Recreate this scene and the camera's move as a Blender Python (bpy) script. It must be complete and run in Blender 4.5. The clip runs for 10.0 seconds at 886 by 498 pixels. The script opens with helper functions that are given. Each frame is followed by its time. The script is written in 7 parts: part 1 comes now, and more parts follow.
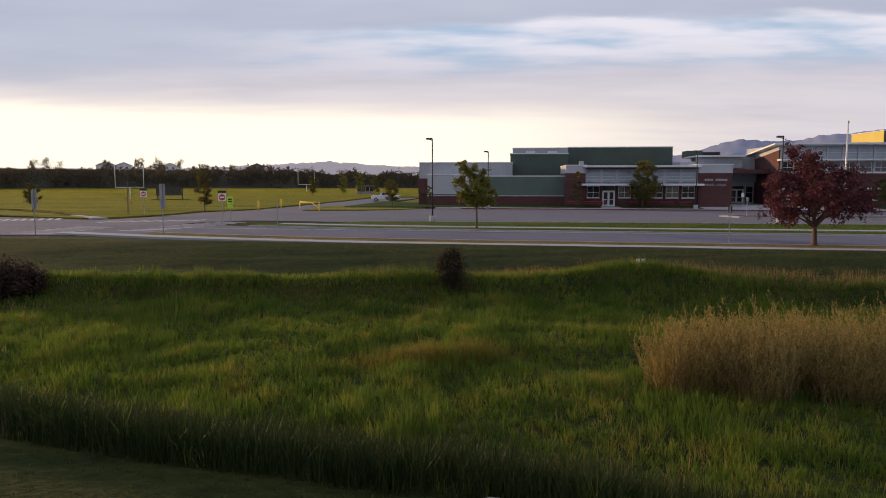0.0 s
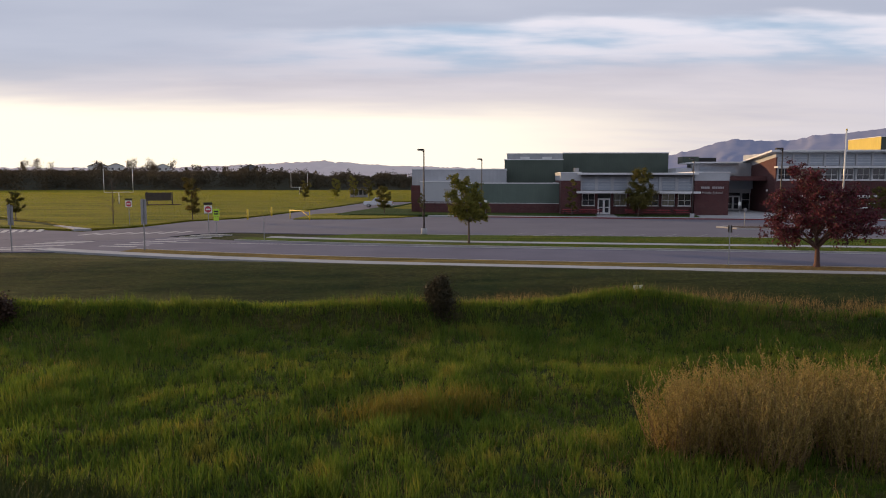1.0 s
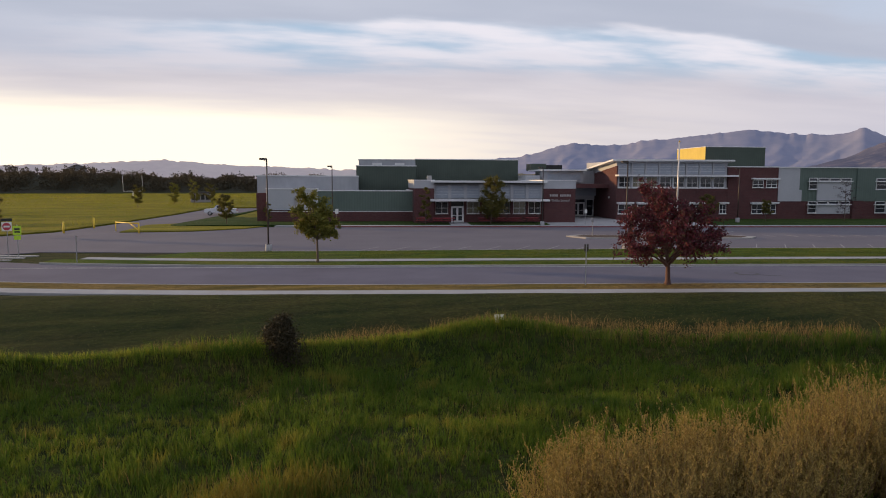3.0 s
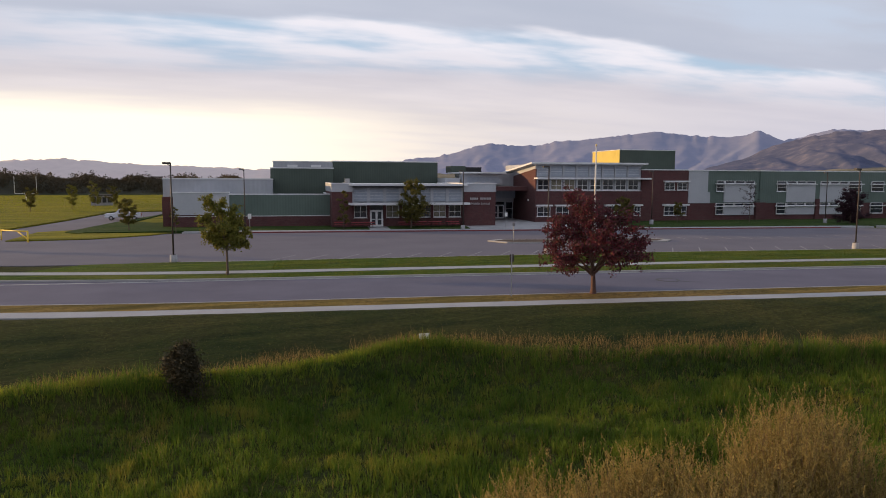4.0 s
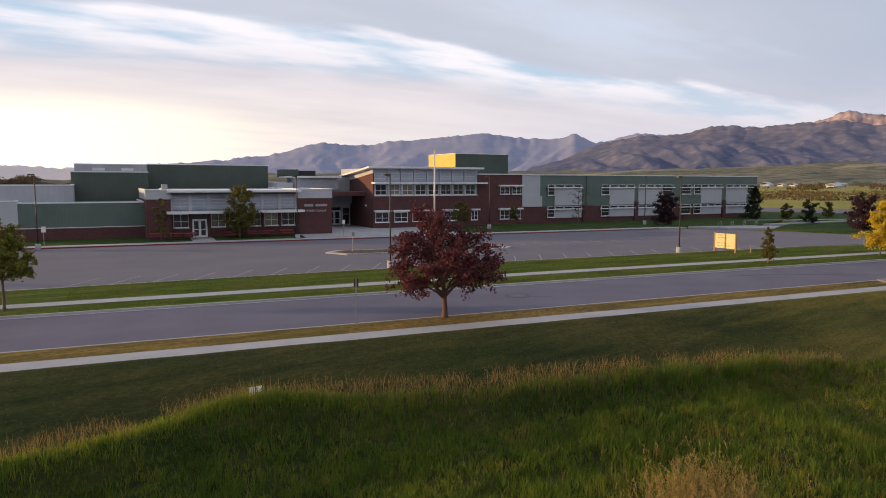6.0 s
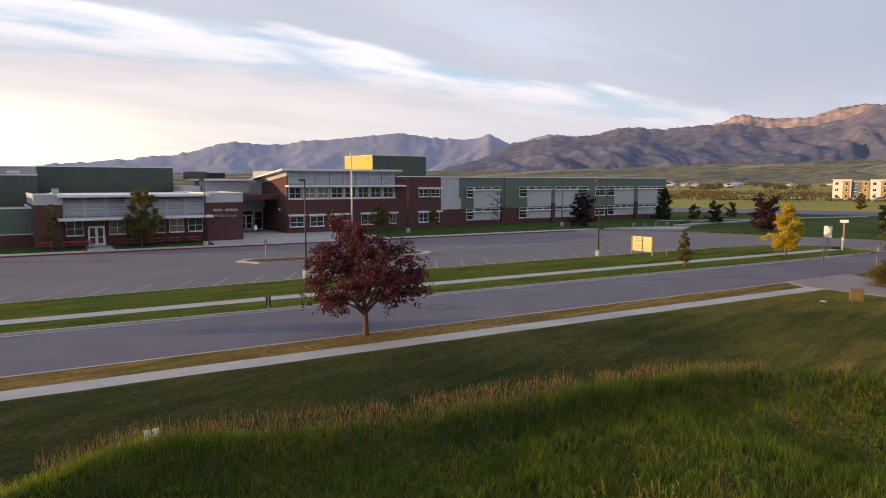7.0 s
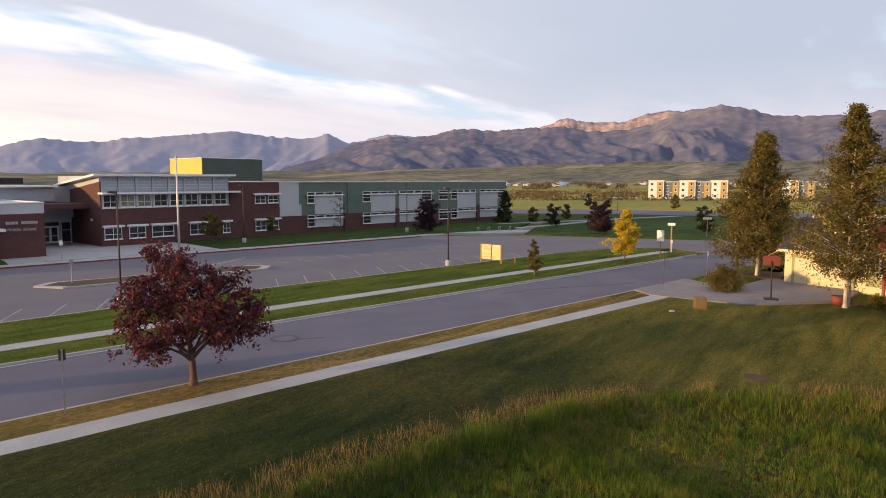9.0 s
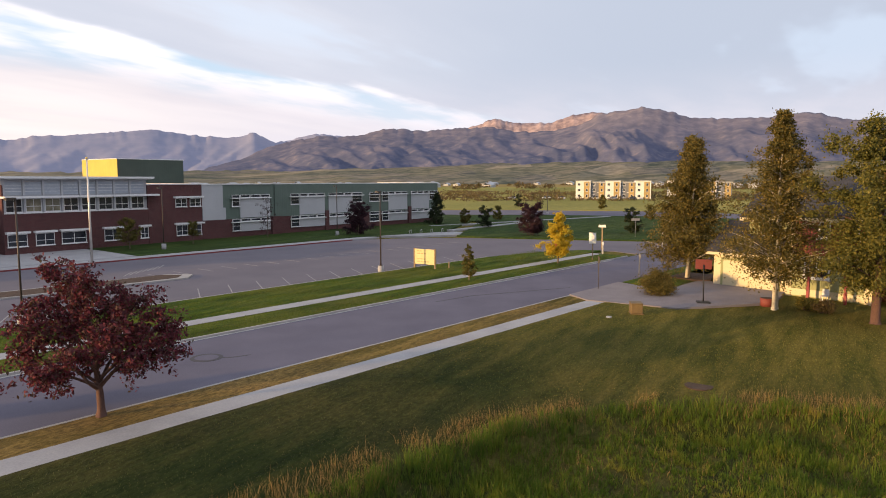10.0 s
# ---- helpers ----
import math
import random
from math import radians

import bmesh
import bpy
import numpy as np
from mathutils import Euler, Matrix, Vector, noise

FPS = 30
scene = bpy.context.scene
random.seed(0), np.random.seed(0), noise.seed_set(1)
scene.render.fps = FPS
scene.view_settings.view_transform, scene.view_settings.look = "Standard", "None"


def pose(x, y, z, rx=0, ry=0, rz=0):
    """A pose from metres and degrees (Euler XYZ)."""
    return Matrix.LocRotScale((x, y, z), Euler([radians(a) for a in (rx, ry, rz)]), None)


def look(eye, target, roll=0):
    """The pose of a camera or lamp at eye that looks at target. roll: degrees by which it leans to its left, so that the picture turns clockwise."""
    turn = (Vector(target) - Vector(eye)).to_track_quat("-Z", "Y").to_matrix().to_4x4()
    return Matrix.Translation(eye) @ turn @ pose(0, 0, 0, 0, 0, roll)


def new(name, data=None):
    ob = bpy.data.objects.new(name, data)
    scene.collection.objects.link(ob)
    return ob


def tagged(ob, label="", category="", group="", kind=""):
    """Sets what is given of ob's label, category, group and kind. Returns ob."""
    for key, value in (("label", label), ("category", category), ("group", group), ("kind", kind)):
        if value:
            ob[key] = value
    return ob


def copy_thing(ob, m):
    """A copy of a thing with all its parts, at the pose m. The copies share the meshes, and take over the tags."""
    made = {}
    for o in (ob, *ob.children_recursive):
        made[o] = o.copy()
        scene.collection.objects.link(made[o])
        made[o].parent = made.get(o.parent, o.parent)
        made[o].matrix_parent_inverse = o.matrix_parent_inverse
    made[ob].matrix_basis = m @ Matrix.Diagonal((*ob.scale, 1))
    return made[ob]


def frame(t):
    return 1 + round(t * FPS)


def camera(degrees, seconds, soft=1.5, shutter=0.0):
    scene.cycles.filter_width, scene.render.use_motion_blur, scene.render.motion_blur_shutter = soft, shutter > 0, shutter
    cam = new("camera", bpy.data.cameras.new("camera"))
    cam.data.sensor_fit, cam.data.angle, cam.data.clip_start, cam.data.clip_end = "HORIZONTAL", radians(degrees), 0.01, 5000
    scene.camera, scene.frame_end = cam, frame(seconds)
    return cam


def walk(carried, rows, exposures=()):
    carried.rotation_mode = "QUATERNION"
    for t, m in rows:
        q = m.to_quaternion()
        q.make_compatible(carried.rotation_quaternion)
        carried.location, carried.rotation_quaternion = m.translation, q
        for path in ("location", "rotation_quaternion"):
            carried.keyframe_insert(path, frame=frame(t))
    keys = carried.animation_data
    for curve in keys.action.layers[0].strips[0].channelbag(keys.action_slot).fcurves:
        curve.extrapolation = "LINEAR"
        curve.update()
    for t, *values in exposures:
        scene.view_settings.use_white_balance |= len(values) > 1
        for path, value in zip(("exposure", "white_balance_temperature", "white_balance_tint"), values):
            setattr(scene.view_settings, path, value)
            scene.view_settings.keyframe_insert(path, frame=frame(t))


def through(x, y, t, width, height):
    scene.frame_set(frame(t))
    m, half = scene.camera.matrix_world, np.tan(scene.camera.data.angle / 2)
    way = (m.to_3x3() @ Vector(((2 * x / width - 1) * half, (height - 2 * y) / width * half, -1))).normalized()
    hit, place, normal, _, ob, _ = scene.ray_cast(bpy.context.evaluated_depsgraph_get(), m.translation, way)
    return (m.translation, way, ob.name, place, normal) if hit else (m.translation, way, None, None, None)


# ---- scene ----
cam = camera(65.6, 10.0, 1.0)
METRES, EYE, TILT, LEAN, TURN = 21.6, 4.29, -5.75, 0.0, 0.0
ROWS = [
    (0.0, 0.0, 0.0, 0.0, 0.0, 0.0, -0.0),
    (0.5, 0.0075, 0.0371, 0.0359, -0.01, -0.03, -0.05),
    (1.0, 0.0148, 0.0751, 0.0642, -0.41, -0.06, -0.01),
    (1.5, 0.0206, 0.1153, 0.0802, -3.12, -0.05, 0.2),
    (2.0, 0.0266, 0.1562, 0.0962, -6.01, -0.08, 0.47),
    (2.5, 0.033, 0.1982, 0.1121, -9.18, -0.08, 0.73),
    (4.0, 0.059, 0.3371, 0.1608, -19.25, -0.29, 1.67),
    (4.5, 0.0719, 0.3852, 0.1756, -22.63, -0.41, 1.98),
    (5.0, 0.0876, 0.4345, 0.1897, -26.04, -0.52, 2.28),
    (5.5, 0.1065, 0.4818, 0.2048, -29.47, -0.7, 2.61),
    (7.0, 0.1814, 0.6204, 0.2492, -39.83, -1.29, 3.57),
    (7.5, 0.2112, 0.6639, 0.264, -43.25, -1.52, 3.85),
    (8.0, 0.2434, 0.7043, 0.2777, -46.63, -1.76, 4.14),
    (8.5, 0.2756, 0.7415, 0.2912, -49.92, -2.01, 4.37),
    (9.0, 0.3074, 0.7745, 0.3038, -53.06, -2.26, 4.61),
    (9.5, 0.34, 0.8044, 0.3154, -56.08, -2.51, 4.81),
    (10.0, 0.3714, 0.8303, 0.3259, -58.87, -2.76, 4.99),
]
walk(cam, [(t, pose(0, 0, EYE, TILT, LEAN, TURN) @ pose(METRES * x, METRES * y, METRES * z, 90 + pitch, roll, yaw)) for t, x, y, z, yaw, pitch, roll in ROWS],
     [(0.0, -0.30, 6300, 16), (2.5, -0.29, 6350, 15), (5.0, -0.10, 6500, 14), (7.5, 0.07, 6650, 14), (10.0, 0.23, 6700, 14)])

# ---- world, sun, exposure ----
SUN_AZ, SUN_EL = radians(-60), radians(7.0)      # from +y towards -x
SUN_DIR = Vector((math.sin(SUN_AZ) * math.cos(SUN_EL), math.cos(SUN_AZ) * math.cos(SUN_EL), math.sin(SUN_EL)))

world = bpy.data.worlds.new("evening_sky")
scene.world = world
world.use_nodes = True
wn, wl = world.node_tree.nodes, world.node_tree.links
wn.clear()


def wmath(op, a, b=None, c=None, clamp=False):
    n = wn.new("ShaderNodeMath")
    n.operation, n.use_clamp = op, clamp
    for i, v in enumerate((a, b, c)):
        if v is None:
            continue
        if isinstance(v, (int, float)):
            n.inputs[i].default_value = v
        else:
            wl.new(v, n.inputs[i])
    return n.outputs[0]


def wmix(fac, a, b, blend="MIX"):
    n = wn.new("ShaderNodeMix")
    n.data_type, n.blend_type = "RGBA", blend
    for sock, v in ((n.inputs[0], fac), (n.inputs[6], a), (n.inputs[7], b)):
        if isinstance(v, (int, float)):
            sock.default_value = v
        elif isinstance(v, tuple):
            sock.default_value = (*v, 1)
        else:
            wl.new(v, sock)
    return n.outputs[2]


def wsmooth(v, lo, hi):
    n = wn.new("ShaderNodeMapRange")
    n.interpolation_type = "SMOOTHSTEP"
    wl.new(v, n.inputs[0])
    n.inputs[1].default_value, n.inputs[2].default_value = lo, hi
    return n.outputs[0]


def build_sky():
    tex = wn.new("ShaderNodeTexCoord")
    sep = wn.new("ShaderNodeSeparateXYZ")
    wl.new(tex.outputs["Generated"], sep.inputs[0])
    x, y, z = sep.outputs
    zc = wmath("MAXIMUM", z, 0.0)
    toward = wmath("ADD", wmath("MULTIPLY", x, math.sin(radians(-20))), wmath("MULTIPLY", y, math.cos(radians(-20))))
    glow_side = wsmooth(toward, 0.35, 1.0)
    # clear sky behind the cloud
    sky = wn.new("ShaderNodeTexSky")
    sky.sky_type, sky.sun_disc = "NISHITA", False
    sky.sun_elevation, sky.sun_rotation = SUN_EL, SUN_AZ
    sky.altitude, sky.air_density, sky.dust_density = 1450, 1.0, 1.5
    clear = wmix(1.0, sky.outputs[0], (SKY_GAIN, SKY_GAIN, SKY_GAIN), "MULTIPLY")
    clear = wmix(0.62, clear, (0.58, 0.74, 0.92))
    # a flat layer of cloud, seen at a slant
    den = wmath("ADD", zc, 0.10)
    comb = wn.new("ShaderNodeCombineXYZ")
    wl.new(wmath("DIVIDE", x, den), comb.inputs[0])
    wl.new(wmath("DIVIDE", y, den), comb.inputs[1])

    def cloud_noise(scale, detail, rough, turn, stretch, shift):
        m = wn.new("ShaderNodeMapping")
        wl.new(comb.outputs[0], m.inputs[0])
        m.inputs["Rotation"].default_value = (0, 0, radians(turn))
        m.inputs["Scale"].default_value = (stretch, 1, 1)
        m.inputs["Location"].default_value = shift
        n = wn.new("ShaderNodeTexNoise")
        wl.new(m.outputs[0], n.inputs["Vector"])
        n.inputs["Scale"].default_value, n.inputs["Detail"].default_value = scale, detail
        n.inputs["Roughness"].default_value = rough
        return n.outputs[0]
    px, py = wmath("DIVIDE", x, den), wmath("DIVIDE", y, den)
    big = cloud_noise(0.55, 4, 0.5, 6, 0.45, (1.3, 0.4, 0))
    fine = cloud_noise(1.5, 4, 0.5, 4, 0.42, (4.0, 2.0, 0))
    wisp = cloud_noise(2.6, 4, 0.5, -6, 0.5, (7.0, 1.0, 0))
    # the edge of the cloud sheet crosses the sky in a long line, with thin bright cloud and blue behind it
    edge = wmath("ADD", py, wmath("MULTIPLY", px, 0.11))
    edge = wmath("ADD", edge, wmath("MULTIPLY", wmath("SUBTRACT", big, 0.5), 1.1))
    edge = wmath("ADD", edge, wmath("MULTIPLY", wmath("SUBTRACT", wisp, 0.5), 0.55))
    opening = wmath("MULTIPLY", wsmooth(edge, 2.92, 3.10), wmath("SUBTRACT", 1.0, wsmooth(edge, 3.30, 4.15)))
    opening = wmath("MULTIPLY", opening, wsmooth(px, -1.5, 0.2))
    opening = wmath("MULTIPLY", opening, wmath("SUBTRACT", 1.0, wsmooth(px, 5.0, 8.0)))
    under = wsmooth(edge, 3.1, 4.2)
    shade = wsmooth(wmath("ADD", wmath("MULTIPLY", fine, 0.6), wmath("MULTIPLY", big, 0.4)), 0.34, 0.66)
    grey = wmix(shade, (0.56, 0.615, 0.715), (0.68, 0.725, 0.81))
    lilac = wmix(shade, (0.66, 0.65, 0.715), (0.87, 0.83, 0.85))
    grey = wmix(wsmooth(x, 0.70, 0.97), grey, (0.47, 0.545, 0.66))
    col = wmix(under, grey, lilac)
    gleam = wmix(wsmooth(wmath("ADD", wmath("MULTIPLY", wisp, 0.55), wmath("MULTIPLY", fine, 0.45)), 0.40, 0.58), wmix(0.45, clear, (0.60, 0.80, 0.98)), (1.0, 0.985, 1.02))
    col = wmix(opening, col, gleam)
    rift = wmath("MULTIPLY", wsmooth(fine, 0.55, 0.68), wmath("SUBTRACT", 1.0, wsmooth(edge, 2.2, 2.9)))
    col = wmix(wmath("MULTIPLY", rift, 0.5), col, (0.62, 0.76, 0.92))
    # pale band over the horizon, warm and bright where the sun goes down
    low = wmath("SUBTRACT", 1.0, wsmooth(zc, 0.03, 0.17))
    ripple = wsmooth(wisp, 0.35, 0.65)
    band = wmix(glow_side, (0.72, 0.71, 0.78), (1.15, 1.03, 0.86))
    col = wmix(wmath("MULTIPLY", low, wmath("ADD", 0.62, wmath("MULTIPLY", ripple, 0.34))), col, band)
    veil = wmath("ADD", zc, wmath("MULTIPLY", wmath("SUBTRACT", fine, 0.5), 0.05))
    core = wmath("MULTIPLY", wsmooth(toward, 0.74, 0.97), wmath("SUBTRACT", 1.0, wsmooth(veil, 0.075, 0.115)))
    col = wmix(core, col, (1.5, 1.36, 1.06))
    bg = wn.new("ShaderNodeBackground")
    wl.new(col, bg.inputs[0])
    bg.inputs[1].default_value = WORLD_GAIN
    out = wn.new("ShaderNodeOutputWorld")
    wl.new(bg.outputs[0], out.inputs[0])


SKY_GAIN, WORLD_GAIN = 0.12, 1.0
build_sky()

sun_data = bpy.data.lights.new("sun", "SUN")
sun_data.energy, sun_data.angle, sun_data.color = 5.0, radians(0.8), (1.0, 0.66, 0.30)
sun = new("sun", sun_data)
sun.matrix_world = look(SUN_DIR * 300, (0, 0, 0))


# ---- materials ----
def material(name):
    m = bpy.data.materials.new(name)
    m.use_nodes = True
    nt = m.node_tree
    return m, nt.nodes, nt.links, nt.nodes["Principled BSDF"]


def noise_of(nodes, links, scale, detail=4, rough=0.55, stretch=(1, 1, 1), coord=None):
    geo = coord
    if geo is None:
        geo = nodes.new("ShaderNodeNewGeometry").outputs["Position"]
    mp = nodes.new("ShaderNodeMapping")
    mp.inputs["Scale"].default_value = stretch
    links.new(geo, mp.inputs[0])
    n = nodes.new("ShaderNodeTexNoise")
    links.new(mp.outputs[0], n.inputs["Vector"])
    n.inputs["Scale"].default_value, n.inputs["Detail"].default_value, n.inputs["Roughness"].default_value = scale, detail, rough
    return n.outputs[0]


def ramp_of(nodes, links, fac, stops):
    r = nodes.new("ShaderNodeValToRGB")
    links.new(fac, r.inputs[0])
    el = r.color_ramp.elements
    while len(el) < len(stops):
        el.new(0.5)
    for e, (p, c) in zip(el, stops):
        e.position, e.color = p, (*c, 1)
    return r.outputs[0]


def mix_of(nodes, links, fac, a, b, blend="MIX"):
    n = nodes.new("ShaderNodeMix")
    n.data_type, n.blend_type = "RGBA", blend
    for sock, v in ((n.inputs[0], fac), (n.inputs[6], a), (n.inputs[7], b)):
        if isinstance(v, (int, float)):
            sock.default_value = v
        elif isinstance(v, tuple):
            sock.default_value = (*v, 1)
        else:
            links.new(v, sock)
    return n.outputs[2]


def surface(name, dark, light, coarse=0.3, fine=12.0, rough=0.85, bump=0.15, stretch=(1, 1, 1), metal=0.0, spec=0.4, contrast=(0.3, 0.7), depth=0.02):
    """Two colours mixed by a coarse and a fine noise, with fine relief."""
    m, nodes, links, p = material(name)
    a = noise_of(nodes, links, coarse, 5, 0.6, stretch)
    b = noise_of(nodes, links, fine, 4, 0.6, stretch)
    mixed = nodes.new("ShaderNodeMath")
    mixed.operation = "MULTIPLY_ADD"
    links.new(b, mixed.inputs[0])
    mixed.inputs[1].default_value = 0.45
    half = nodes.new("ShaderNodeMath")
    half.operation = "MULTIPLY"
    links.new(a, half.inputs[0])
    half.inputs[1].default_value = 0.55
    links.new(half.outputs[0], mixed.inputs[2])
    links.new(ramp_of(nodes, links, mixed.outputs[0], [(contrast[0], dark), (contrast[1], light)]), p.inputs["Base Color"])
    p.inputs["Roughness"].default_value, p.inputs["Metallic"].default_value = rough, metal
    p.inputs["Specular IOR Level"].default_value = spec
    if bump:
        bn = nodes.new("ShaderNodeBump")
        bn.inputs["Strength"].default_value, bn.inputs["Distance"].default_value = bump, depth
        links.new(b, bn.inputs["Height"])
        links.new(bn.outputs[0], p.inputs["Normal"])
    return m


def leafy(name, colours, patch=0.0, patch_colours=None, through=0.35, rough=0.6):
    """Leaves and blades: a colour each, by island, over patches of the place, with light passing through."""
    m, nodes, links, p = material(name)
    geo = nodes.new("ShaderNodeNewGeometry")
    steps = [(i / max(1, len(colours) - 1), c) for i, c in enumerate(colours)]
    col = ramp_of(nodes, links, geo.outputs["Random Per Island"], steps)
    if patch:
        f = noise_of(nodes, links, patch, 4, 0.6)
        pc = ramp_of(nodes, links, f, [(0.34 + 0.32 * i / (len(patch_colours) - 1), c) for i, c in enumerate(patch_colours)])
        col = mix_of(nodes, links, 0.6, col, pc)
    links.new(col, p.inputs["Base Color"])
    p.inputs["Roughness"].default_value = rough
    p.inputs["Specular IOR Level"].default_value = 0.25
    tr = nodes.new("ShaderNodeBsdfTranslucent")
    links.new(col, tr.inputs[0])
    mx = nodes.new("ShaderNodeMixShader")
    mx.inputs[0].default_value = through
    links.new(p.outputs[0], mx.inputs[1])
    links.new(tr.outputs[0], mx.inputs[2])
    links.new(mx.outputs[0], nodes["Material Output"].inputs[0])
    return m


def brickwork(name, a, b, mortar):
    m, nodes, links, p = material(name)
    tc = nodes.new("ShaderNodeTexCoord")
    sep = nodes.new("ShaderNodeSeparateXYZ")
    links.new(tc.outputs["Object"], sep.inputs[0])
    add = nodes.new("ShaderNodeMath")
    links.new(sep.outputs[0], add.inputs[0])
    links.new(sep.outputs[1], add.inputs[1])
    comb = nodes.new("ShaderNodeCombineXYZ")
    links.new(add.outputs[0], comb.inputs[0])
    links.new(sep.outputs[2], comb.inputs[1])
    br = nodes.new("ShaderNodeTexBrick")
    links.new(comb.outputs[0], br.inputs["Vector"])
    br.inputs["Color1"].default_value, br.inputs["Color2"].default_value, br.inputs["Mortar"].default_value = (*a, 1), (*b, 1), (*mortar, 1)
    br.inputs["Scale"].default_value, br.inputs["Mortar Size"].default_value = 1.0, 0.008
    br.inputs["Brick Width"].default_value, br.inputs["Row Height"].default_value = 0.3, 0.1
    f = noise_of(nodes, links, 0.5, 5, 0.6)
    links.new(mix_of(nodes, links, 0.35, br.outputs[0], ramp_of(nodes, links, f, [(0.35, (0.6, 0.6, 0.6)), (0.65, (1, 1, 1))]), "MULTIPLY"), p.inputs["Base Color"])
    p.inputs["Roughness"].default_value = 0.9
    bn = nodes.new("ShaderNodeBump")
    bn.inputs["Strength"].default_value, bn.inputs["Distance"].default_value, bn.invert = 0.4, 0.01, True
    links.new(br.outputs["Fac"], bn.inputs["Height"])
    links.new(bn.outputs[0], p.inputs["Normal"])
    return m


def ribbed(name, dark, light, pitch=0.3, rough=0.5):
    """Painted sheet metal with upright ribs."""
    m, nodes, links, p = material(name)
    tc = nodes.new("ShaderNodeTexCoord")
    w = nodes.new("ShaderNodeTexWave")
    w.wave_type, w.bands_direction = "BANDS", "X"
    w.inputs["Scale"].default_value = 0.314 / pitch
    links.new(tc.outputs["Object"], w.inputs["Vector"])
    f = noise_of(nodes, links, 0.35, 5, 0.6)
    g = noise_of(nodes, links, 3.0, 3, 0.6, (1, 1, 0.15))
    col = ramp_of(nodes, links, f, [(0.3, dark), (0.7, light)])
    col = mix_of(nodes, links, 0.25, col, ramp_of(nodes, links, g, [(0.3, (0.7, 0.7, 0.7)), (0.7, (1, 1, 1))]), "MULTIPLY")
    links.new(col, p.inputs["Base Color"])
    p.inputs["Roughness"].default_value = rough
    bn = nodes.new("ShaderNodeBump")
    bn.inputs["Strength"].default_value, bn.inputs["Distance"].default_value = 0.35, 0.03
    links.new(w.outputs[1], bn.inputs["Height"])
    links.new(bn.outputs[0], p.inputs["Normal"])
    return m


def glazing(name, tint, rough=0.08):
    m, nodes, links, p = material(name)
    f = noise_of(nodes, links, 0.8, 3, 0.6)
    links.new(ramp_of(nodes, links, f, [(0.35, tuple(c * 0.5 for c in tint)), (0.65, tint)]), p.inputs["Base Color"])
    p.inputs["Roughness"].default_value = rough
    p.inputs["Specular IOR Level"].default_value = 0.8
    return m


def lawn_mix(name, dark, mid, light, dry_dark, dry_light, dryness=0.75, streaks=(0.18, 1.0, 1.0), east=None):
    """Mown grass with mower streaks and drier, tan patches; east gives the colours of sunlit turf."""
    m, nodes, links, p = material(name)
    big = noise_of(nodes, links, 0.11, 5, 0.6)
    streak = noise_of(nodes, links, 0.9, 5, 0.65, streaks)
    fine = noise_of(nodes, links, 7.0, 4, 0.65, (0.5, 1.0, 1.0))
    col = ramp_of(nodes, links, streak, [(0.34, dark), (0.5, mid), (0.66, light)])
    dry = ramp_of(nodes, links, fine, [(0.3, dry_dark), (0.7, dry_light)])
    f = nodes.new("ShaderNodeMapRange")
    links.new(big, f.inputs[0])
    f.inputs[1].default_value, f.inputs[2].default_value, f.inputs[3].default_value, f.inputs[4].default_value = 0.44, 0.66, 0.0, dryness
    col = mix_of(nodes, links, f.outputs[0], col, dry)
    if east:
        # low sun's yellow put into the turf colour beyond a ragged line
        sep = nodes.new("ShaderNodeSeparateXYZ")
        links.new(nodes.new("ShaderNodeNewGeometry").outputs["Position"], sep.inputs[0])
        shift = nodes.new("ShaderNodeMath")
        shift.operation = "MULTIPLY_ADD"
        links.new(big, shift.inputs[0])
        shift.inputs[1].default_value = 34.0
        links.new(sep.outputs[0], shift.inputs[2])
        g = nodes.new("ShaderNodeMapRange")
        g.interpolation_type = "SMOOTHSTEP"
        links.new(shift.outputs[0], g.inputs[0])
        g.inputs[1].default_value, g.inputs[2].default_value, g.inputs[4].default_value = 46.0, 74.0, 0.75
        col = mix_of(nodes, links, g.outputs[0], col, ramp_of(nodes, links, streak, [(0.36, east[0]), (0.64, east[1])]))
    col = mix_of(nodes, links, 0.6, col, ramp_of(nodes, links, fine, [(0.3, (0.35, 0.35, 0.35)), (0.68, (1.25, 1.25, 1.2))]), "MULTIPLY")
    links.new(col, p.inputs["Base Color"])
    p.inputs["Roughness"].default_value, p.inputs["Specular IOR Level"].default_value = 0.95, 0.1
    bn = nodes.new("ShaderNodeBump")
    bn.inputs["Strength"].default_value, bn.inputs["Distance"].default_value = 1.0, 0.12
    links.new(fine, bn.inputs["Height"])
    links.new(bn.outputs[0], p.inputs["Normal"])
    return m


# east: turf colours that carry the yellow of the low sun
M_LAWN = lawn_mix("mown_lawn", (0.016, 0.025, 0.007), (0.031, 0.042, 0.010), (0.060, 0.060, 0.016), (0.050, 0.042, 0.013), (0.115, 0.086, 0.028), 0.5, east=((0.085, 0.088, 0.013), (0.22, 0.17, 0.036)))
M_VERGE = lawn_mix("verge_grass", (0.026, 0.050, 0.005), (0.058, 0.098, 0.009), (0.125, 0.145, 0.016), (0.08, 0.080, 0.016), (0.19, 0.155, 0.035), 0.5)
M_DRYVERGE = lawn_mix("dry_verge_grass", (0.075, 0.060, 0.014), (0.14, 0.105, 0.026), (0.26, 0.175, 0.052), (0.13, 0.085, 0.032), (0.34, 0.21, 0.075), 0.8)
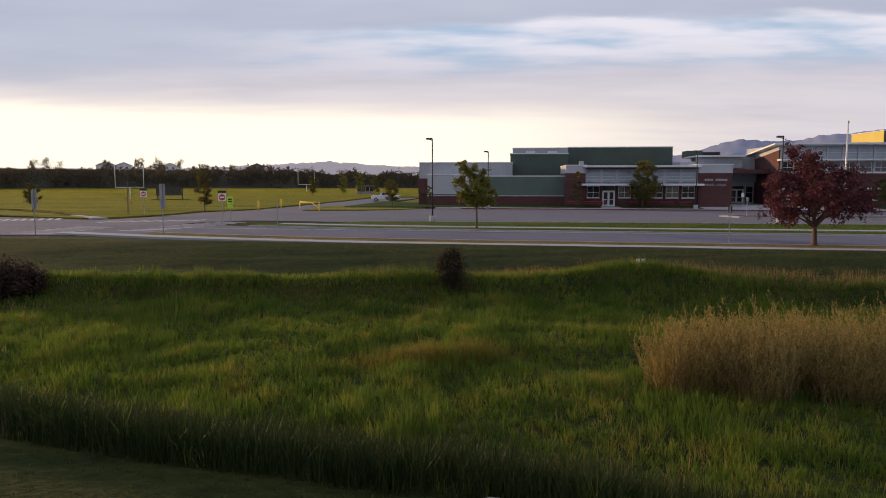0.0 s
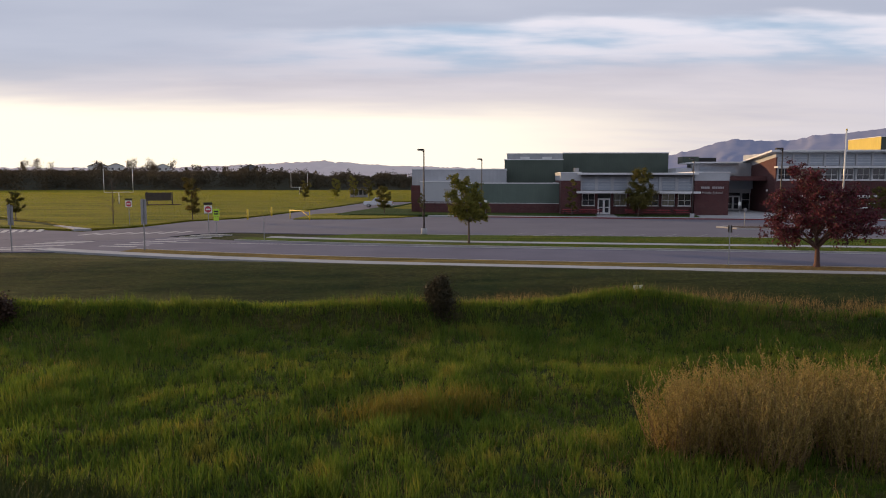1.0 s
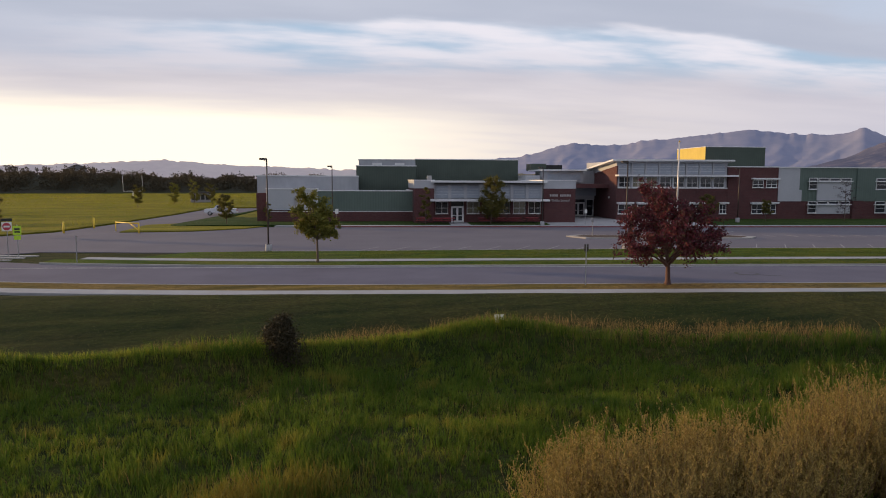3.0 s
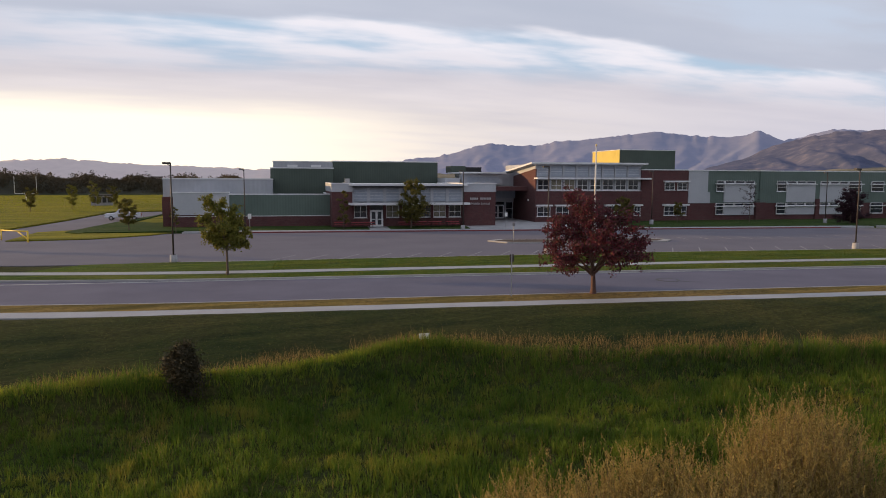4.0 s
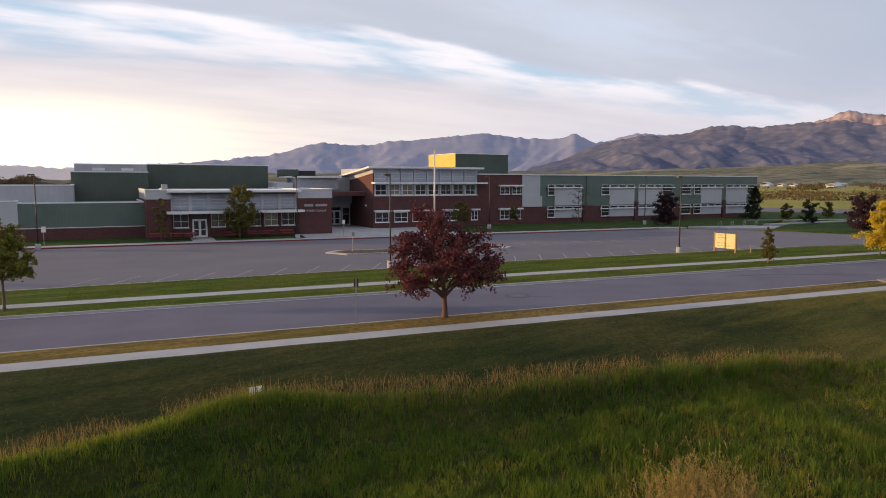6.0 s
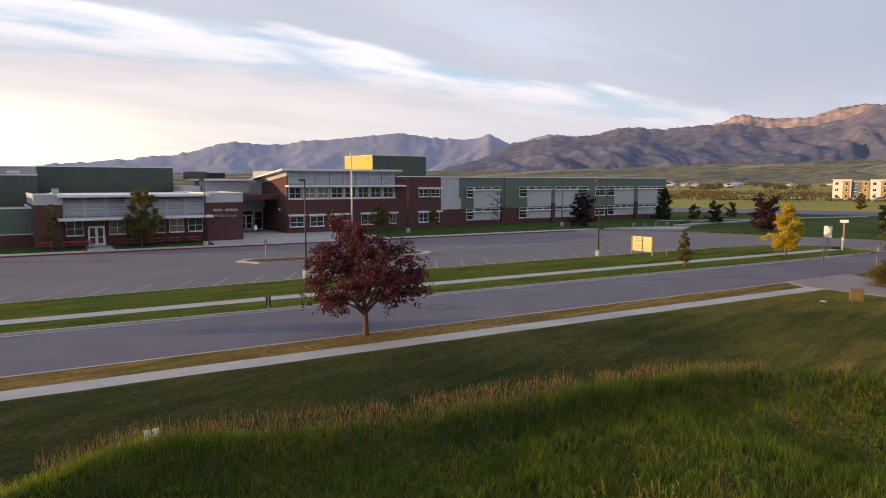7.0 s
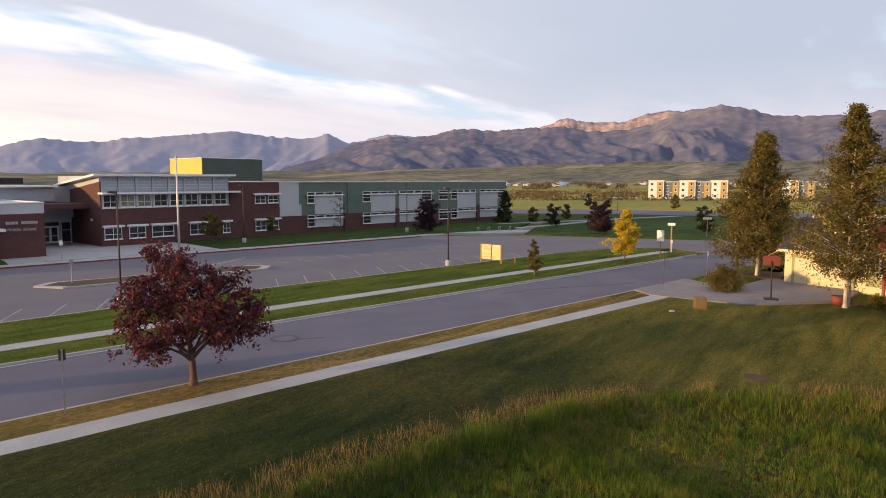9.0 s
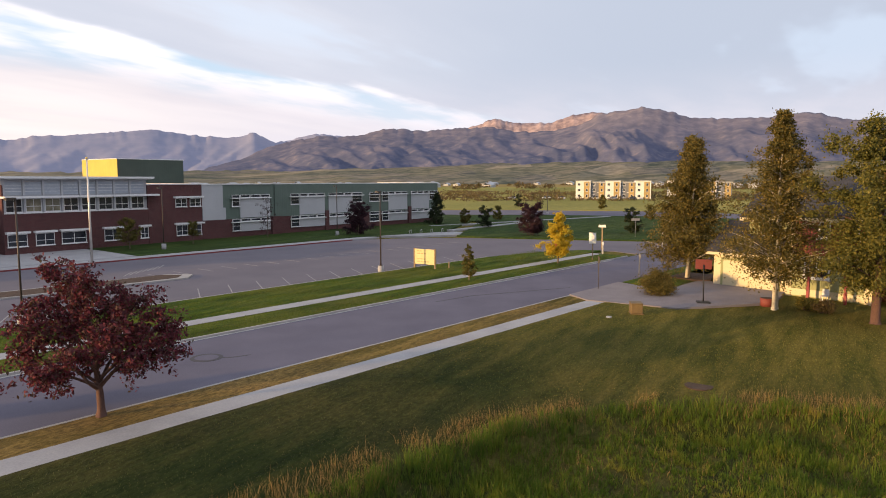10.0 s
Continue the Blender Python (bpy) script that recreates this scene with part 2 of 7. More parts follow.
M_SCHOOL_LAWN = lawn_mix("school_lawn", (0.018, 0.040, 0.009), (0.036, 0.068, 0.014), (0.065, 0.095, 0.022), (0.04, 0.06, 0.015), (0.08, 0.09, 0.025), 0.5)
# the low sun's gold is mixed into this grass colour
M_FIELD = lawn_mix("sun_gold_field_grass", (0.085, 0.090, 0.008), (0.155, 0.15, 0.014), (0.28, 0.235, 0.024), (0.14, 0.12, 0.018), (0.34, 0.25, 0.035), 0.6, (0.05, 0.35, 1.0))
M_FARFIELD = surface("far_field_crop", (0.13, 0.145, 0.035), (0.38, 0.31, 0.08), 0.012, 0.6, 0.95, 0.6, (0.3, 1, 1), 0, 0.1, (0.3, 0.7), 0.3)
M_FARTAN = surface("far_field_stubble", (0.20, 0.15, 0.05), (0.36, 0.25, 0.08), 0.015, 0.6, 0.95, 0.6, (0.3, 1, 1), 0, 0.1, (0.3, 0.7), 0.3)
M_ASPHALT = surface("worn_asphalt", (0.098, 0.092, 0.124), (0.155, 0.146, 0.188), 0.22, 14.0, 0.92, 0.35, (1, 1, 1), 0, 0.2, (0.3, 0.7), 0.01)
M_LOT = surface("parking_lot_asphalt", (0.114, 0.105, 0.128), (0.174, 0.160, 0.184), 0.12, 10.0, 0.92, 0.35, (1, 1, 1), 0, 0.2, (0.3, 0.7), 0.01)
M_CONCRETE = surface("pale_concrete", (0.26, 0.258, 0.27), (0.40, 0.395, 0.405), 0.5, 12.0, 0.9, 0.25, (1, 1, 1), 0, 0.3, (0.3, 0.7), 0.008)
M_DRIVE = surface("mauve_grey_drive_concrete", (0.17, 0.15, 0.16), (0.26, 0.23, 0.235), 0.5, 10.0, 0.9, 0.25, (1, 1, 1), 0, 0.3, (0.3, 0.7), 0.008)
M_KERB = surface("kerb_concrete", (0.26, 0.25, 0.245), (0.42, 0.40, 0.385), 0.6, 12.0, 0.9, 0.25)
M_REDKERB = surface("red_kerb_paint", (0.15, 0.03, 0.035), (0.24, 0.06, 0.06), 0.8, 14.0, 0.8, 0.2)
M_CROSS = surface("worn_crosswalk_paint", (0.27, 0.26, 0.27), (0.58, 0.55, 0.53), 1.2, 9.0, 0.8, 0.1)
M_LINE = surface("worn_road_paint", (0.36, 0.34, 0.32), (0.66, 0.63, 0.58), 1.2, 16.0, 0.8, 0.1)
M_STALL = surface("faded_stall_paint", (0.19, 0.18, 0.19), (0.36, 0.34, 0.33), 1.2, 9.0, 0.8, 0.1)
M_TAR = surface("tar_seal", (0.03, 0.03, 0.035), (0.06, 0.056, 0.06), 1.0, 14.0, 0.7, 0.2)
M_MULCH = surface("dark_mulch", (0.03, 0.018, 0.012), (0.10, 0.06, 0.04), 1.0, 9.0, 0.95, 0.8)
M_BRICK = brickwork("dark_red_brick", (0.076, 0.024, 0.026), (0.114, 0.037, 0.036), (0.115, 0.076, 0.073))
M_GREEN = ribbed("green_metal_siding", (0.085, 0.124, 0.104), (0.110, 0.152, 0.128), 0.4)
M_DKGREEN = ribbed("dark_green_metal_siding", (0.043, 0.064, 0.049), (0.058, 0.082, 0.063), 0.4)
M_GREYPANEL = ribbed("grey_metal_panel", (0.33, 0.34, 0.37), (0.43, 0.44, 0.47), 0.6)
M_WHITEPANEL = surface("pale_grey_wall_panel", (0.38, 0.39, 0.415), (0.47, 0.48, 0.505), 0.3, 5.0, 0.6, 0.05)
M_YELLOW = ribbed("ochre_metal_siding", (0.56, 0.42, 0.07), (0.66, 0.51, 0.10), 0.4)
M_WHITE = surface("white_trim_paint", (0.62, 0.62, 0.63), (0.78, 0.78, 0.78), 0.6, 9.0, 0.5, 0.05)
M_ROOF = surface("roof_membrane", (0.06, 0.06, 0.065), (0.12, 0.115, 0.11), 0.2, 6.0, 0.9, 0.2)
M_GLASS = glazing("dark_window_glass", (0.035, 0.042, 0.055))
# warm pane colour stands in for light from the rooms
M_GLASSWARM = glazing("warm_lit_room_glass", (0.24, 0.22, 0.15), 0.25)
M_KALWALL = surface("translucent_panel", (0.27, 0.305, 0.36), (0.39, 0.43, 0.49), 0.7, 4.0, 0.35, 0.03)
M_STEEL = surface("galvanised_steel", (0.28, 0.28, 0.28), (0.42, 0.42, 0.42), 2.0, 14.0, 0.45, 0.1, (1, 1, 1), 0.7)
M_BRONZE = surface("dark_bronze_paint", (0.035, 0.026, 0.022), (0.07, 0.055, 0.045), 2.0, 14.0, 0.5, 0.1)
M_FLAGPOLE = surface("pale_aluminium", (0.55, 0.52, 0.48), (0.72, 0.69, 0.64), 2.0, 12.0, 0.4, 0.05, (1, 1, 1), 0.3)
M_SIGNYEL = surface("cream_sign_board", (0.56, 0.46, 0.22), (0.70, 0.58, 0.30), 2.0, 14.0, 0.6, 0.1)
M_SIGNTXT = surface("brown_sign_lettering", (0.36, 0.27, 0.12), (0.46, 0.35, 0.16), 2.0, 14.0, 0.7, 0)
M_POST = surface("weathered_post_wood", (0.20, 0.14, 0.08), (0.36, 0.26, 0.15), 2.0, 14.0, 0.8, 0.3)
M_SIGNBACK = surface("sign_back_metal", (0.25, 0.24, 0.25), (0.36, 0.35, 0.36), 2.0, 14.0, 0.5, 0.05, (1, 1, 1), 0.5)
M_SIGNWHITE = surface("white_sign_sheet", (0.66, 0.66, 0.62), (0.80, 0.80, 0.76), 2.0, 14.0, 0.4, 0)
M_SIGNRED = surface("red_sign_sheet", (0.40, 0.03, 0.05), (0.52, 0.06, 0.08), 2.0, 14.0, 0.4, 0)
M_SIGNLIME = surface("lime_sign_sheet", (0.42, 0.62, 0.03), (0.55, 0.78, 0.06), 2.0, 14.0, 0.4, 0)
M_LETTER = surface("dull_metal_lettering", (0.34, 0.31, 0.31), (0.46, 0.43, 0.42), 2.0, 14.0, 0.6, 0)
M_BLACK = surface("black_paint", (0.012, 0.012, 0.013), (0.03, 0.03, 0.03), 2.0, 14.0, 0.6, 0)
M_GATEYEL = surface("yellow_gate_paint", (0.62, 0.42, 0.03), (0.78, 0.56, 0.06), 1.5, 12.0, 0.5, 0.1)
M_TABLERED = surface("red_coated_table", (0.22, 0.02, 0.03), (0.34, 0.045, 0.05), 1.5, 12.0, 0.5, 0.1)
M_BOX = surface("tan_utility_box", (0.12, 0.08, 0.035), (0.19, 0.125, 0.05), 1.5, 12.0, 0.6, 0.1)
M_BARK = surface("grey_brown_bark", (0.07, 0.05, 0.04), (0.17, 0.125, 0.095), 2.0, 18.0, 0.95, 0.8, (1, 1, 0.3))
M_REDBARK = surface("warm_brown_bark", (0.07, 0.038, 0.032), (0.16, 0.088, 0.068), 2.0, 18.0, 0.95, 0.8, (1, 1, 0.3))
M_BIRCH = surface("pale_birch_bark", (0.34, 0.28, 0.20), (0.62, 0.55, 0.44), 1.5, 7.0, 0.9, 0.4, (1, 1, 3.0))
M_STONE = surface("pale_boulder", (0.22, 0.21, 0.20), (0.42, 0.41, 0.40), 1.2, 9.0, 0.9, 0.7)
M_CARSILVER = surface("silver_car_paint", (0.42, 0.43, 0.45), (0.52, 0.53, 0.55), 0.6, 20.0, 0.25, 0, (1, 1, 1), 0.5)
M_CARWHITE = surface("white_car_paint", (0.68, 0.68, 0.68), (0.76, 0.76, 0.76), 0.6, 20.0, 0.3, 0)
M_CARDARK = surface("dark_car_paint", (0.04, 0.042, 0.05), (0.07, 0.072, 0.08), 0.6, 20.0, 0.3, 0)
M_TYRE = surface("tyre_rubber", (0.015, 0.015, 0.015), (0.03, 0.03, 0.03), 2.0, 20.0, 0.9, 0.2)
M_SIDING = surface("olive_lap_siding", (0.27, 0.27, 0.12), (0.35, 0.35, 0.17), 0.6, 8.0, 0.7, 0.1)
M_CREAM = surface("cream_trim_paint", (0.58, 0.49, 0.31), (0.70, 0.60, 0.39), 0.6, 9.0, 0.6, 0.05)
M_REDSIDING = surface("barn_red_siding", (0.16, 0.035, 0.03), (0.24, 0.06, 0.045), 0.6, 8.0, 0.7, 0.1)
M_SHINGLE = surface("dark_roof_shingles", (0.022, 0.022, 0.028), (0.06, 0.058, 0.065), 0.8, 6.0, 0.9, 0.5)
M_CONDOWHITE = surface("white_render_wall", (0.70, 0.69, 0.66), (0.80, 0.78, 0.75), 0.2, 3.0, 0.8, 0.05)
M_CONDOTAN = surface("ochre_wood_cladding", (0.38, 0.26, 0.10), (0.50, 0.36, 0.15), 0.3, 4.0, 0.8, 0.1)
M_CONDOGREY = surface("grey_render_wall", (0.14, 0.145, 0.16), (0.20, 0.205, 0.22), 0.3, 4.0, 0.8, 0.05)
M_GRASS = leafy("meadow_grass_blades", [(0.032, 0.066, 0.008), (0.075, 0.132, 0.014), (0.135, 0.182, 0.022), (0.26, 0.215, 0.042)], 0.55,
                [(0.050, 0.094, 0.011), (0.098, 0.168, 0.017), (0.150, 0.205, 0.022), (0.31, 0.25, 0.042)], through=0.48)
# yellow-green of sun shining through the crest blades, as base colour
M_CRESTGRASS = leafy("sunlit_crest_grass", [(0.10, 0.17, 0.014), (0.19, 0.26, 0.02), (0.28, 0.31, 0.03), (0.33, 0.29, 0.045)], through=0.5)
M_DARKSEDGE = leafy("dark_sedge_blades", [(0.014, 0.026, 0.006), (0.026, 0.042, 0.010), (0.042, 0.056, 0.018)])
M_GOLDGRASS = leafy("golden_grass_blades", [(0.16, 0.13, 0.02), (0.26, 0.19, 0.025), (0.18, 0.17, 0.025), (0.12, 0.08, 0.02)])
M_DRYGRASS = leafy("dry_seed_heads", [(0.18, 0.11, 0.040), (0.31, 0.19, 0.068), (0.42, 0.26, 0.105), (0.28, 0.21, 0.06)])
M_LAWNBLADES = leafy("short_lawn_blades", [(0.022, 0.036, 0.008), (0.044, 0.062, 0.013), (0.080, 0.088, 0.022), (0.13, 0.11, 0.038)])
M_VERGEBLADES = leafy("verge_blades", [(0.030, 0.062, 0.006), (0.068, 0.11, 0.010), (0.13, 0.15, 0.016), (0.21, 0.18, 0.03)], 0.3, [(0.03, 0.065, 0.006), (0.065, 0.105, 0.01), (0.16, 0.145, 0.025)], through=0.4)
# field blades carry the same sunlit gold in their colours
M_FIELDBLADES = leafy("field_blades", [(0.15, 0.18, 0.012), (0.25, 0.25, 0.017), (0.36, 0.31, 0.026)], 0.05, [(0.14, 0.17, 0.012), (0.26, 0.26, 0.018), (0.36, 0.29, 0.03)], through=0.4)
# sunlight on the eastern lawn, put into the blade colour
M_SUNLAWNBLADES = leafy("sunlit_lawn_blades", [(0.11, 0.11, 0.016), (0.20, 0.17, 0.030), (0.29, 0.21, 0.055)], through=0.4)
M_WILLOW = leafy("dry_willow_leaves", [(0.19, 0.14, 0.040), (0.29, 0.215, 0.066), (0.40, 0.285, 0.095), (0.27, 0.22, 0.060)], through=0.48)
M_WILLOWSTEM = surface("willow_stems", (0.12, 0.075, 0.035), (0.24, 0.15, 0.07), 3.0, 20.0, 0.9, 0.2)
M_LEAFRED = leafy("dark_red_leaves", [(0.050, 0.016, 0.024), (0.10, 0.022, 0.032), (0.19, 0.036, 0.046), (0.085, 0.030, 0.040), (0.075, 0.055, 0.024)], through=0.3)
M_LEAFPLUM = leafy("plum_leaves", [(0.018, 0.009, 0.014), (0.04, 0.016, 0.024), (0.07, 0.026, 0.036)], through=0.2)
M_LEAFLOCUST = leafy("yellow_green_leaves", [(0.085, 0.095, 0.016), (0.16, 0.16, 0.026), (0.26, 0.235, 0.042), (0.12, 0.12, 0.022)])
M_LEAFDULL = leafy("dull_green_leaves", [(0.065, 0.066, 0.017), (0.125, 0.115, 0.026), (0.21, 0.165, 0.036)])
M_LEAFYEL = leafy("autumn_yellow_leaves", [(0.42, 0.30, 0.02), (0.60, 0.44, 0.035), (0.72, 0.55, 0.06)], through=0.4)
M_LEAFBIRCH = leafy("olive_birch_leaves", [(0.060, 0.058, 0.015), (0.105, 0.088, 0.021), (0.16, 0.122, 0.029), (0.23, 0.16, 0.038)])
M_LEAFCOTTON = leafy("olive_cottonwood_leaves", [(0.055, 0.060, 0.014), (0.10, 0.10, 0.020), (0.16, 0.145, 0.03), (0.22, 0.18, 0.04)], through=0.3)
M_LEAFDARK = leafy("dark_evergreen_leaves", [(0.012, 0.02, 0.008), (0.025, 0.038, 0.014), (0.042, 0.055, 0.02)], through=0.15)
M_LEAFWOODS = leafy("far_wood_foliage", [(0.040, 0.033, 0.018), (0.070, 0.055, 0.030), (0.115, 0.085, 0.042)], 0.02,
                    [(0.038, 0.032, 0.018), (0.072, 0.055, 0.030), (0.125, 0.085, 0.042)], through=0.25)
M_JUNIPER = leafy("brown_juniper", [(0.022, 0.020, 0.010), (0.042, 0.034, 0.016), (0.065, 0.048, 0.022)], through=0.15)
M_BROWNBUSH = leafy("brown_bush_leaves", [(0.030, 0.018, 0.014), (0.055, 0.030, 0.020), (0.080, 0.045, 0.028)], through=0.2)
M_BRUSH = leafy("tan_brush", [(0.09, 0.065, 0.03), (0.16, 0.11, 0.05), (0.12, 0.10, 0.035)])


def mountain_rock():
    """Wooded slopes with bare rock higher up and where it is steep; blue haze is mixed into the colours."""
    m, nodes, links, p = material("wooded_mountain_haze_blue")
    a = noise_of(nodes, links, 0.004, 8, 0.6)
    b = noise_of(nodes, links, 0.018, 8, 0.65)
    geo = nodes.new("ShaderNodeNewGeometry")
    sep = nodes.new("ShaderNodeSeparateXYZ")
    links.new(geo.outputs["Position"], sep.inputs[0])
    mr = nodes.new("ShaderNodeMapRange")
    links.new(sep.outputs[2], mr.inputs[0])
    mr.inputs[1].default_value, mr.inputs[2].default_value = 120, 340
    # slope colours shifted to blue-violet for the haze in between
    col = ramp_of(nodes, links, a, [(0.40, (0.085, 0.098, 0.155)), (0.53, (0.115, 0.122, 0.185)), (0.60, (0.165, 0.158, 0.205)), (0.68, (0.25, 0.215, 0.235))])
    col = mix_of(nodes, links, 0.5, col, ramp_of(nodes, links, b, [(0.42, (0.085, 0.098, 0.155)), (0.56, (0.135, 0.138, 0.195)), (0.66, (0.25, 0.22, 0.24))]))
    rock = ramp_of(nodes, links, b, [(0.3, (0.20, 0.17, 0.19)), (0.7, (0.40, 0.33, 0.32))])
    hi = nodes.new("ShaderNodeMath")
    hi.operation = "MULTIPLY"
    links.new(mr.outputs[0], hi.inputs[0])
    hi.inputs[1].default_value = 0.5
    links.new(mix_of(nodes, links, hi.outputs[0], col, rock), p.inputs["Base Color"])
    p.inputs["Roughness"].default_value = 1.0
    p.inputs["Specular IOR Level"].default_value = 0.0
    return m


M_MOUNTAIN = mountain_rock()
# distance haze is mixed into this pale blue-grey base colour
M_FARMOUNTAIN = surface("distant_mountain_haze_blue", (0.23, 0.25, 0.35), (0.30, 0.30, 0.39), 0.003, 0.016, 1.0, 0, (1, 1, 1), 0, 0.0, (0.36, 0.64))
# the pink of the last sunlight is painted into the crest's rock colour
M_CREST = surface("sun_pink_crest_rock", (0.19, 0.15, 0.17), (0.54, 0.40, 0.37), 0.006, 0.03, 1.0, 0, (1, 1, 1), 0, 0.0, (0.40, 0.62))
M_BLUFF = surface("brushy_bluff", (0.018, 0.020, 0.010), (0.045, 0.040, 0.018), 0.05, 0.5, 1.0, 0.5)


def hazed_foothill_fields():
    """Strips of pasture, stubble and scrub, long across the slope, their colours greyed with distance haze."""
    m, nodes, links, p = material("hazed_foothill_fields")
    a = noise_of(nodes, links, 0.006, 3, 0.5, (0.5, 1.6, 1))
    b = noise_of(nodes, links, 0.03, 4, 0.6, (0.5, 1.2, 1))
    geo = nodes.new("ShaderNodeNewGeometry")
    mp = nodes.new("ShaderNodeMapping")
    mp.inputs["Rotation"].default_value = (0, 0, radians(30))
    mp.inputs["Scale"].default_value = (0.0028, 0.009, 0.0)
    links.new(geo.outputs["Position"], mp.inputs[0])
    vor = nodes.new("ShaderNodeTexVoronoi")
    vor.inputs["Scale"].default_value = 1.0
    links.new(mp.outputs[0], vor.inputs["Vector"])
    sep = nodes.new("ShaderNodeSeparateColor")
    links.new(vor.outputs["Color"], sep.inputs[0])
    col = ramp_of(nodes, links, sep.outputs[0], [(0.1, (0.11, 0.125, 0.09)), (0.4, (0.22, 0.205, 0.12)), (0.65, (0.13, 0.13, 0.125)), (0.9, (0.44, 0.36, 0.25))])
    col = mix_of(nodes, links, 0.4, col, ramp_of(nodes, links, a, [(0.4, (0.085, 0.095, 0.09)), (0.6, (0.30, 0.25, 0.18))]))
    col = mix_of(nodes, links, 0.4, col, ramp_of(nodes, links, b, [(0.44, (0.04, 0.05, 0.05)), (0.58, (0.26, 0.225, 0.17))]))
    links.new(col, p.inputs["Base Color"])
    p.inputs["Roughness"].default_value = 1.0
    p.inputs["Specular IOR Level"].default_value = 0.0
    return m


M_FOOTHILL = hazed_foothill_fields()
# pale pink horizon haze is part of the hills' base colour
M_FARHILL = surface("far_hills_haze_pink", (0.60, 0.51, 0.50), (0.70, 0.60, 0.57), 0.003, 0.02, 1.0, 0, (1, 1, 1), 0, 0.0)


# ---- building blocks ----
def part(name, bm, mat, parent=None, label=""):
    me = bpy.data.meshes.new(name)
    bm.to_mesh(me)
    bm.free()
    me.materials.append(mat)
    ob = new(name, me)
    ob.parent = parent
    if label:
        ob["label"] = label
    return ob


def raw(name, verts, faces, mat, parent=None, label="", smooth=False):
    me = bpy.data.meshes.new(name)
    me.from_pydata(verts, [], faces)
    if smooth:
        me.polygons.foreach_set("use_smooth", [True] * len(me.polygons))
    me.materials.append(mat)
    me.update()
    ob = new(name, me)
    ob.parent = parent
    if label:
        ob["label"] = label
    return ob


def empty(name, m, label, category, group="", kind=""):
    ob = new(name)
    ob.matrix_world = m
    return tagged(ob, label, category, group, kind)


def box(bm, x0, x1, y0, y1, z0, z1, bevel=0.0):
    vs = [bm.verts.new(c) for c in ((x0, y0, z0), (x1, y0, z0), (x1, y1, z0), (x0, y1, z0), (x0, y0, z1), (x1, y0, z1), (x1, y1, z1), (x0, y1, z1))]
    fs = [bm.faces.new([vs[i] for i in q]) for q in ((3, 2, 1, 0), (4, 5, 6, 7), (0, 1, 5, 4), (1, 2, 6, 5), (2, 3, 7, 6), (3, 0, 4, 7))]
    if bevel:
        bmesh.ops.bevel(bm, geom=list({e for f in fs for e in f.edges}), offset=bevel, segments=1, affect="EDGES")
    return bm


def boxes(*specs, bevel=0.0):
    bm = bmesh.new()
    for s in specs:
        box(bm, *s, bevel=bevel)
    return bm


def tube(bm, p, q, r0, r1, n=8, cap=True):
    p, q = Vector(p), Vector(q)
    turn = (q - p).to_track_quat("Z", "Y").to_matrix()
    rings = []
    for c, r in ((p, r0), (q, r1)):
        rings.append([bm.verts.new(c + turn @ Vector((r * math.cos(2 * math.pi * i / n), r * math.sin(2 * math.pi * i / n), 0))) for i in range(n)])
    for i in range(n):
        bm.faces.new((rings[0][i], rings[0][(i + 1) % n], rings[1][(i + 1) % n], rings[1][i])).smooth = True
    if cap:
        bm.faces.new(rings[0][::-1])
        bm.faces.new(rings[1])
    return bm


def slab(bm, pts, z0, z1):
    """An upright prism on a plan."""
    if sum(a[0] * b[1] - b[0] * a[1] for a, b in zip(pts, pts[1:] + pts[:1])) < 0:
        pts = pts[::-1]
    lo = [bm.verts.new((x, y, z0)) for x, y in pts]
    hi = [bm.verts.new((x, y, z1)) for x, y in pts]
    top = bm.faces.new(hi)
    n = len(pts)
    for i in range(n):
        bm.faces.new((lo[i], lo[(i + 1) % n], hi[(i + 1) % n], hi[i]))
    top.normal_update()
    bmesh.ops.triangulate(bm, faces=[top])
    return bm


ROAD_TURN = radians(-9.4)
RC, RS = math.cos(ROAD_TURN), math.sin(ROAD_TURN)


def rp(s, n):
    """Along and across the road (n = 0: its southern kerb) to the plan."""
    return (s * RC - n * RS, 48.5 + s * RS + n * RC)


def to_road(x, y):
    return ((x * RC + (y - 48.5) * RS), (-x * RS + (y - 48.5) * RC))


def bent(s, n):
    """The street and its walks swing north towards the junction."""
    over = 0.0 if s > 4 or n > 13.6 else (0.0038 * (s - 4) ** 2 if s > -26 else 3.42 + 0.228 * (-26 - s))
    return rp(s, n + over)


def walk_in(s):
    """The northern walk draws away from the kerb to the east, and so does the edge of the lot."""
    return 11.8 + 0.9 * max(0.0, min(1.0, s / 40))


def walk_out(s):
    return walk_in(s) + 1.45


def lot_edge(s):
    return 19.4 + 2.3 * max(0.0, min(1.0, s / 40))


def lot_kerb(s):
    return lot_edge(s) + 0.18


def strip(s0, s1, n0, n1, z0, z1, step=4.0):
    bm = bmesh.new()
    k = max(1, int((s1 - s0) / step))
    low = n0 if callable(n0) else (lambda s: n0)
    high = n1 if callable(n1) else (lambda s: n1)
    along = [s0 + (s1 - s0) * i / k for i in range(k + 1)]
    pts = [bent(s, low(s)) for s in along] + [bent(s, high(s)) for s in along[::-1]]
    return slab(bm, pts, z0, z1)


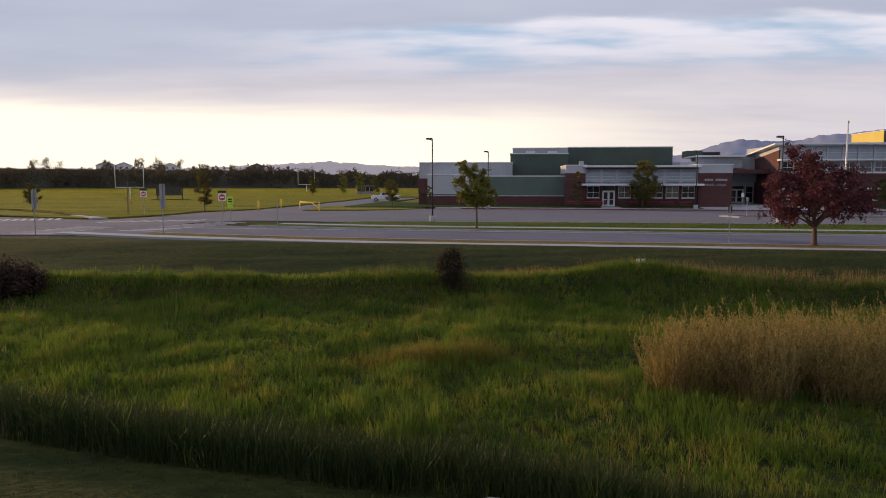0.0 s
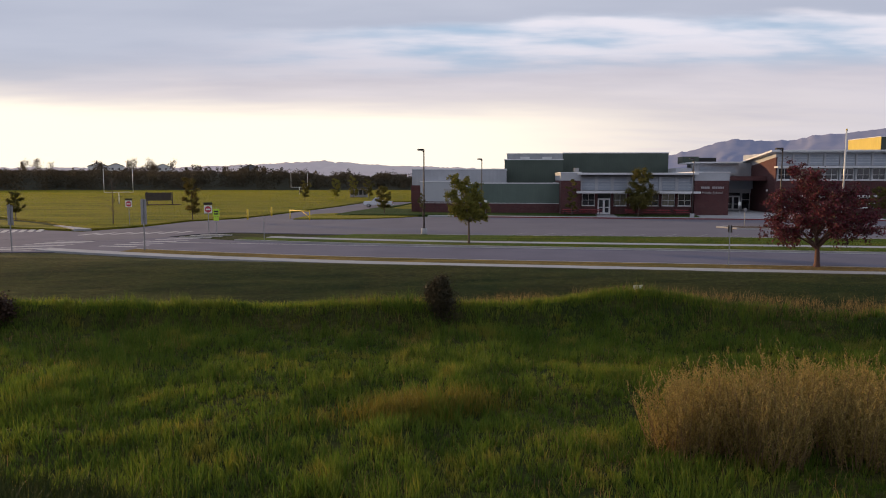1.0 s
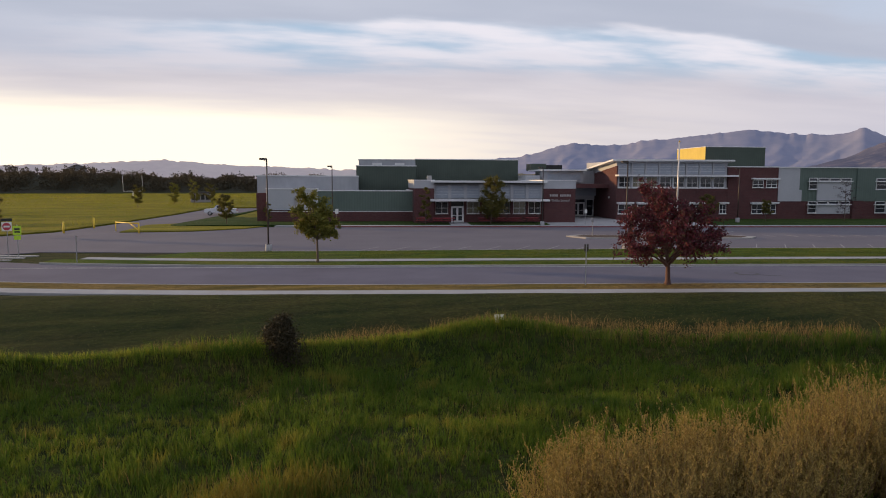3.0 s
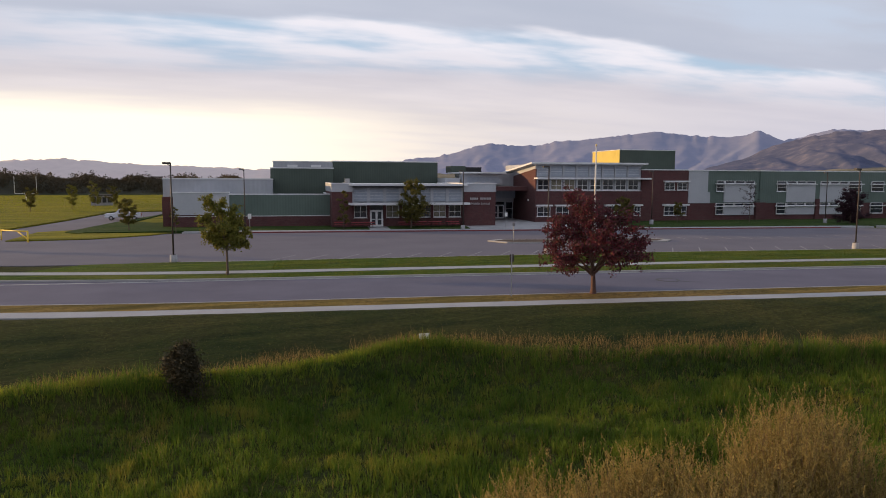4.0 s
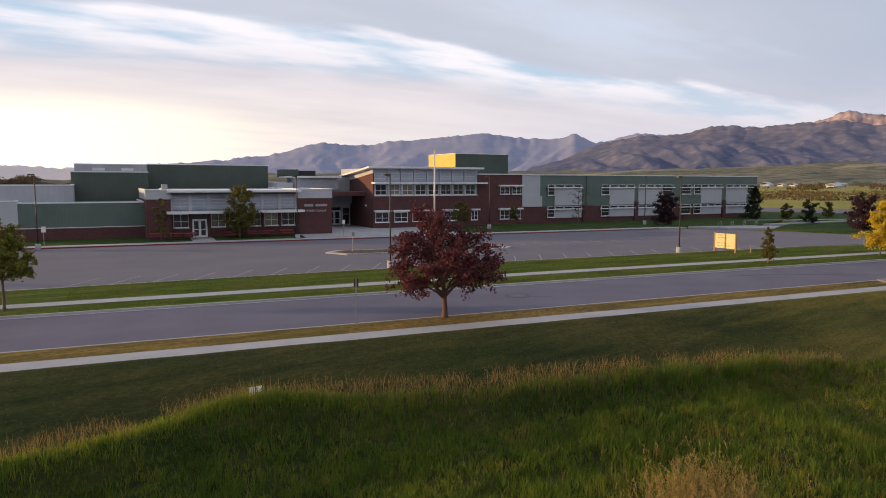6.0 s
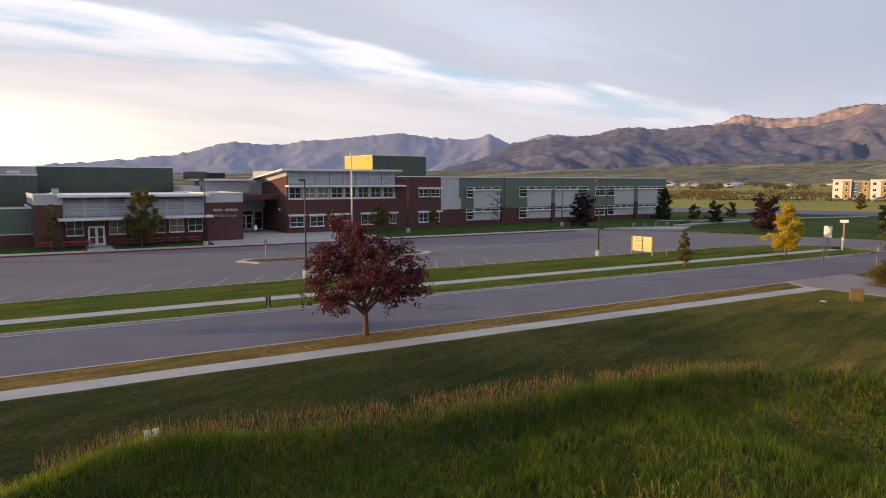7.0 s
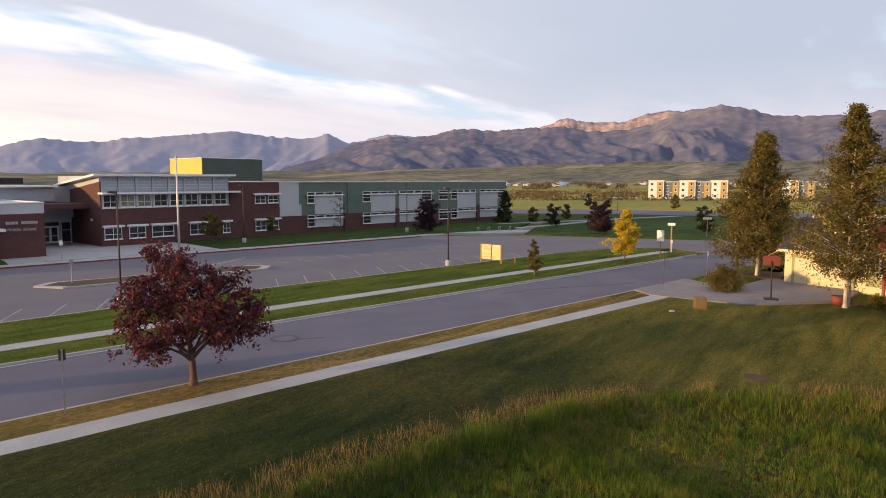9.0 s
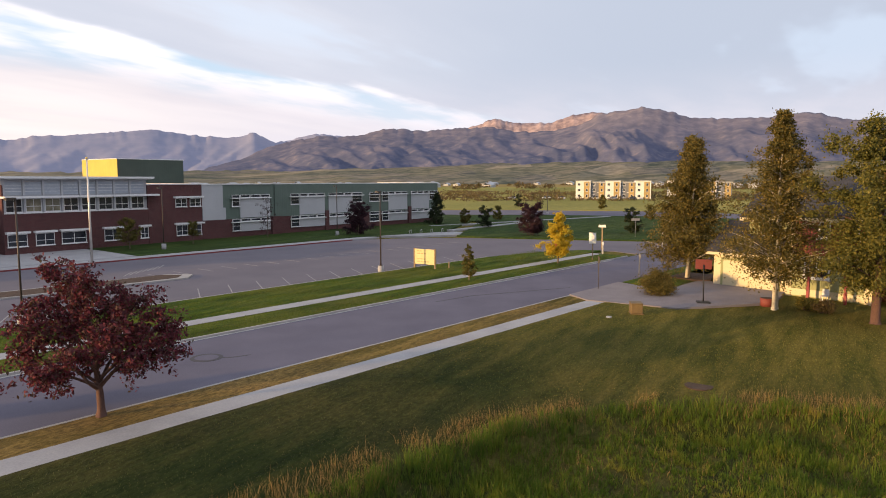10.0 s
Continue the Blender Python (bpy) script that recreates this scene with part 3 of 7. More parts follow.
# ---- ground ----
MEADOW = [(-60, 44), (-30, 38), (-19, 36.2), (-10.8, 36.1), (0, 36.4), (6, 36.4), (10.6, 37.0), (17.8, 34.8), (24.5, 33.3), (33.5, 31.0), (39, 27.4), (42.3, 21),
          (43.5, 16), (43, 4), (36, -8), (20, -6), (9, 6.5), (0.7, 11.4), (-5.3, 13.0), (-9.3, 14.3), (-30, 21), (-60, 28)]


def edge_distance(x, y, poly):
    """Signed metres to a plan's edge, positive inside."""
    inside, best = False, 1e9
    n = len(poly)
    for i in range(n):
        (ax, ay), (bx, by) = poly[i], poly[(i + 1) % n]
        if (ay > y) != (by > y) and x < (bx - ax) * (y - ay) / (by - ay) + ax:
            inside = not inside
        dx, dy = bx - ax, by - ay
        t = max(0.0, min(1.0, ((x - ax) * dx + (y - ay) * dy) / (dx * dx + dy * dy)))
        best = min(best, math.hypot(x - ax - t * dx, y - ay - t * dy))
    return best if inside else -best


def smooth01(t):
    t = max(0.0, min(1.0, t))
    return t * t * (3 - 2 * t)


def ground_height(x, y):
    s, n = to_road(x, y)
    if n > -3.8:
        return -0.06
    d = -3.8 - n
    lawn = 0.13 - 1.3 * smooth01(d / 9.0)
    lawn += (0.74 * smooth01((x - 34) / 20) + 0.42 * smooth01((x - 46) / 12)) * smooth01(d / (6.0 + 3.0 * smooth01((x - 40) / 14)))
    e = edge_distance(x, y, MEADOW) if -70 < x < 60 and -12 < y < 48 else -9
    low = 0.72 * smooth01((e - 0.55) / 1.2) + 0.28 * smooth01((e + 0.2) / 5.0)
    z = lawn + (-2.0 - lawn) * low
    if e > 0:
        z += 0.28 * noise.noise(Vector((x * 0.24, y * 0.24, 3))) + 0.16 * noise.noise(Vector((x * 0.5, y * 0.5, 7)))
    berm = smooth01((y - 28) / 4) * (0.06 + 0.10 * noise.noise(Vector((x * 0.33, 1, 5))) + 0.26 * smooth01((14 - x) / 4))
    z += berm * math.exp(-((e - 0.45) / 0.6) ** 2)
    z += 0.65 * math.exp(-((x - 9.6) / 3.0) ** 2 - ((y - 35.0) / 1.5) ** 2) * smooth01((e + 1.5) / 1.5)
    return z + 0.025 * noise.noise(Vector((x * 0.35, y * 0.35, 0)))


def build_ground():
    ss = [-4400, -2000, -900, -400, -200, -120] + [-90 + 0.8 * i for i in range(212)] + [90, 120, 200, 400, 900, 2000, 4400]
    nn = [-4400, -1500, -600, -250, -120] + [-80 + 1.25 * i for i in range(46)] + [-23.5 + 0.55 * i for i in range(36)] + [-3.85, -3.78, 0, 30, 60, 100, 160, 300, 600, 1500, 4400]
    verts = []
    for n in nn:
        for s in ss:
            x, y = rp(s, n)
            verts.append((x, y, ground_height(x, y)))
    w = len(ss)
    faces = [(j * w + i, j * w + i + 1, (j + 1) * w + i + 1, (j + 1) * w + i) for j in range(len(nn) - 1) for i in range(w - 1)]
    return tagged(raw("ground", verts, faces, M_LAWN, smooth=True), "mown grass lawn sloping down to a wet meadow", "ground", kind="structure")


def structure(ob, label, category):
    return tagged(ob, label, category, kind="structure")


build_ground()
structure(part("road", strip(-150, 240, 0, 9.17, -0.2, 0.0), M_ASPHALT), "worn grey asphalt two-lane street", "road")
structure(part("junction", slab(bmesh.new(), [bent(-22, 0.05), rp(-27, 0.6), rp(-33, -0.4), rp(-60, -0.6), rp(-60, 8), bent(-22, 6)], -0.2, 0.003), M_ASPHALT), "asphalt of the junction mouth", "road")
# west leg and the drive into the lot
side = slab(bmesh.new(), [rp(-150, 9.0), (-120, 108), (-80, 92), (-48, 78), (-37, 73.5), rp(-12, 9.0)], -0.2, 0.004)
structure(part("side_street", side, M_ASPHALT), "asphalt junction with the side street", "road")
LOT = [(-37, 73), (-33.6, 80), (-31.8, 91), (-27, 97), (-24.2, 110), (-19.5, 138), (-16, 166), (-5, 166), (-7, 150), (-12, 128), (-16, 108), (-14.5, 104.2), (-10, 103.6),
       rp(-6.5, 52.8), rp(85, 52.8), (95, 86.3), (102, 81), (107, 72.5), (110, 61), (114.5, 46), (114, 39), (96, 42.4), (98, 46), (97, 50.5), (92.5, 53.8), (88, 55.2),
       rp(80, lot_kerb(80)), rp(40, lot_kerb(40)), rp(0, lot_kerb(0)), rp(-6, lot_kerb(-6)), (-12, 70.6), (-16, 71.8), (-21, 72.6), (-24, 70.5), (-26, 66), (-31, 63)]
structure(part("parking_lot", slab(bmesh.new(), LOT, -0.2, 0.008), M_LOT), "wide grey asphalt parking lot", "parking lot")
# east side street beyond the lot
structure(part("cross_street", slab(bmesh.new(), [(188, 20), (212, 20), (217, 73), (207, 108), (192, 134), (160, 190), (120, 300), (108, 300), (140, 180), (166, 122), (182, 92), (188, 66)], -0.2, 0.03), M_ASPHALT),
          "pale asphalt street past the lawns", "road")


def lawn_slab(name, pts, mat, label, top=0.13):
    return structure(part(name, slab(bmesh.new(), pts, -0.2, top), mat), label, "grass")


structure(part("verge_south", strip(-24, 61.5, -2.35, -0.16, -0.2, 0.09), M_DRYVERGE), "narrow verge of dry yellowing grass", "grass")
lawn_slab("verge_south_east", [rp(71, -2.35), rp(200, -2.35), rp(200, -0.16), rp(71, -0.16)], M_VERGE, "narrow grass verge beside the kerb", 0.135)
structure(part("verge_north", strip(-20, 92, 9.35, walk_in, -0.2, 0.13), M_VERGE), "narrow grass verge beside the kerb", "grass")
lawn_slab("verge_lot", [bent(a, walk_out(a)) for a in (-14, -10, -6, -2, 2)] + [rp(a, walk_out(a)) for a in (6, 10, 20, 30, 40, 60, 88)] + [(97, 47.5), (96, 50), (92, 53.2)] + [rp(a, lot_edge(a)) for a in (80, 40, 20, 0, -5)] + [rp(-11, 18.6)], M_VERGE, "mown grass strip between walk and parking lot", 0.16)
lawn_slab("lawn_school_west", [(-13, 104.6), rp(-4, 55.2), rp(14.4, 55.2), rp(14.4, 76), (-6, 124), (-9, 128)], M_SCHOOL_LAWN, "green lawn before the school wall", 0.24)
lawn_slab("lawn_school_middle", [rp(17.2, 55.2), rp(28.6, 55.2), rp(28.9, 58.6), rp(28.9, 76), rp(17.2, 76)], M_SCHOOL_LAWN, "green lawn before the school wall", 0.24)
lawn_slab("lawn_school_east", [rp(52.5, 55.2), rp(90, 55.2), (101, 86), (107, 80), (126, 86.5), (146, 94), (145, 110), rp(52.5, 76)], M_SCHOOL_LAWN, "green lawn before the school wall", 0.24)
lawn_slab("lawn_east", [(111.5, 62), (115.5, 47), (150, 36), (187, 30), (187, 66), (181, 91), (165, 121), (147, 121), (146.5, 92), (128, 84), (109, 76.5), (108.5, 72)], M_SCHOOL_LAWN, "broad green lawn by the cross street", 0.14)
FIELD = [(-37.6, 76), (-34.3, 80.5), (-32.4, 91.3), (-27.6, 97.5), (-24.9, 110), (-20.2, 138), (-16.5, 170), (-4, 172), (8, 330), (-330, 330), (-330, 210), (-120, 128), (-80, 108), (-60, 98), (-50, 90), (-41, 80)]
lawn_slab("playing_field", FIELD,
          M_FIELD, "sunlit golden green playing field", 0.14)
lawn_slab("verge_west", [(-50, 80.2), (-40, 76), (-39, 75.6), (-41.9, 78.9), (-50.4, 87.2), (-60.8, 95.0), (-80, 105.2), (-80, 93.8)], M_FIELD, "grass verge beside the side street", 0.12)
lawn_slab("gate_lawn", [(-15.4, 107), (-14, 104.6), (-13.2, 104.6), (-9.2, 128), (-4, 166), (-4.6, 166), (-6.6, 150), (-11.6, 128)], M_SCHOOL_LAWN, "grass strip beside the gated drive", 0.2)
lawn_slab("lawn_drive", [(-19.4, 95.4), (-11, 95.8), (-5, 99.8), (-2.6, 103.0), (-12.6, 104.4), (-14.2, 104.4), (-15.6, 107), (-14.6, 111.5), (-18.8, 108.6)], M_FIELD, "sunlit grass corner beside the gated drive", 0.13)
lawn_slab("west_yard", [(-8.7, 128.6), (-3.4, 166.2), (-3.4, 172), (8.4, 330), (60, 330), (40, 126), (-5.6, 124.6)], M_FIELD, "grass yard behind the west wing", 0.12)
lawn_slab("far_lawn", [(218, 74), (300, 110), (330, 190), (240, 200), (194, 135), (208, 109)], M_FARFIELD, "far mown lawn in low sun", 0.1)
for name, pts, mat in (("far_field", [(192, 80), (240, 0), (600, -140), (900, 300), (700, 700), (320, 480), (170, 300), (150, 160)], M_FARFIELD),
                       ("stubble_field", [(700, 705), (905, 302), (1500, 150), (2300, 900), (1500, 1700), (700, 1600), (330, 900), (318, 484)], M_FARTAN)):
    structure(part(name, slab(bmesh.new(), pts, -0.2, 0.015), mat), "flat field stretching to the foothills", "field")

# walks and kerbs
structure(part("sidewalk_south", strip(-31, 64, -3.85, -2.35, -0.2, 0.10), M_CONCRETE), "pale concrete sidewalk along the street", "sidewalk")
structure(part("sidewalk_north", strip(-18, 92, walk_in, walk_out, -0.2, 0.15), M_CONCRETE), "pale concrete sidewalk along the street", "sidewalk")
structure(part("sidewalk_school", strip(-10, 92, 52.95, 55.2, -0.2, 0.17), M_CONCRETE), "concrete walk before the school", "sidewalk")
structure(part("walk_to_door", slab(bmesh.new(), [rp(14.4, 55.2), rp(17.2, 55.2), rp(17.2, 63), rp(14.4, 63)], -0.2, 0.21), M_CONCRETE), "concrete path to the side door", "sidewalk")
structure(part("entrance_plaza", slab(bmesh.new(), [rp(28.6, 55.2), rp(52.5, 55.2), rp(52.5, 66), rp(50, 84), rp(28.9, 84), rp(28.9, 58.6)], -0.2, 0.22), M_CONCRETE), "broad concrete entrance forecourt", "plaza")
structure(part("kerb_south", strip(-24, 62, -0.16, 0.0, -0.2, 0.10), M_KERB), "concrete kerb", "kerb")
structure(part("kerb_north", strip(-20, 92, 9.17, 9.35, -0.2, 0.14), M_KERB), "concrete kerb", "kerb")
structure(part("kerb_lot", strip(-5, 80, lot_edge, lot_kerb, -0.2, 0.165), M_KERB), "concrete kerb", "kerb")
structure(part("kerb_school", strip(-6, 86, 52.8, 52.95, -0.2, 0.165), M_REDKERB), "red painted kerb before the school", "kerb")
structure(part("walk_field", slab(bmesh.new(), [(-38.6, 75.4), (-37.0, 75.9), (-40.5, 79.0), (-43.5, 81.6), (-43.9, 80.9), (-41.2, 78.6)], -0.2, 0.15), M_CONCRETE), "concrete ramp and walk by the field", "sidewalk")
structure(part("driveway_apron", slab(bmesh.new(), [rp(62, 0.02), rp(71, 0.02), rp(70, -2.4), rp(71.5, -5.2), (75.0, 30.8), (72.0, 23.2), (65.4, 23.6), (61.2, 27.6), rp(61.6, -9.0), rp(60.8, -4.2), rp(60.5, -2.4)], -0.3, 0.17), M_DRIVE),
          "mauve-grey concrete driveway up to a garage", "driveway")
for pts in ([(118, 82.5), (152, 80), (152, 81.5), (118, 84)], [(126, 92), (180, 72), (180.5, 73.2), (126.5, 93.2)]):
    structure(part("lawn_path", slab(bmesh.new(), pts, -0.1, 0.255), M_CONCRETE), "thin concrete path across the lawn", "sidewalk")


def painted(pts, parent_name="road_marking"):
    structure(part(parent_name, slab(bmesh.new(), pts, -0.05, 0.014), M_CROSS if parent_name == "crosswalk_stripe" else M_STALL if parent_name == "stall_line" else M_LINE), "worn white paint stripe on asphalt", "road marking")


for i in range(26):
    s = 2.9 + i * 3.0
    a = lot_edge(s) + 0.7
    painted([rp(s, a), rp(s + 0.11, a), rp(s + 2.55, a + 4.6), rp(s + 2.44, a + 4.6)], "stall_line")
for i in range(18):
    s = 46 + i * 2.8
    painted([rp(s, 36.5), rp(s + 0.1, 36.5), rp(s + 0.1, 39.5), rp(s, 39.5)], "stall_line")
for i in range(7):
    a = 0.9 + i * 1.25
    painted([rp(-35.5, a), rp(-31.8, a), rp(-31.8, a + 0.42), rp(-35.5, a + 0.42)], "crosswalk_stripe")
for i in range(9):
    a = i * 1.5
    bx, by = -27.5 + a * 0.35, 58.0 + a
    painted([(bx, by), (bx + 3.2, by - 0.7), (bx + 3.3, by - 0.28), (bx + 0.1, by + 0.42)], "crosswalk_stripe")
for i in range(8):
    a = i * 1.4
    bx, by = -47 + a * 0.55, 71.5 + a * 0.2
    painted([(bx, by), (bx + 0.55, by), (bx - 1.0, by + 3.4), (bx - 1.55, by + 3.4)], "crosswalk_stripe")
for i in range(7):
    a = i * 1.4
    bx, by = -35 + a, 69.0 + a * 0.3
    painted([(bx, by), (bx + 0.55, by), (bx + 1.2, by + 2.8), (bx + 0.65, by + 2.8)], "crosswalk_stripe")
for i in range(7):
    a = i * 0.95
    painted([(49.6 + a, 80.6 + 0.42 * a), (49.75 + a, 80.55 + 0.42 * a), (52.0 + a, 82.6 + 0.42 * a), (51.85 + a, 82.65 + 0.42 * a)], "stall_line")
painted([rp(-25, 9.0), rp(88, 9.0), rp(88, 9.14), rp(-25, 9.14)], "edge_line")
# tar seams and a manhole in the street
bm = bmesh.new()
for pts in ([(32.9, 47.4), (33.3, 46.9), (34.2, 46.5), (34.25, 46.6), (33.4, 47.0), (33.0, 47.5)], [rp(53, 6.6), rp(57, 6.2), rp(66, 2.2), rp(66.1, 2.32), rp(57.1, 6.35), rp(53, 6.75)]):
    slab(bm, pts, -0.05, 0.006)
structure(part("tar_seam", bm, M_TAR), "dark tar crack seal on the street", "road")
man = empty("manhole", Matrix.Translation((32.5, 48.1, 0.0)), "iron manhole cover in a tarred ring", "manhole")
part("ring", tube(bmesh.new(), (0, 0, -0.1), (0, 0, 0.010), 0.86, 0.86, 24), M_TAR, man)
part("cover", tube(bmesh.new(), (0, 0, -0.1), (0, 0, 0.018), 0.62, 0.62, 24), M_ASPHALT, man)


# ---- mountains and hills ----
def crest_of(az, line, seed):
    """Degrees above the horizon of a crest that runs through a few summits and saddles, broken by noise."""
    pts = sorted(line)
    if az <= pts[0][0]:
        e = pts[0][1]
    elif az >= pts[-1][0]:
        e = pts[-1][1]
    else:
        k = max(i for i in range(len(pts) - 1) if pts[i][0] <= az)
        (a0, e0), (a1, e1) = pts[k], pts[k + 1]
        t = (az - a0) / (a1 - a0)
        e = e0 + (e1 - e0) * (0.5 * t + 0.5 * smooth01(t))
    return e


def crest_noise(az, seed):
    return 0.10 * noise.noise(Vector((az * 0.9, seed, 0))) + 0.11 * noise.noise(Vector((az * 2.3, seed, 3))) + 0.06 * noise.noise(Vector((az * 6.0, seed, 5)))


def mountain(name, az0, az1, r0, r1, rows, line, seed, mat, rough, label, step=0.2):
    """A range seen from the plain: azimuth in degrees, west of north positive; spurs and gullies run down from the crest."""
    verts, faces = [], []
    cols = int(abs(az1 - az0) / step) + 1
    for j in range(rows + 2):
        f = min(1.0, j / (rows - 1))
        r = r0 + (r1 - r0) * f if j < rows else r1 + 250 * (j - rows + 1)
        for i in range(cols):
            az = az0 + (az1 - az0) * i / (cols - 1)
            a = radians(az)
            body = math.tan(radians(max(0.03, crest_of(az, line, seed)))) * r1
            crest = body + math.tan(radians(crest_noise(az, seed))) * r1
            x, y = -math.sin(a) * r, math.cos(a) * r
            # spurs that run slantwise down from the crest, broken by side gullies
            u = a * r1 * 0.0021
            u += 0.55 * noise.noise(Vector((u * 0.8, f * 2.0, seed + 9)))
            ridge = noise.ridged_multi_fractal(Vector((u * 1.5 + 0.9 * f, f * 0.8, seed)), 0.9, 2.1, 5, 1.0, 2.0)
            lump = noise.fractal(Vector((u * 3.0, f * 2.6, seed)), 0.9, 2.1, 5)
            mid = math.sin(math.pi * f ** 0.8)
            z = body * (f ** 1.2 + rough * mid * (0.26 * (ridge - 1.0) + 0.20 * lump)) + (crest - body) * f ** 6
            z = min(z, body * (0.25 + 0.75 * f) + max(0.0, crest - body) * f ** 6)
            if j >= rows:
                z = crest * (1 - 0.6 * (j - rows + 1))
            if j == 0:
                z = -2
            verts.append((x, y, max(-2.0, z) + (6.0 if j else 0)))
    for j in range(rows + 1):
        for i in range(cols - 1):
            faces.append((j * cols + i + 1, j * cols + i, (j + 1) * cols + i, (j + 1) * cols + i + 1))
    return structure(raw(name, verts, faces, mat, smooth=True), label, "mountains")


NEAR_CREST = [(-37, 0.1), (-42, 1.5), (-45.5, 2.9), (-48.8, 3.6), (-51.2, 3.55), (-54.2, 4.25), (-57, 4.05), (-60, 4.25), (-62.5, 4.35), (-65, 3.95), (-67.6, 4.0), (-69.5, 4.3), (-71.5, 5.3), (-74.8, 5.72),
              (-79, 4.75), (-83, 4.65), (-86, 4.95), (-89, 4.3), (-100, 4.0), (-125, 3.0)]
FAR_CREST = [(-6, 0.6), (-12, 1.25), (-15.5, 1.6), (-18.2, 1.85), (-22.9, 2.95), (-26.6, 2.85), (-29.2, 3.2), (-33, 3.55), (-36.1, 3.85), (-40, 3.4), (-42.2, 3.35), (-43.7, 3.82), (-45.3, 3.1), (-48.7, 3.72), (-54, 3.4), (-72, 3.0)]
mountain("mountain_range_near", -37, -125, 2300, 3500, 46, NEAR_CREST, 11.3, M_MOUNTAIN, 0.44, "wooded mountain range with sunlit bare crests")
mountain("mountain_range_far", -6, -72, 3600, 4400, 36, FAR_CREST, 4.7, M_FARMOUNTAIN, 0.22, "distant mountain range, blue-grey from haze in its colour")
mountain("mountain_crest", -59.5, -73, 3560, 4100, 24, [(-59.5, 3.6), (-61.5, 4.5), (-63.2, 5.02), (-65, 4.62), (-67.6, 4.66), (-69.4, 5.2), (-70.8, 5.42), (-73, 5.2)], 15.1, M_CREST, 0.6, "rock crest, pink of the last sun put into its colour", 0.1)
mountain("foothills", -14, -125, 1500, 2900, 20, [(-14, 0.5), (-40, 0.8), (-52, 1.2), (-62, 1.55), (-72, 1.75), (-90, 1.6), (-125, 1.5)], 8.8, M_FOOTHILL, 0.35, "gentle foothills with fields and scattered trees", 0.5)
mountain("hazy_hills", 60, -16, 4200, 4600, 8, [(60, 0.6), (28, 0.8), (20, 0.9), (15.7, 1.1), (9.4, 1.45), (4, 1.1), (-6, 0.8), (-16, 0.6)], 21.0, M_FARHILL, 0.2, "pale hills under the sunset, haze in their colour")


# ---- vegetation ----
def leaf_quads(rng, centres, radii, count, size, flat=0.0, droop=0.0, aspect=1.6):
    """Small leaves scattered through clumps: verts and faces."""
    centres, radii = np.asarray(centres, float), np.asarray(radii, float)
    if radii.ndim == 1:
        radii = np.stack([radii] * 3, 1)
    idx = rng.integers(0, len(centres), count)
    d = rng.normal(size=(count, 3)) * 0.62
    c = centres[idx] + d * radii[idx]
    a = rng.normal(size=(count, 3))
    a[:, 2] = a[:, 2] * (1 - flat) - droop
    a /= np.linalg.norm(a, axis=1)[:, None]
    b = np.cross(a, rng.normal(size=(count, 3)))
    b /= np.linalg.norm(b, axis=1)[:, None]
    s = size * (0.55 + 0.9 * rng.random(count))[:, None]
    v = np.empty((count, 4, 3))
    v[:, 0], v[:, 1], v[:, 2], v[:, 3] = c - a * s * aspect * 0.5, c + b * s * 0.5, c + a * s * aspect * 0.5, c - b * s * 0.5
    return v.reshape(-1, 3)


def quads_mesh(name, v, mat, parent=None, label=""):
    n = len(v) // 4
    me = bpy.data.meshes.new(name)
    me.vertices.add(n * 4)
    me.vertices.foreach_set("co", np.ascontiguousarray(v, dtype=np.float32).ravel())
    me.loops.add(n * 4)
    me.loops.foreach_set("vertex_index", np.arange(n * 4, dtype=np.int32))
    me.polygons.add(n)
    me.polygons.foreach_set("loop_start", np.arange(0, n * 4, 4, dtype=np.int32))
    me.materials.append(mat)
    me.update(calc_edges=True)
    ob = new(name, me)
    ob.parent = parent
    if label:
        ob["label"] = label
    return ob


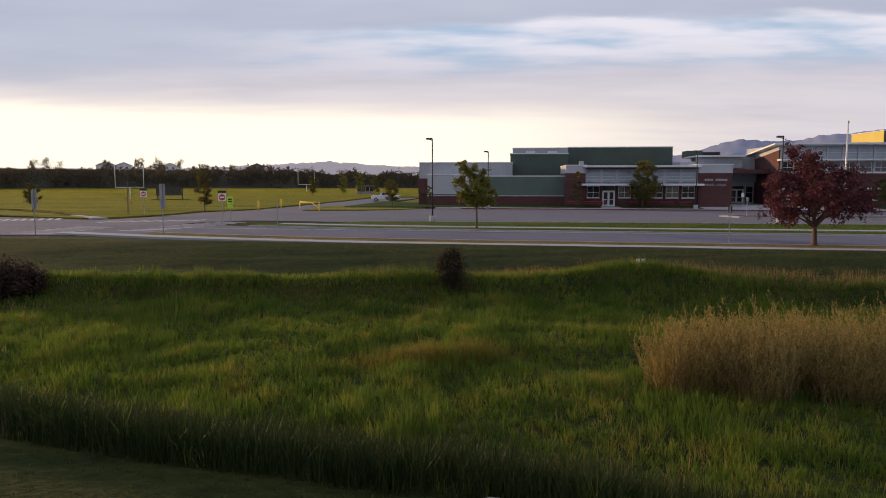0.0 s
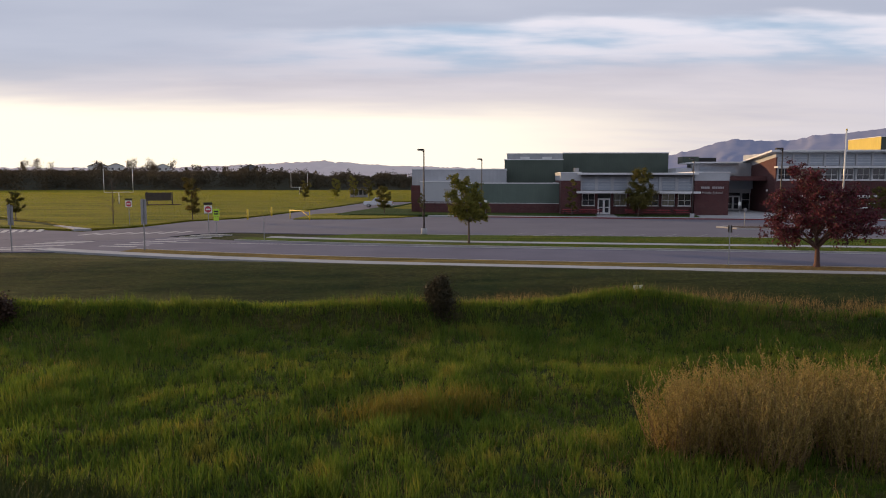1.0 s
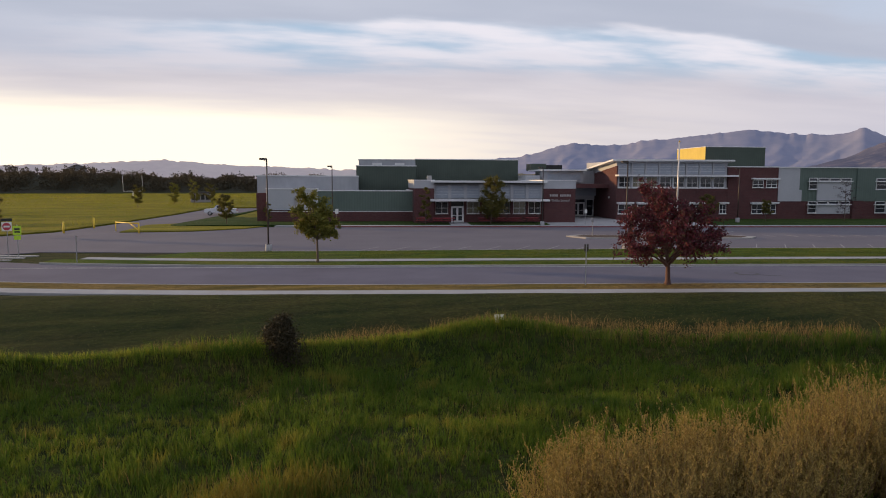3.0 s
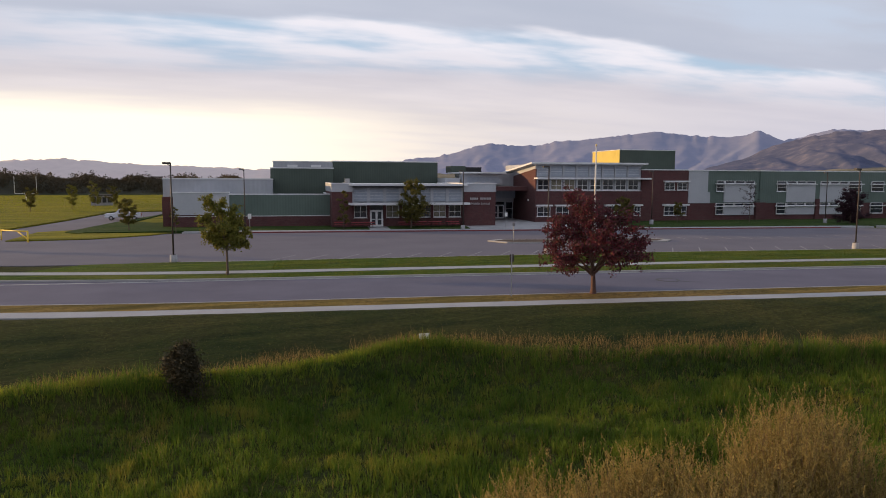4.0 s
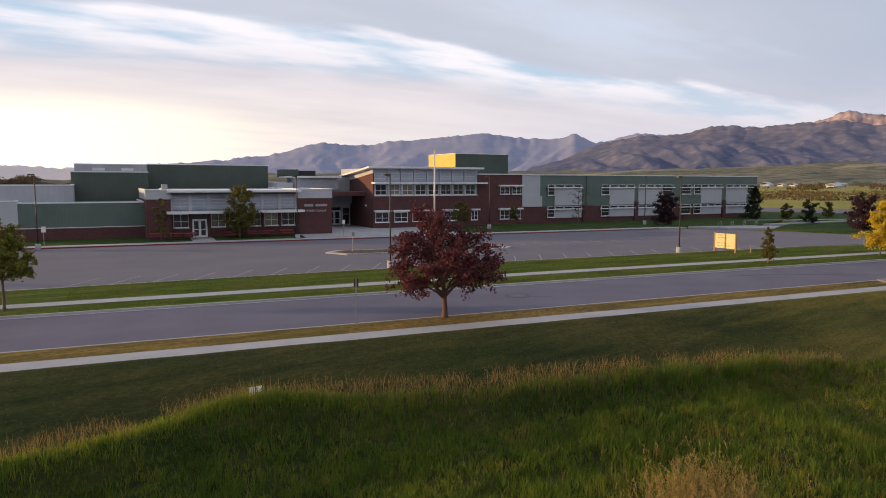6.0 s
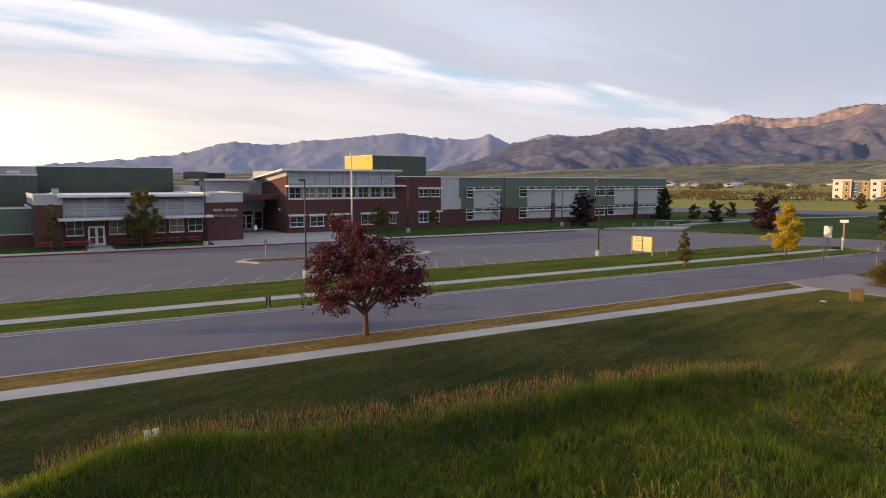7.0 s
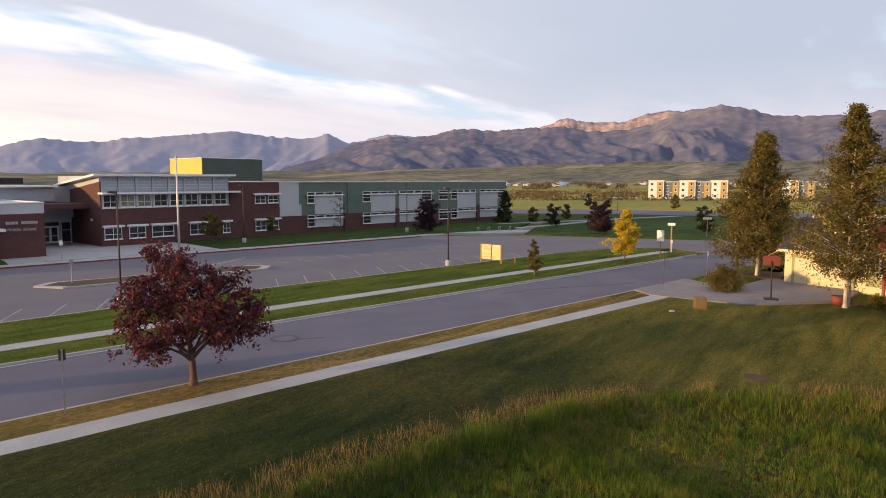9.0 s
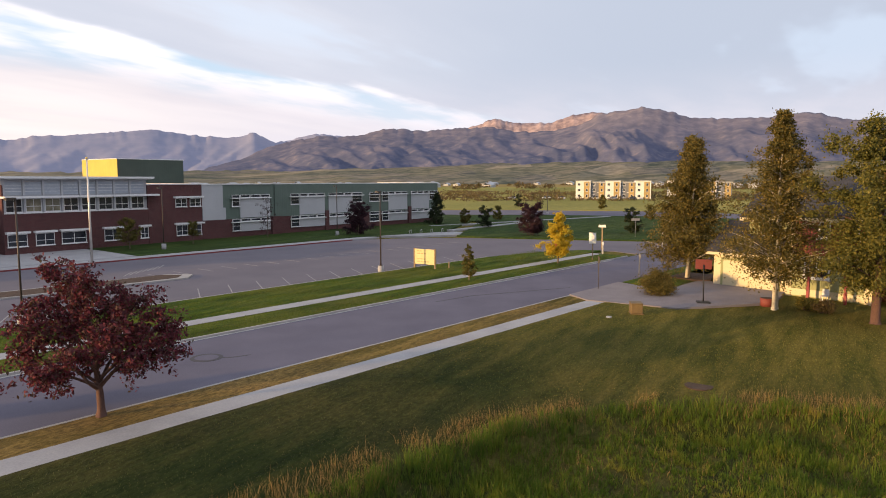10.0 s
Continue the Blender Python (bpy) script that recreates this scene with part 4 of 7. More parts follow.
def tree(name, x, y, z, height, width, trunk_h, leaf_mat, bark, label, seed, leaves=5000, size=0.16, limbs=14, shape="round", trunk_r=0.11, stems=1, gap=0.5, group=""):
    """A tapered trunk with limbs and a crown of leaf clumps with gaps between them."""
    rng = np.random.default_rng(seed)
    top = empty(name, Matrix.Translation((x, y, z)), label, "tree", group)
    bm = bmesh.new()
    centres, radii = [], []
    for k in range(stems):
        ox, oy = (0, 0) if stems == 1 else ((k - (stems - 1) / 2) * 0.55, rng.uniform(-0.3, 0.3))
        lean = rng.uniform(-0.05, 0.05, 2) + (np.array((ox, oy)) * 0.08)
        spine = [Vector((ox, oy, -0.1))]
        segs = 7
        for i in range(1, segs + 1):
            f = i / segs
            spine.append(Vector((ox + lean[0] * height * f + rng.uniform(-0.05, 0.05) * f * 2, oy + lean[1] * height * f + rng.uniform(-0.05, 0.05) * f * 2, height * 0.93 * f)))
        for i in range(segs):
            tube(bm, spine[i], spine[i + 1], trunk_r * (1 - 0.9 * i / segs) + 0.01, trunk_r * (1 - 0.9 * (i + 1) / segs) + 0.01, 7, False)
        tube(bm, spine[0] - Vector((0, 0, 0.1)), spine[0] + Vector((0, 0, 0.25)), trunk_r * 1.6, trunk_r * 1.0, 7, False)
        for i in range(limbs):
            f = (i + rng.random()) / limbs
            h = trunk_h + (height * 0.97 - trunk_h) * f
            if shape == "cone":
                reach = (1.02 - f) ** 0.8 * (0.55 + 0.45 * min(1, f * 6))
            elif shape == "spire":
                reach = (1.03 - f) ** 1.05 * (0.6 + 0.4 * min(1, f * 6)) * rng.uniform(0.75, 1.2)
            elif shape == "spread":
                reach = (0.72 + 0.36 * smooth01(f / 0.3)) * (1.0 - 0.72 * max(0.0, (f - 0.3) / 0.7) ** 1.3) * rng.uniform(0.8, 1.1)
            elif shape == "vase":
                reach = 0.35 + 0.65 * math.sin(math.pi * (0.15 + 0.7 * f))
            elif shape == "column":
                reach = 0.5 + 0.5 * math.sin(math.pi * (0.1 + 0.8 * f))
            else:
                reach = math.sin(math.pi * (0.22 + 0.70 * f)) ** 0.7
            reach *= width / 2 * rng.uniform(0.55, 1.2)
            ang = i * 2.399 + rng.uniform(-0.5, 0.5)
            k0 = min(segs - 1, int((h - 0.35 * reach) / (height * 0.93) * segs)) if h > 0.35 * reach else 0
            root = spine[max(0, k0)].lerp(spine[max(0, k0) + 1], 0.5)
            root = Vector((root.x, root.y, max(trunk_h * 0.7, h - 0.45 * reach)))
            tip = Vector((root.x + math.cos(ang) * reach, root.y + math.sin(ang) * reach, h - (0.20 * reach * (1 - f) ** 2 if shape == "spread" else 0)))
            tube(bm, root, root.lerp(tip, 0.55) + Vector((0, 0, 0.06 * reach)), trunk_r * 0.32 * (1 - 0.6 * f), trunk_r * 0.18 * (1 - 0.6 * f), 5, False)
            tube(bm, root.lerp(tip, 0.55) + Vector((0, 0, 0.06 * reach)), tip, trunk_r * 0.18 * (1 - 0.6 * f), 0.006, 4, False)
            for q in range(8):
                g = 0.26 + 0.80 * (q + rng.random()) / 8
                c = root.lerp(tip, min(1.04, g)) + Vector(rng.normal(0, 0.11 * width * gap, 3) * (1, 1, 0.8)) * ((0.25 + 0.75 * (1 - f)) if shape == "spire" else 1.0)
                centres.append(c)
                r = (0.036 + 0.050 * rng.random()) * width * ((0.35 + 0.65 * (1 - f)) if shape in ("cone", "spire") else (0.65 + 0.35 * (1 - f)))
                radii.append((r, r, r * 0.7))
                if q % 2:
                    centres.append(c)
                    radii.append((r * 1.8, r * 1.8, r * 1.4))
                if q % 2:
                    tube(bm, root.lerp(tip, g * 0.8), c, 0.012, 0.004, 3, False)
    part("trunk", bm, bark, top)
    quads_mesh("crown", leaf_quads(rng, centres, radii, int(leaves * 2.8), size * 0.56, aspect=1.7), leaf_mat, top)
    return top


def lobed_tree(name, x, y, z, turn, tips, fork, trunk_r, leaf_mat, bark, label, seed, leaves, size, twig=1.0):
    """A short trunk that forks into long crooked limbs, each with its own lobe of foliage, so that the crown is open and uneven."""
    rng = np.random.default_rng(seed)
    top = empty(name, pose(x, y, z, 0, 0, turn), label, "tree")
    bm = bmesh.new()
    tube(bm, (0, 0, -0.15), (0.02, 0, 0.3), trunk_r * 1.7, trunk_r * 1.05, 9, False)
    tube(bm, (0.02, 0, 0.3), (0, 0.02, fork), trunk_r * 1.05, trunk_r * 0.9, 9, False)
    tube(bm, (0, 0.02, fork), (-0.25, 0, fork + 2.2), trunk_r * 0.85, trunk_r * 0.4, 8, False)
    centres, radii = [], []
    for tx, ty, tz in tips:
        reach = math.hypot(tx, ty)
        root = Vector((-0.1 * (tz > 4), 0, fork + min(1.9, max(0.0, 0.42 * (tz - 2.2)))))
        tip = Vector((tx, ty, tz))
        pts = [root]
        for k in range(1, 6):
            f = k / 5
            p = root.lerp(tip, f) + Vector((0, 0, 0.16 * reach * math.sin(math.pi * f)))
            pts.append(p + Vector(rng.normal(0, 0.09, 3)) * (f < 1))
        for k in range(5):
            tube(bm, pts[k], pts[k + 1], trunk_r * 0.5 * (1 - k / 5.4), trunk_r * 0.5 * (1 - (k + 1) / 5.4), 5, False)
        for k in range(26):
            f = 0.30 + 0.70 * rng.random() ** 0.75
            i = min(4, int(f * 5))
            base = pts[i].lerp(pts[i + 1], f * 5 - i)
            d = Vector((rng.normal(0, 1) + 0.5 * tx / (reach + 0.3), rng.normal(0, 1) + 0.5 * ty / (reach + 0.3), rng.normal(0.15, 0.7))).normalized()
            end = base + d * rng.uniform(0.25, 0.95) * twig + Vector((0, 0, -0.15))
            tube(bm, base, end, 0.014, 0.004, 3, False)
            for g in (0.35, 0.7, 1.0):
                centres.append(base.lerp(end, g))
                radii.append((0.10 + 0.12 * rng.random()) * twig ** 0.5)
    part("trunk", bm, bark, top)
    quads_mesh("crown", leaf_quads(rng, centres, radii, leaves, size, droop=0.5, aspect=1.9), leaf_mat, top)
    return top


def shrub(name, x, y, z, w, h, mat, label, seed, leaves=2500, size=0.09, depth=None, upright=False, stem_mat=None, cat="shrub"):
    rng = np.random.default_rng(seed)
    top = empty(name, Matrix.Translation((x, y, z)), label, cat)
    d = depth or w
    centres, radii = [], []
    bm = bmesh.new()
    for i in range(26):
        a, q = rng.uniform(0, 2 * math.pi), math.sqrt(rng.random())
        cx, cy = math.cos(a) * q * w * 0.40, math.sin(a) * q * d * 0.40
        cz = h * (0.2 + 0.68 * rng.random() * math.sqrt(max(0.05, 1 - 0.75 * q * q)))
        if upright:
            cz = h * (0.15 + 0.7 * rng.random())
            cx, cy = cx * (1.05 - 0.9 * cz / h), cy * (1.05 - 0.9 * cz / h)
        centres.append((cx, cy, cz))
        r = 0.16 * min(w, d) * rng.uniform(0.7, 1.2)
        if upright:
            r *= 1.2 - 0.85 * cz / h
        radii.append((r, r, r * (1.3 if upright else 0.9)))
        tube(bm, (cx * 0.2, cy * 0.2, -0.15), (cx, cy, cz), 0.02, 0.006, 4, False)
    part("stem", bm, stem_mat or M_BARK, top)
    quads_mesh("foliage", leaf_quads(rng, centres, radii, leaves, size), mat, top)
    return top


def willow_clump(x, y, w, h, seed, stems=165):
    """A thicket of upright whips set with narrow leaves."""
    rng = np.random.default_rng(seed)
    z = ground_height(x, y) - 0.05
    top = empty("willow_shrub", Matrix.Translation((x, y, z)), "dry tan willow thicket with upright feathery stems", "shrub", "willow thicket in the meadow")
    bm = bmesh.new()
    pts, dirs = [], []
    for i in range(stems):
        a, q = rng.uniform(0, 2 * math.pi), math.sqrt(rng.random())
        bx, by = math.cos(a) * q * w * 0.36, math.sin(a) * q * w * 0.36
        hh = h * (0.42 + 0.42 * rng.random() + 0.32 * rng.random() ** 5) * (1 - 0.18 * q * q)
        tip = Vector((bx * 1.45 + rng.normal(0, 0.18), by * 1.45 + rng.normal(0, 0.18), hh))
        base = Vector((bx, by, -0.1))
        mid = base.lerp(tip, 0.5) + Vector((rng.normal(0, 0.06), rng.normal(0, 0.06), 0))
        tube(bm, base, mid, 0.016, 0.010, 3, False)
        tube(bm, mid, tip, 0.010, 0.003, 3, False)
        for k in range(10):
            f = 0.12 + 0.88 * (k + rng.random()) / 10
            p = base.lerp(mid, f * 2) if f < 0.5 else mid.lerp(tip, f * 2 - 1)
            d = Vector((rng.normal(0, 0.6), rng.normal(0, 0.6), 1.5)).normalized()
            ln = 0.46 * rng.uniform(0.6, 1.2) * (1.2 - 0.5 * f)
            for j in range(12):
                g = (j + rng.random()) / 12
                pts.append(p + d * ln * g)
                dirs.append(d)
    part("stem", bm, M_WILLOWSTEM, top)
    c, d = np.array(pts), np.array(dirs)
    n = len(c)
    a = d + rng.normal(0, 0.5, (n, 3))
    a /= np.linalg.norm(a, axis=1)[:, None]
    b = np.cross(a, rng.normal(size=(n, 3)))
    b /= np.linalg.norm(b, axis=1)[:, None]
    s = (0.045 + 0.045 * rng.random(n))[:, None]
    v = np.empty((n, 4, 3))
    v[:, 0], v[:, 1], v[:, 2], v[:, 3] = c, c + a * s * 0.5 + b * s * 0.17, c + a * s, c + a * s * 0.5 - b * s * 0.17
    quads_mesh("leaves", v.reshape(-1, 3), M_WILLOW, top)
    return top


for i, (wx, wy, ww, wh) in enumerate(((7.2, 20.2, 2.5, 2.5), (8.5, 21.5, 2.6, 2.4), (9.1, 19.5, 2.8, 2.7), (10.7, 21.1, 2.8, 2.5), (11.6, 19.4, 2.9, 2.7), (12.5, 22.1, 2.6, 2.3), (13.7, 20.2, 3.0, 2.8),
                                      (15.5, 21.2, 3.0, 3.1), (16.9, 22.2, 3.0, 3.1), (18.4, 22.9, 2.8, 2.9), (17.2, 20.0, 3.0, 3.0))):
    willow_clump(wx, wy, ww, wh, 40 + i)


def height_grid():
    """The ground's height on a half-metre lattice, for sowing."""
    xs, ys = np.arange(-46, 62, 0.5), np.arange(-2, 48, 0.5)
    h = np.array([[ground_height(x, y) for x in xs] for y in ys])
    e = np.array([[edge_distance(x, y, MEADOW) for x in xs] for y in ys])
    return xs, ys, h, e


GX, GY, GH, GE = height_grid()


def sample(grid, x, y):
    i = np.clip(((x - GX[0]) / 0.5), 0, len(GX) - 1.001)
    j = np.clip(((y - GY[0]) / 0.5), 0, len(GY) - 1.001)
    i0, j0 = i.astype(int), j.astype(int)
    fi, fj = i - i0, j - j0
    return (grid[j0, i0] * (1 - fi) + grid[j0, i0 + 1] * fi) * (1 - fj) + (grid[j0 + 1, i0] * (1 - fi) + grid[j0 + 1, i0 + 1] * fi) * fj


def value_noise(x, y, scale, seed):
    rng = np.random.default_rng(seed)
    t = rng.random((64, 64))
    u, v = (x * scale) % 63, (y * scale) % 63
    i, j = u.astype(int), v.astype(int)
    fu, fv = u - i, v - j
    fu, fv = fu * fu * (3 - 2 * fu), fv * fv * (3 - 2 * fv)
    i1, j1 = (i + 1) % 64, (j + 1) % 64
    return (t[j, i] * (1 - fu) + t[j, i1] * fu) * (1 - fv) + (t[j1, i] * (1 - fu) + t[j1, i1] * fu) * fv


def sow(name, mat, x, y, z, h, width, lean, seed, label, fan=None):
    """Bent blades of two joined faces each, as one mass."""
    rng = np.random.default_rng(seed)
    n = len(x)
    a = rng.uniform(0, 2 * np.pi, n)
    side = np.stack([np.cos(a), np.sin(a), np.zeros(n)], 1) * (width * 0.5)[:, None]
    b = rng.uniform(0, 2 * np.pi, n)
    bend = np.stack([np.cos(b), np.sin(b), np.zeros(n)], 1) * (h * lean * rng.random(n))[:, None]
    if fan is not None:
        bend[:, :2] += fan
    p = np.stack([x, y, z - 0.03], 1)
    up = np.zeros((n, 3))
    up[:, 2] = h
    v = np.empty((n, 5, 3), np.float32)
    v[:, 0], v[:, 1] = p - side, p + side
    m = p + up * 0.55 + bend * 0.3
    v[:, 2], v[:, 3] = m + side * 0.75, m - side * 0.75
    v[:, 4] = p + up + bend
    me = bpy.data.meshes.new(name)
    me.vertices.add(n * 5)
    me.vertices.foreach_set("co", v.ravel())
    idx = (np.arange(n) * 5)[:, None] + np.array([0, 1, 2, 3, 3, 2, 4])[None]
    me.loops.add(n * 7)
    me.loops.foreach_set("vertex_index", idx.ravel().astype(np.int32))
    me.polygons.add(n * 2)
    starts = (np.arange(n) * 7)[:, None] + np.array([0, 4])[None]
    me.polygons.foreach_set("loop_start", starts.ravel().astype(np.int32))
    me.materials.append(mat)
    me.update(calc_edges=True)
    return tagged(new(name, me), label, "grass", kind="stuff")


def meadow():
    rng = np.random.default_rng(5)
    n = 108000
    tx, ty = rng.uniform(-44, 46, n), rng.uniform(0, 40, n)
    e = sample(GE, tx, ty)
    near = np.clip(1.25 - np.hypot(tx - 12, ty - 16) / 70, 0.6, 1.0)
    sedge = (ty < 23 - 0.15 * (tx + 30)) & (e < 2.2 + 1.6 * value_noise(tx, ty, 0.4, 9))
    keep = (e > -0.15) & (rng.random(n) < near) & ~(sedge & (rng.random(n) < 0.8))
    tx, ty, e = tx[keep], ty[keep], e[keep]
    swell = value_noise(tx, ty, 0.30, 1) * 0.5 + value_noise(tx, ty, 0.85, 2) * 0.5
    th = (0.27 + 0.85 * np.clip(swell - 0.12, 0, 1) ** 1.5) * rng.uniform(0.6, 1.25, len(tx)) * np.clip(1.2 - np.abs(e - 0.2) * 0.3, 0.85, 1.2)
    blades = 8
    x, y, h = np.repeat(tx, blades), np.repeat(ty, blades), np.repeat(th, blades)
    a, q = rng.uniform(0, 2 * np.pi, len(x)), rng.random(len(x))
    lean = np.stack([np.cos(a), np.sin(a)], 1) * (h * 0.55 * q)[:, None]
    x, y = x + np.cos(a) * 0.13 * q, y + np.sin(a) * 0.13 * q
    sow("meadow_grass", M_GRASS, x, y, sample(GH, x, y), h * (1.1 - 0.45 * q), rng.uniform(0.013, 0.032, len(x)), 0.35, 6, "tall lush green meadow grass in uneven tussocks", lean)
    # grass on the crest of the bank, its sunlit brightness put into the colour
    n = 110000
    x, y = rng.uniform(-44, 16, n), rng.uniform(31, 42, n)
    e = sample(GE, x, y)
    keep = (e > -0.35) & (e < 0.95) & (rng.random(n) < np.clip((16 - x) / 4, 0, 1))
    x, y = x[keep], y[keep]
    sow("crest_grass", M_CRESTGRASS, x, y, sample(GH, x, y), rng.uniform(0.22, 0.5, len(x)), rng.uniform(0.012, 0.026, len(x)), 0.8, 16, "yellow-green grass on the bank's crest, sunlight in its colour")
    # dark sedge along the near edge
    n = 300000
    x, y = rng.uniform(-40, 10, n), rng.uniform(6, 26, n)
    e = sample(GE, x, y)
    near_edge = (y < 23 - 0.15 * (x + 30)) & (e > -0.3) & (e < 2.2 + 1.6 * value_noise(x, y, 0.4, 9))
    x, y = x[near_edge], y[near_edge]
    sow("dark_sedge", M_DARKSEDGE, x, y, sample(GH, x, y), rng.uniform(0.5, 1.0, len(x)), rng.uniform(0.014, 0.03, len(x)), 0.6, 7, "dark rank sedge along the meadow edge")
    # dry seed heads, thick along the far edge and scattered in the meadow
    n = 380000
    x, y = rng.uniform(-44, 46, n), rng.uniform(4, 40, n)
    e = sample(GE, x, y)
    patch = value_noise(x, y, 0.25, 12) * 0.6 + value_noise(x, y, 0.9, 13) * 0.4
    rim = (e > -1.6) & (e < 0.8) & (y > 14) & (patch > 0.36 + 0.20 * (x < 8)) & ((e < 0.1) | (x > 12))
    stray = (e > 1.0) & (rng.random(n) < 0.02 + 0.08 * (x > 18) + 0.22 * (patch > 0.68))
    keep = rim & (rng.random(n) < 0.9) | stray
    x, y = x[keep], y[keep]
    sow("dry_grass", M_DRYGRASS, x, y, sample(GH, x, y), 0.2 + 0.5 * rng.random(len(x)) ** 1.5, rng.uniform(0.006, 0.014, len(x)), 0.85, 8, "dry tan seed heads standing in the grass")
    # a golden patch in the middle of the meadow
    n = 2600
    u, w = rng.normal(0, 1.35, n), rng.normal(0, 0.45, n)
    x, y = -0.2 + u * 0.96 - w * 0.28, 23.4 + u * 0.28 + w * 0.96
    sow("golden_grass", M_GOLDGRASS, x, y, sample(GH, x, y), rng.uniform(0.35, 0.80, n), rng.uniform(0.012, 0.026, n), 0.7, 10, "patch of golden dried grass in the meadow")
    # short lawn
    n = 330000
    x, y = -30 + 92 * rng.random(n) ** 0.75, rng.uniform(2, 46, n)
    e = sample(GE, x, y)
    s_n = x * -RS + (y - 48.5) * RC
    keep = (e < 0.2) & (s_n < -3.95) & ~((x > 59.5) & (y > 23)) & ~(x > 70) & (rng.random(n) < np.clip(1.3 - np.hypot(x - 20, y - 20) / 60, 0.4, 1))
    x, y = x[keep], y[keep]
    # more blades in the sunlit colour towards the east
    dry = rng.random(len(x)) < np.clip((x + 10 * value_noise(x, y, 0.12, 41) - 40) / 18, 0, 0.7)
    xd, yd = x[dry], y[dry]
    sow("sunlit_lawn_blades", M_SUNLAWNBLADES, xd, yd, sample(GH, xd, yd), rng.uniform(0.04, 0.10, len(xd)), rng.uniform(0.014, 0.034, len(xd)), 0.9, 19, "short lawn blades with the sun's yellow in their colour")
    x, y = x[~dry], y[~dry]
    sow("lawn_blades", M_LAWNBLADES, x, y, sample(GH, x, y), rng.uniform(0.04, 0.11, len(x)), rng.uniform(0.012, 0.03, len(x)), 0.9, 9, "short mown lawn blades")

    # grass of the verges across the street, and of the playing field
    n = 90000
    u, w = rng.uniform(-14, 90, n), rng.uniform(9.45, 21.6, n)
    rise = np.clip(u / 40, 0, 1)
    inner = 11.8 + 0.9 * rise
    keep = ((w < inner - 0.08) | ((w > inner + 1.53) & (w < 19.3 + 2.3 * rise))) & (rng.random(n) < np.clip(1.3 - np.abs(u - 25) / 90, 0.3, 1)) & (u > 4)
    u, w, inner = u[keep], w[keep], inner[keep]
    x, y = u * RC - w * RS, 48.5 + u * RS + w * RC
    swath = 0.6 + 0.4 * np.sign(np.sin(w * 2.6 + 0.4 * value_noise(u, w, 0.2, 31)))
    hh = rng.uniform(0.05, 0.13, len(x)) * (0.6 + 0.5 * swath)
    sow("verge_blades", M_VERGEBLADES, x, y, np.where(w < inner, 0.13, 0.16), hh, rng.uniform(0.02, 0.05, len(x)), 0.9, 17, "mown green grass of the street verges")
    n = 150000
    x, y = rng.uniform(-190, -4, n), 78 + 250 * rng.random(n) ** 1.6
    inside = np.array([edge_distance(a, b, FIELD) > 0.3 for a, b in zip(x, y)])
    x, y = x[inside], y[inside]
    far = np.clip(np.hypot(x, y) / 100, 0.8, 3.5)
    sow("field_blades", M_FIELDBLADES, x, y, np.full(len(x), 0.14), rng.uniform(0.07, 0.20, len(x)) * far ** 0.3, rng.uniform(0.03, 0.07, len(x)) * far, 0.9, 18, "playing field blades with the sun's gold in their colour")


meadow()
shrub("juniper_bush", 0.4, 35.4, ground_height(0.4, 35.4) - 0.1, 2.5, 2.0, M_JUNIPER, "small dark brown-green juniper at the meadow edge", 71, 16000, 0.05, upright=True)
shrub("dark_bush", -22.6, 35.0, ground_height(-22.6, 35) - 0.1, 4.8, 2.2, M_BROWNBUSH, "low dark brown bush on the slope", 72, 14000, 0.08, 3.2)
shrub("clipped_bush", 65.3, 32.3, 0.1, 3.9, 2.1, M_LEAFBIRCH, "rounded olive brown bush beside the driveway", 73, 17000, 0.06, 2.8)

lobed_tree("street_tree", 2.9, 59.4, 0.12, 0, [(-1.4, 0.0, 5.7), (-0.3, 0.3, 5.5), (0.6, -0.3, 4.9), (1.1, 0.4, 4.1), (1.4, -0.2, 3.2), (1.2, 0.0, 2.4), (-1.6, -0.3, 4.2), (-1.5, 0.4, 3.1), (-0.9, 0.0, 2.6),
                                                (0.0, -1.2, 4.0), (0.0, 1.2, 4.2), (0.6, -1.1, 2.9), (-0.7, 1.1, 3.2)],
           1.6, 0.085, M_LEAFLOCUST, M_BARK, "young yellow-green ash tree on the verge", 101, 17000, 0.078, 0.68)
lobed_tree("red_tree", 23.9, 44.1, 0.08, -33.4, [(-1.4, 0.0, 6.3), (-0.7, 0.9, 5.9), (-0.2, -0.7, 5.7), (0.7, 0.5, 5.3), (1.9, 0.0, 4.9), (2.3, -0.9, 4.2), (2.9, 0.4, 3.4), (3.1, -0.5, 2.5),
                                                  (-2.2, 0.3, 4.9), (-2.7, -0.6, 3.9), (-2.8, 0.5, 2.9), (-2.4, -0.4, 2.2), (0.6, -2.3, 4.1), (-0.8, -2.5, 3.2), (1.1, 2.3, 4.3), (-0.9, 2.5, 3.6),
                                                  (1.8, -2.0, 2.7), (-1.7, -2.0, 2.5), (1.7, 2.1, 3.0), (-1.7, 2.0, 4.6), (2.5, -1.5, 3.3)],
           1.05, 0.15, M_LEAFRED, M_REDBARK, "dark red leaved chokecherry tree on the verge", 102, 22000, 0.082, 1.1)
tree("yellow_tree", 80.7, 47.1, 0.12, 5.8, 3.9, 1.2, M_LEAFYEL, M_BARK, "small tree in bright yellow autumn leaf", 103, 6500, 0.18, 26, "cone", 0.08)
tree("sapling", 64.1, 49.4, 0.12, 3.4, 1.9, 0.5, M_LEAFDULL, M_POST, "slender young tree on the verge", 104, 2000, 0.13, 18, "cone", 0.045)
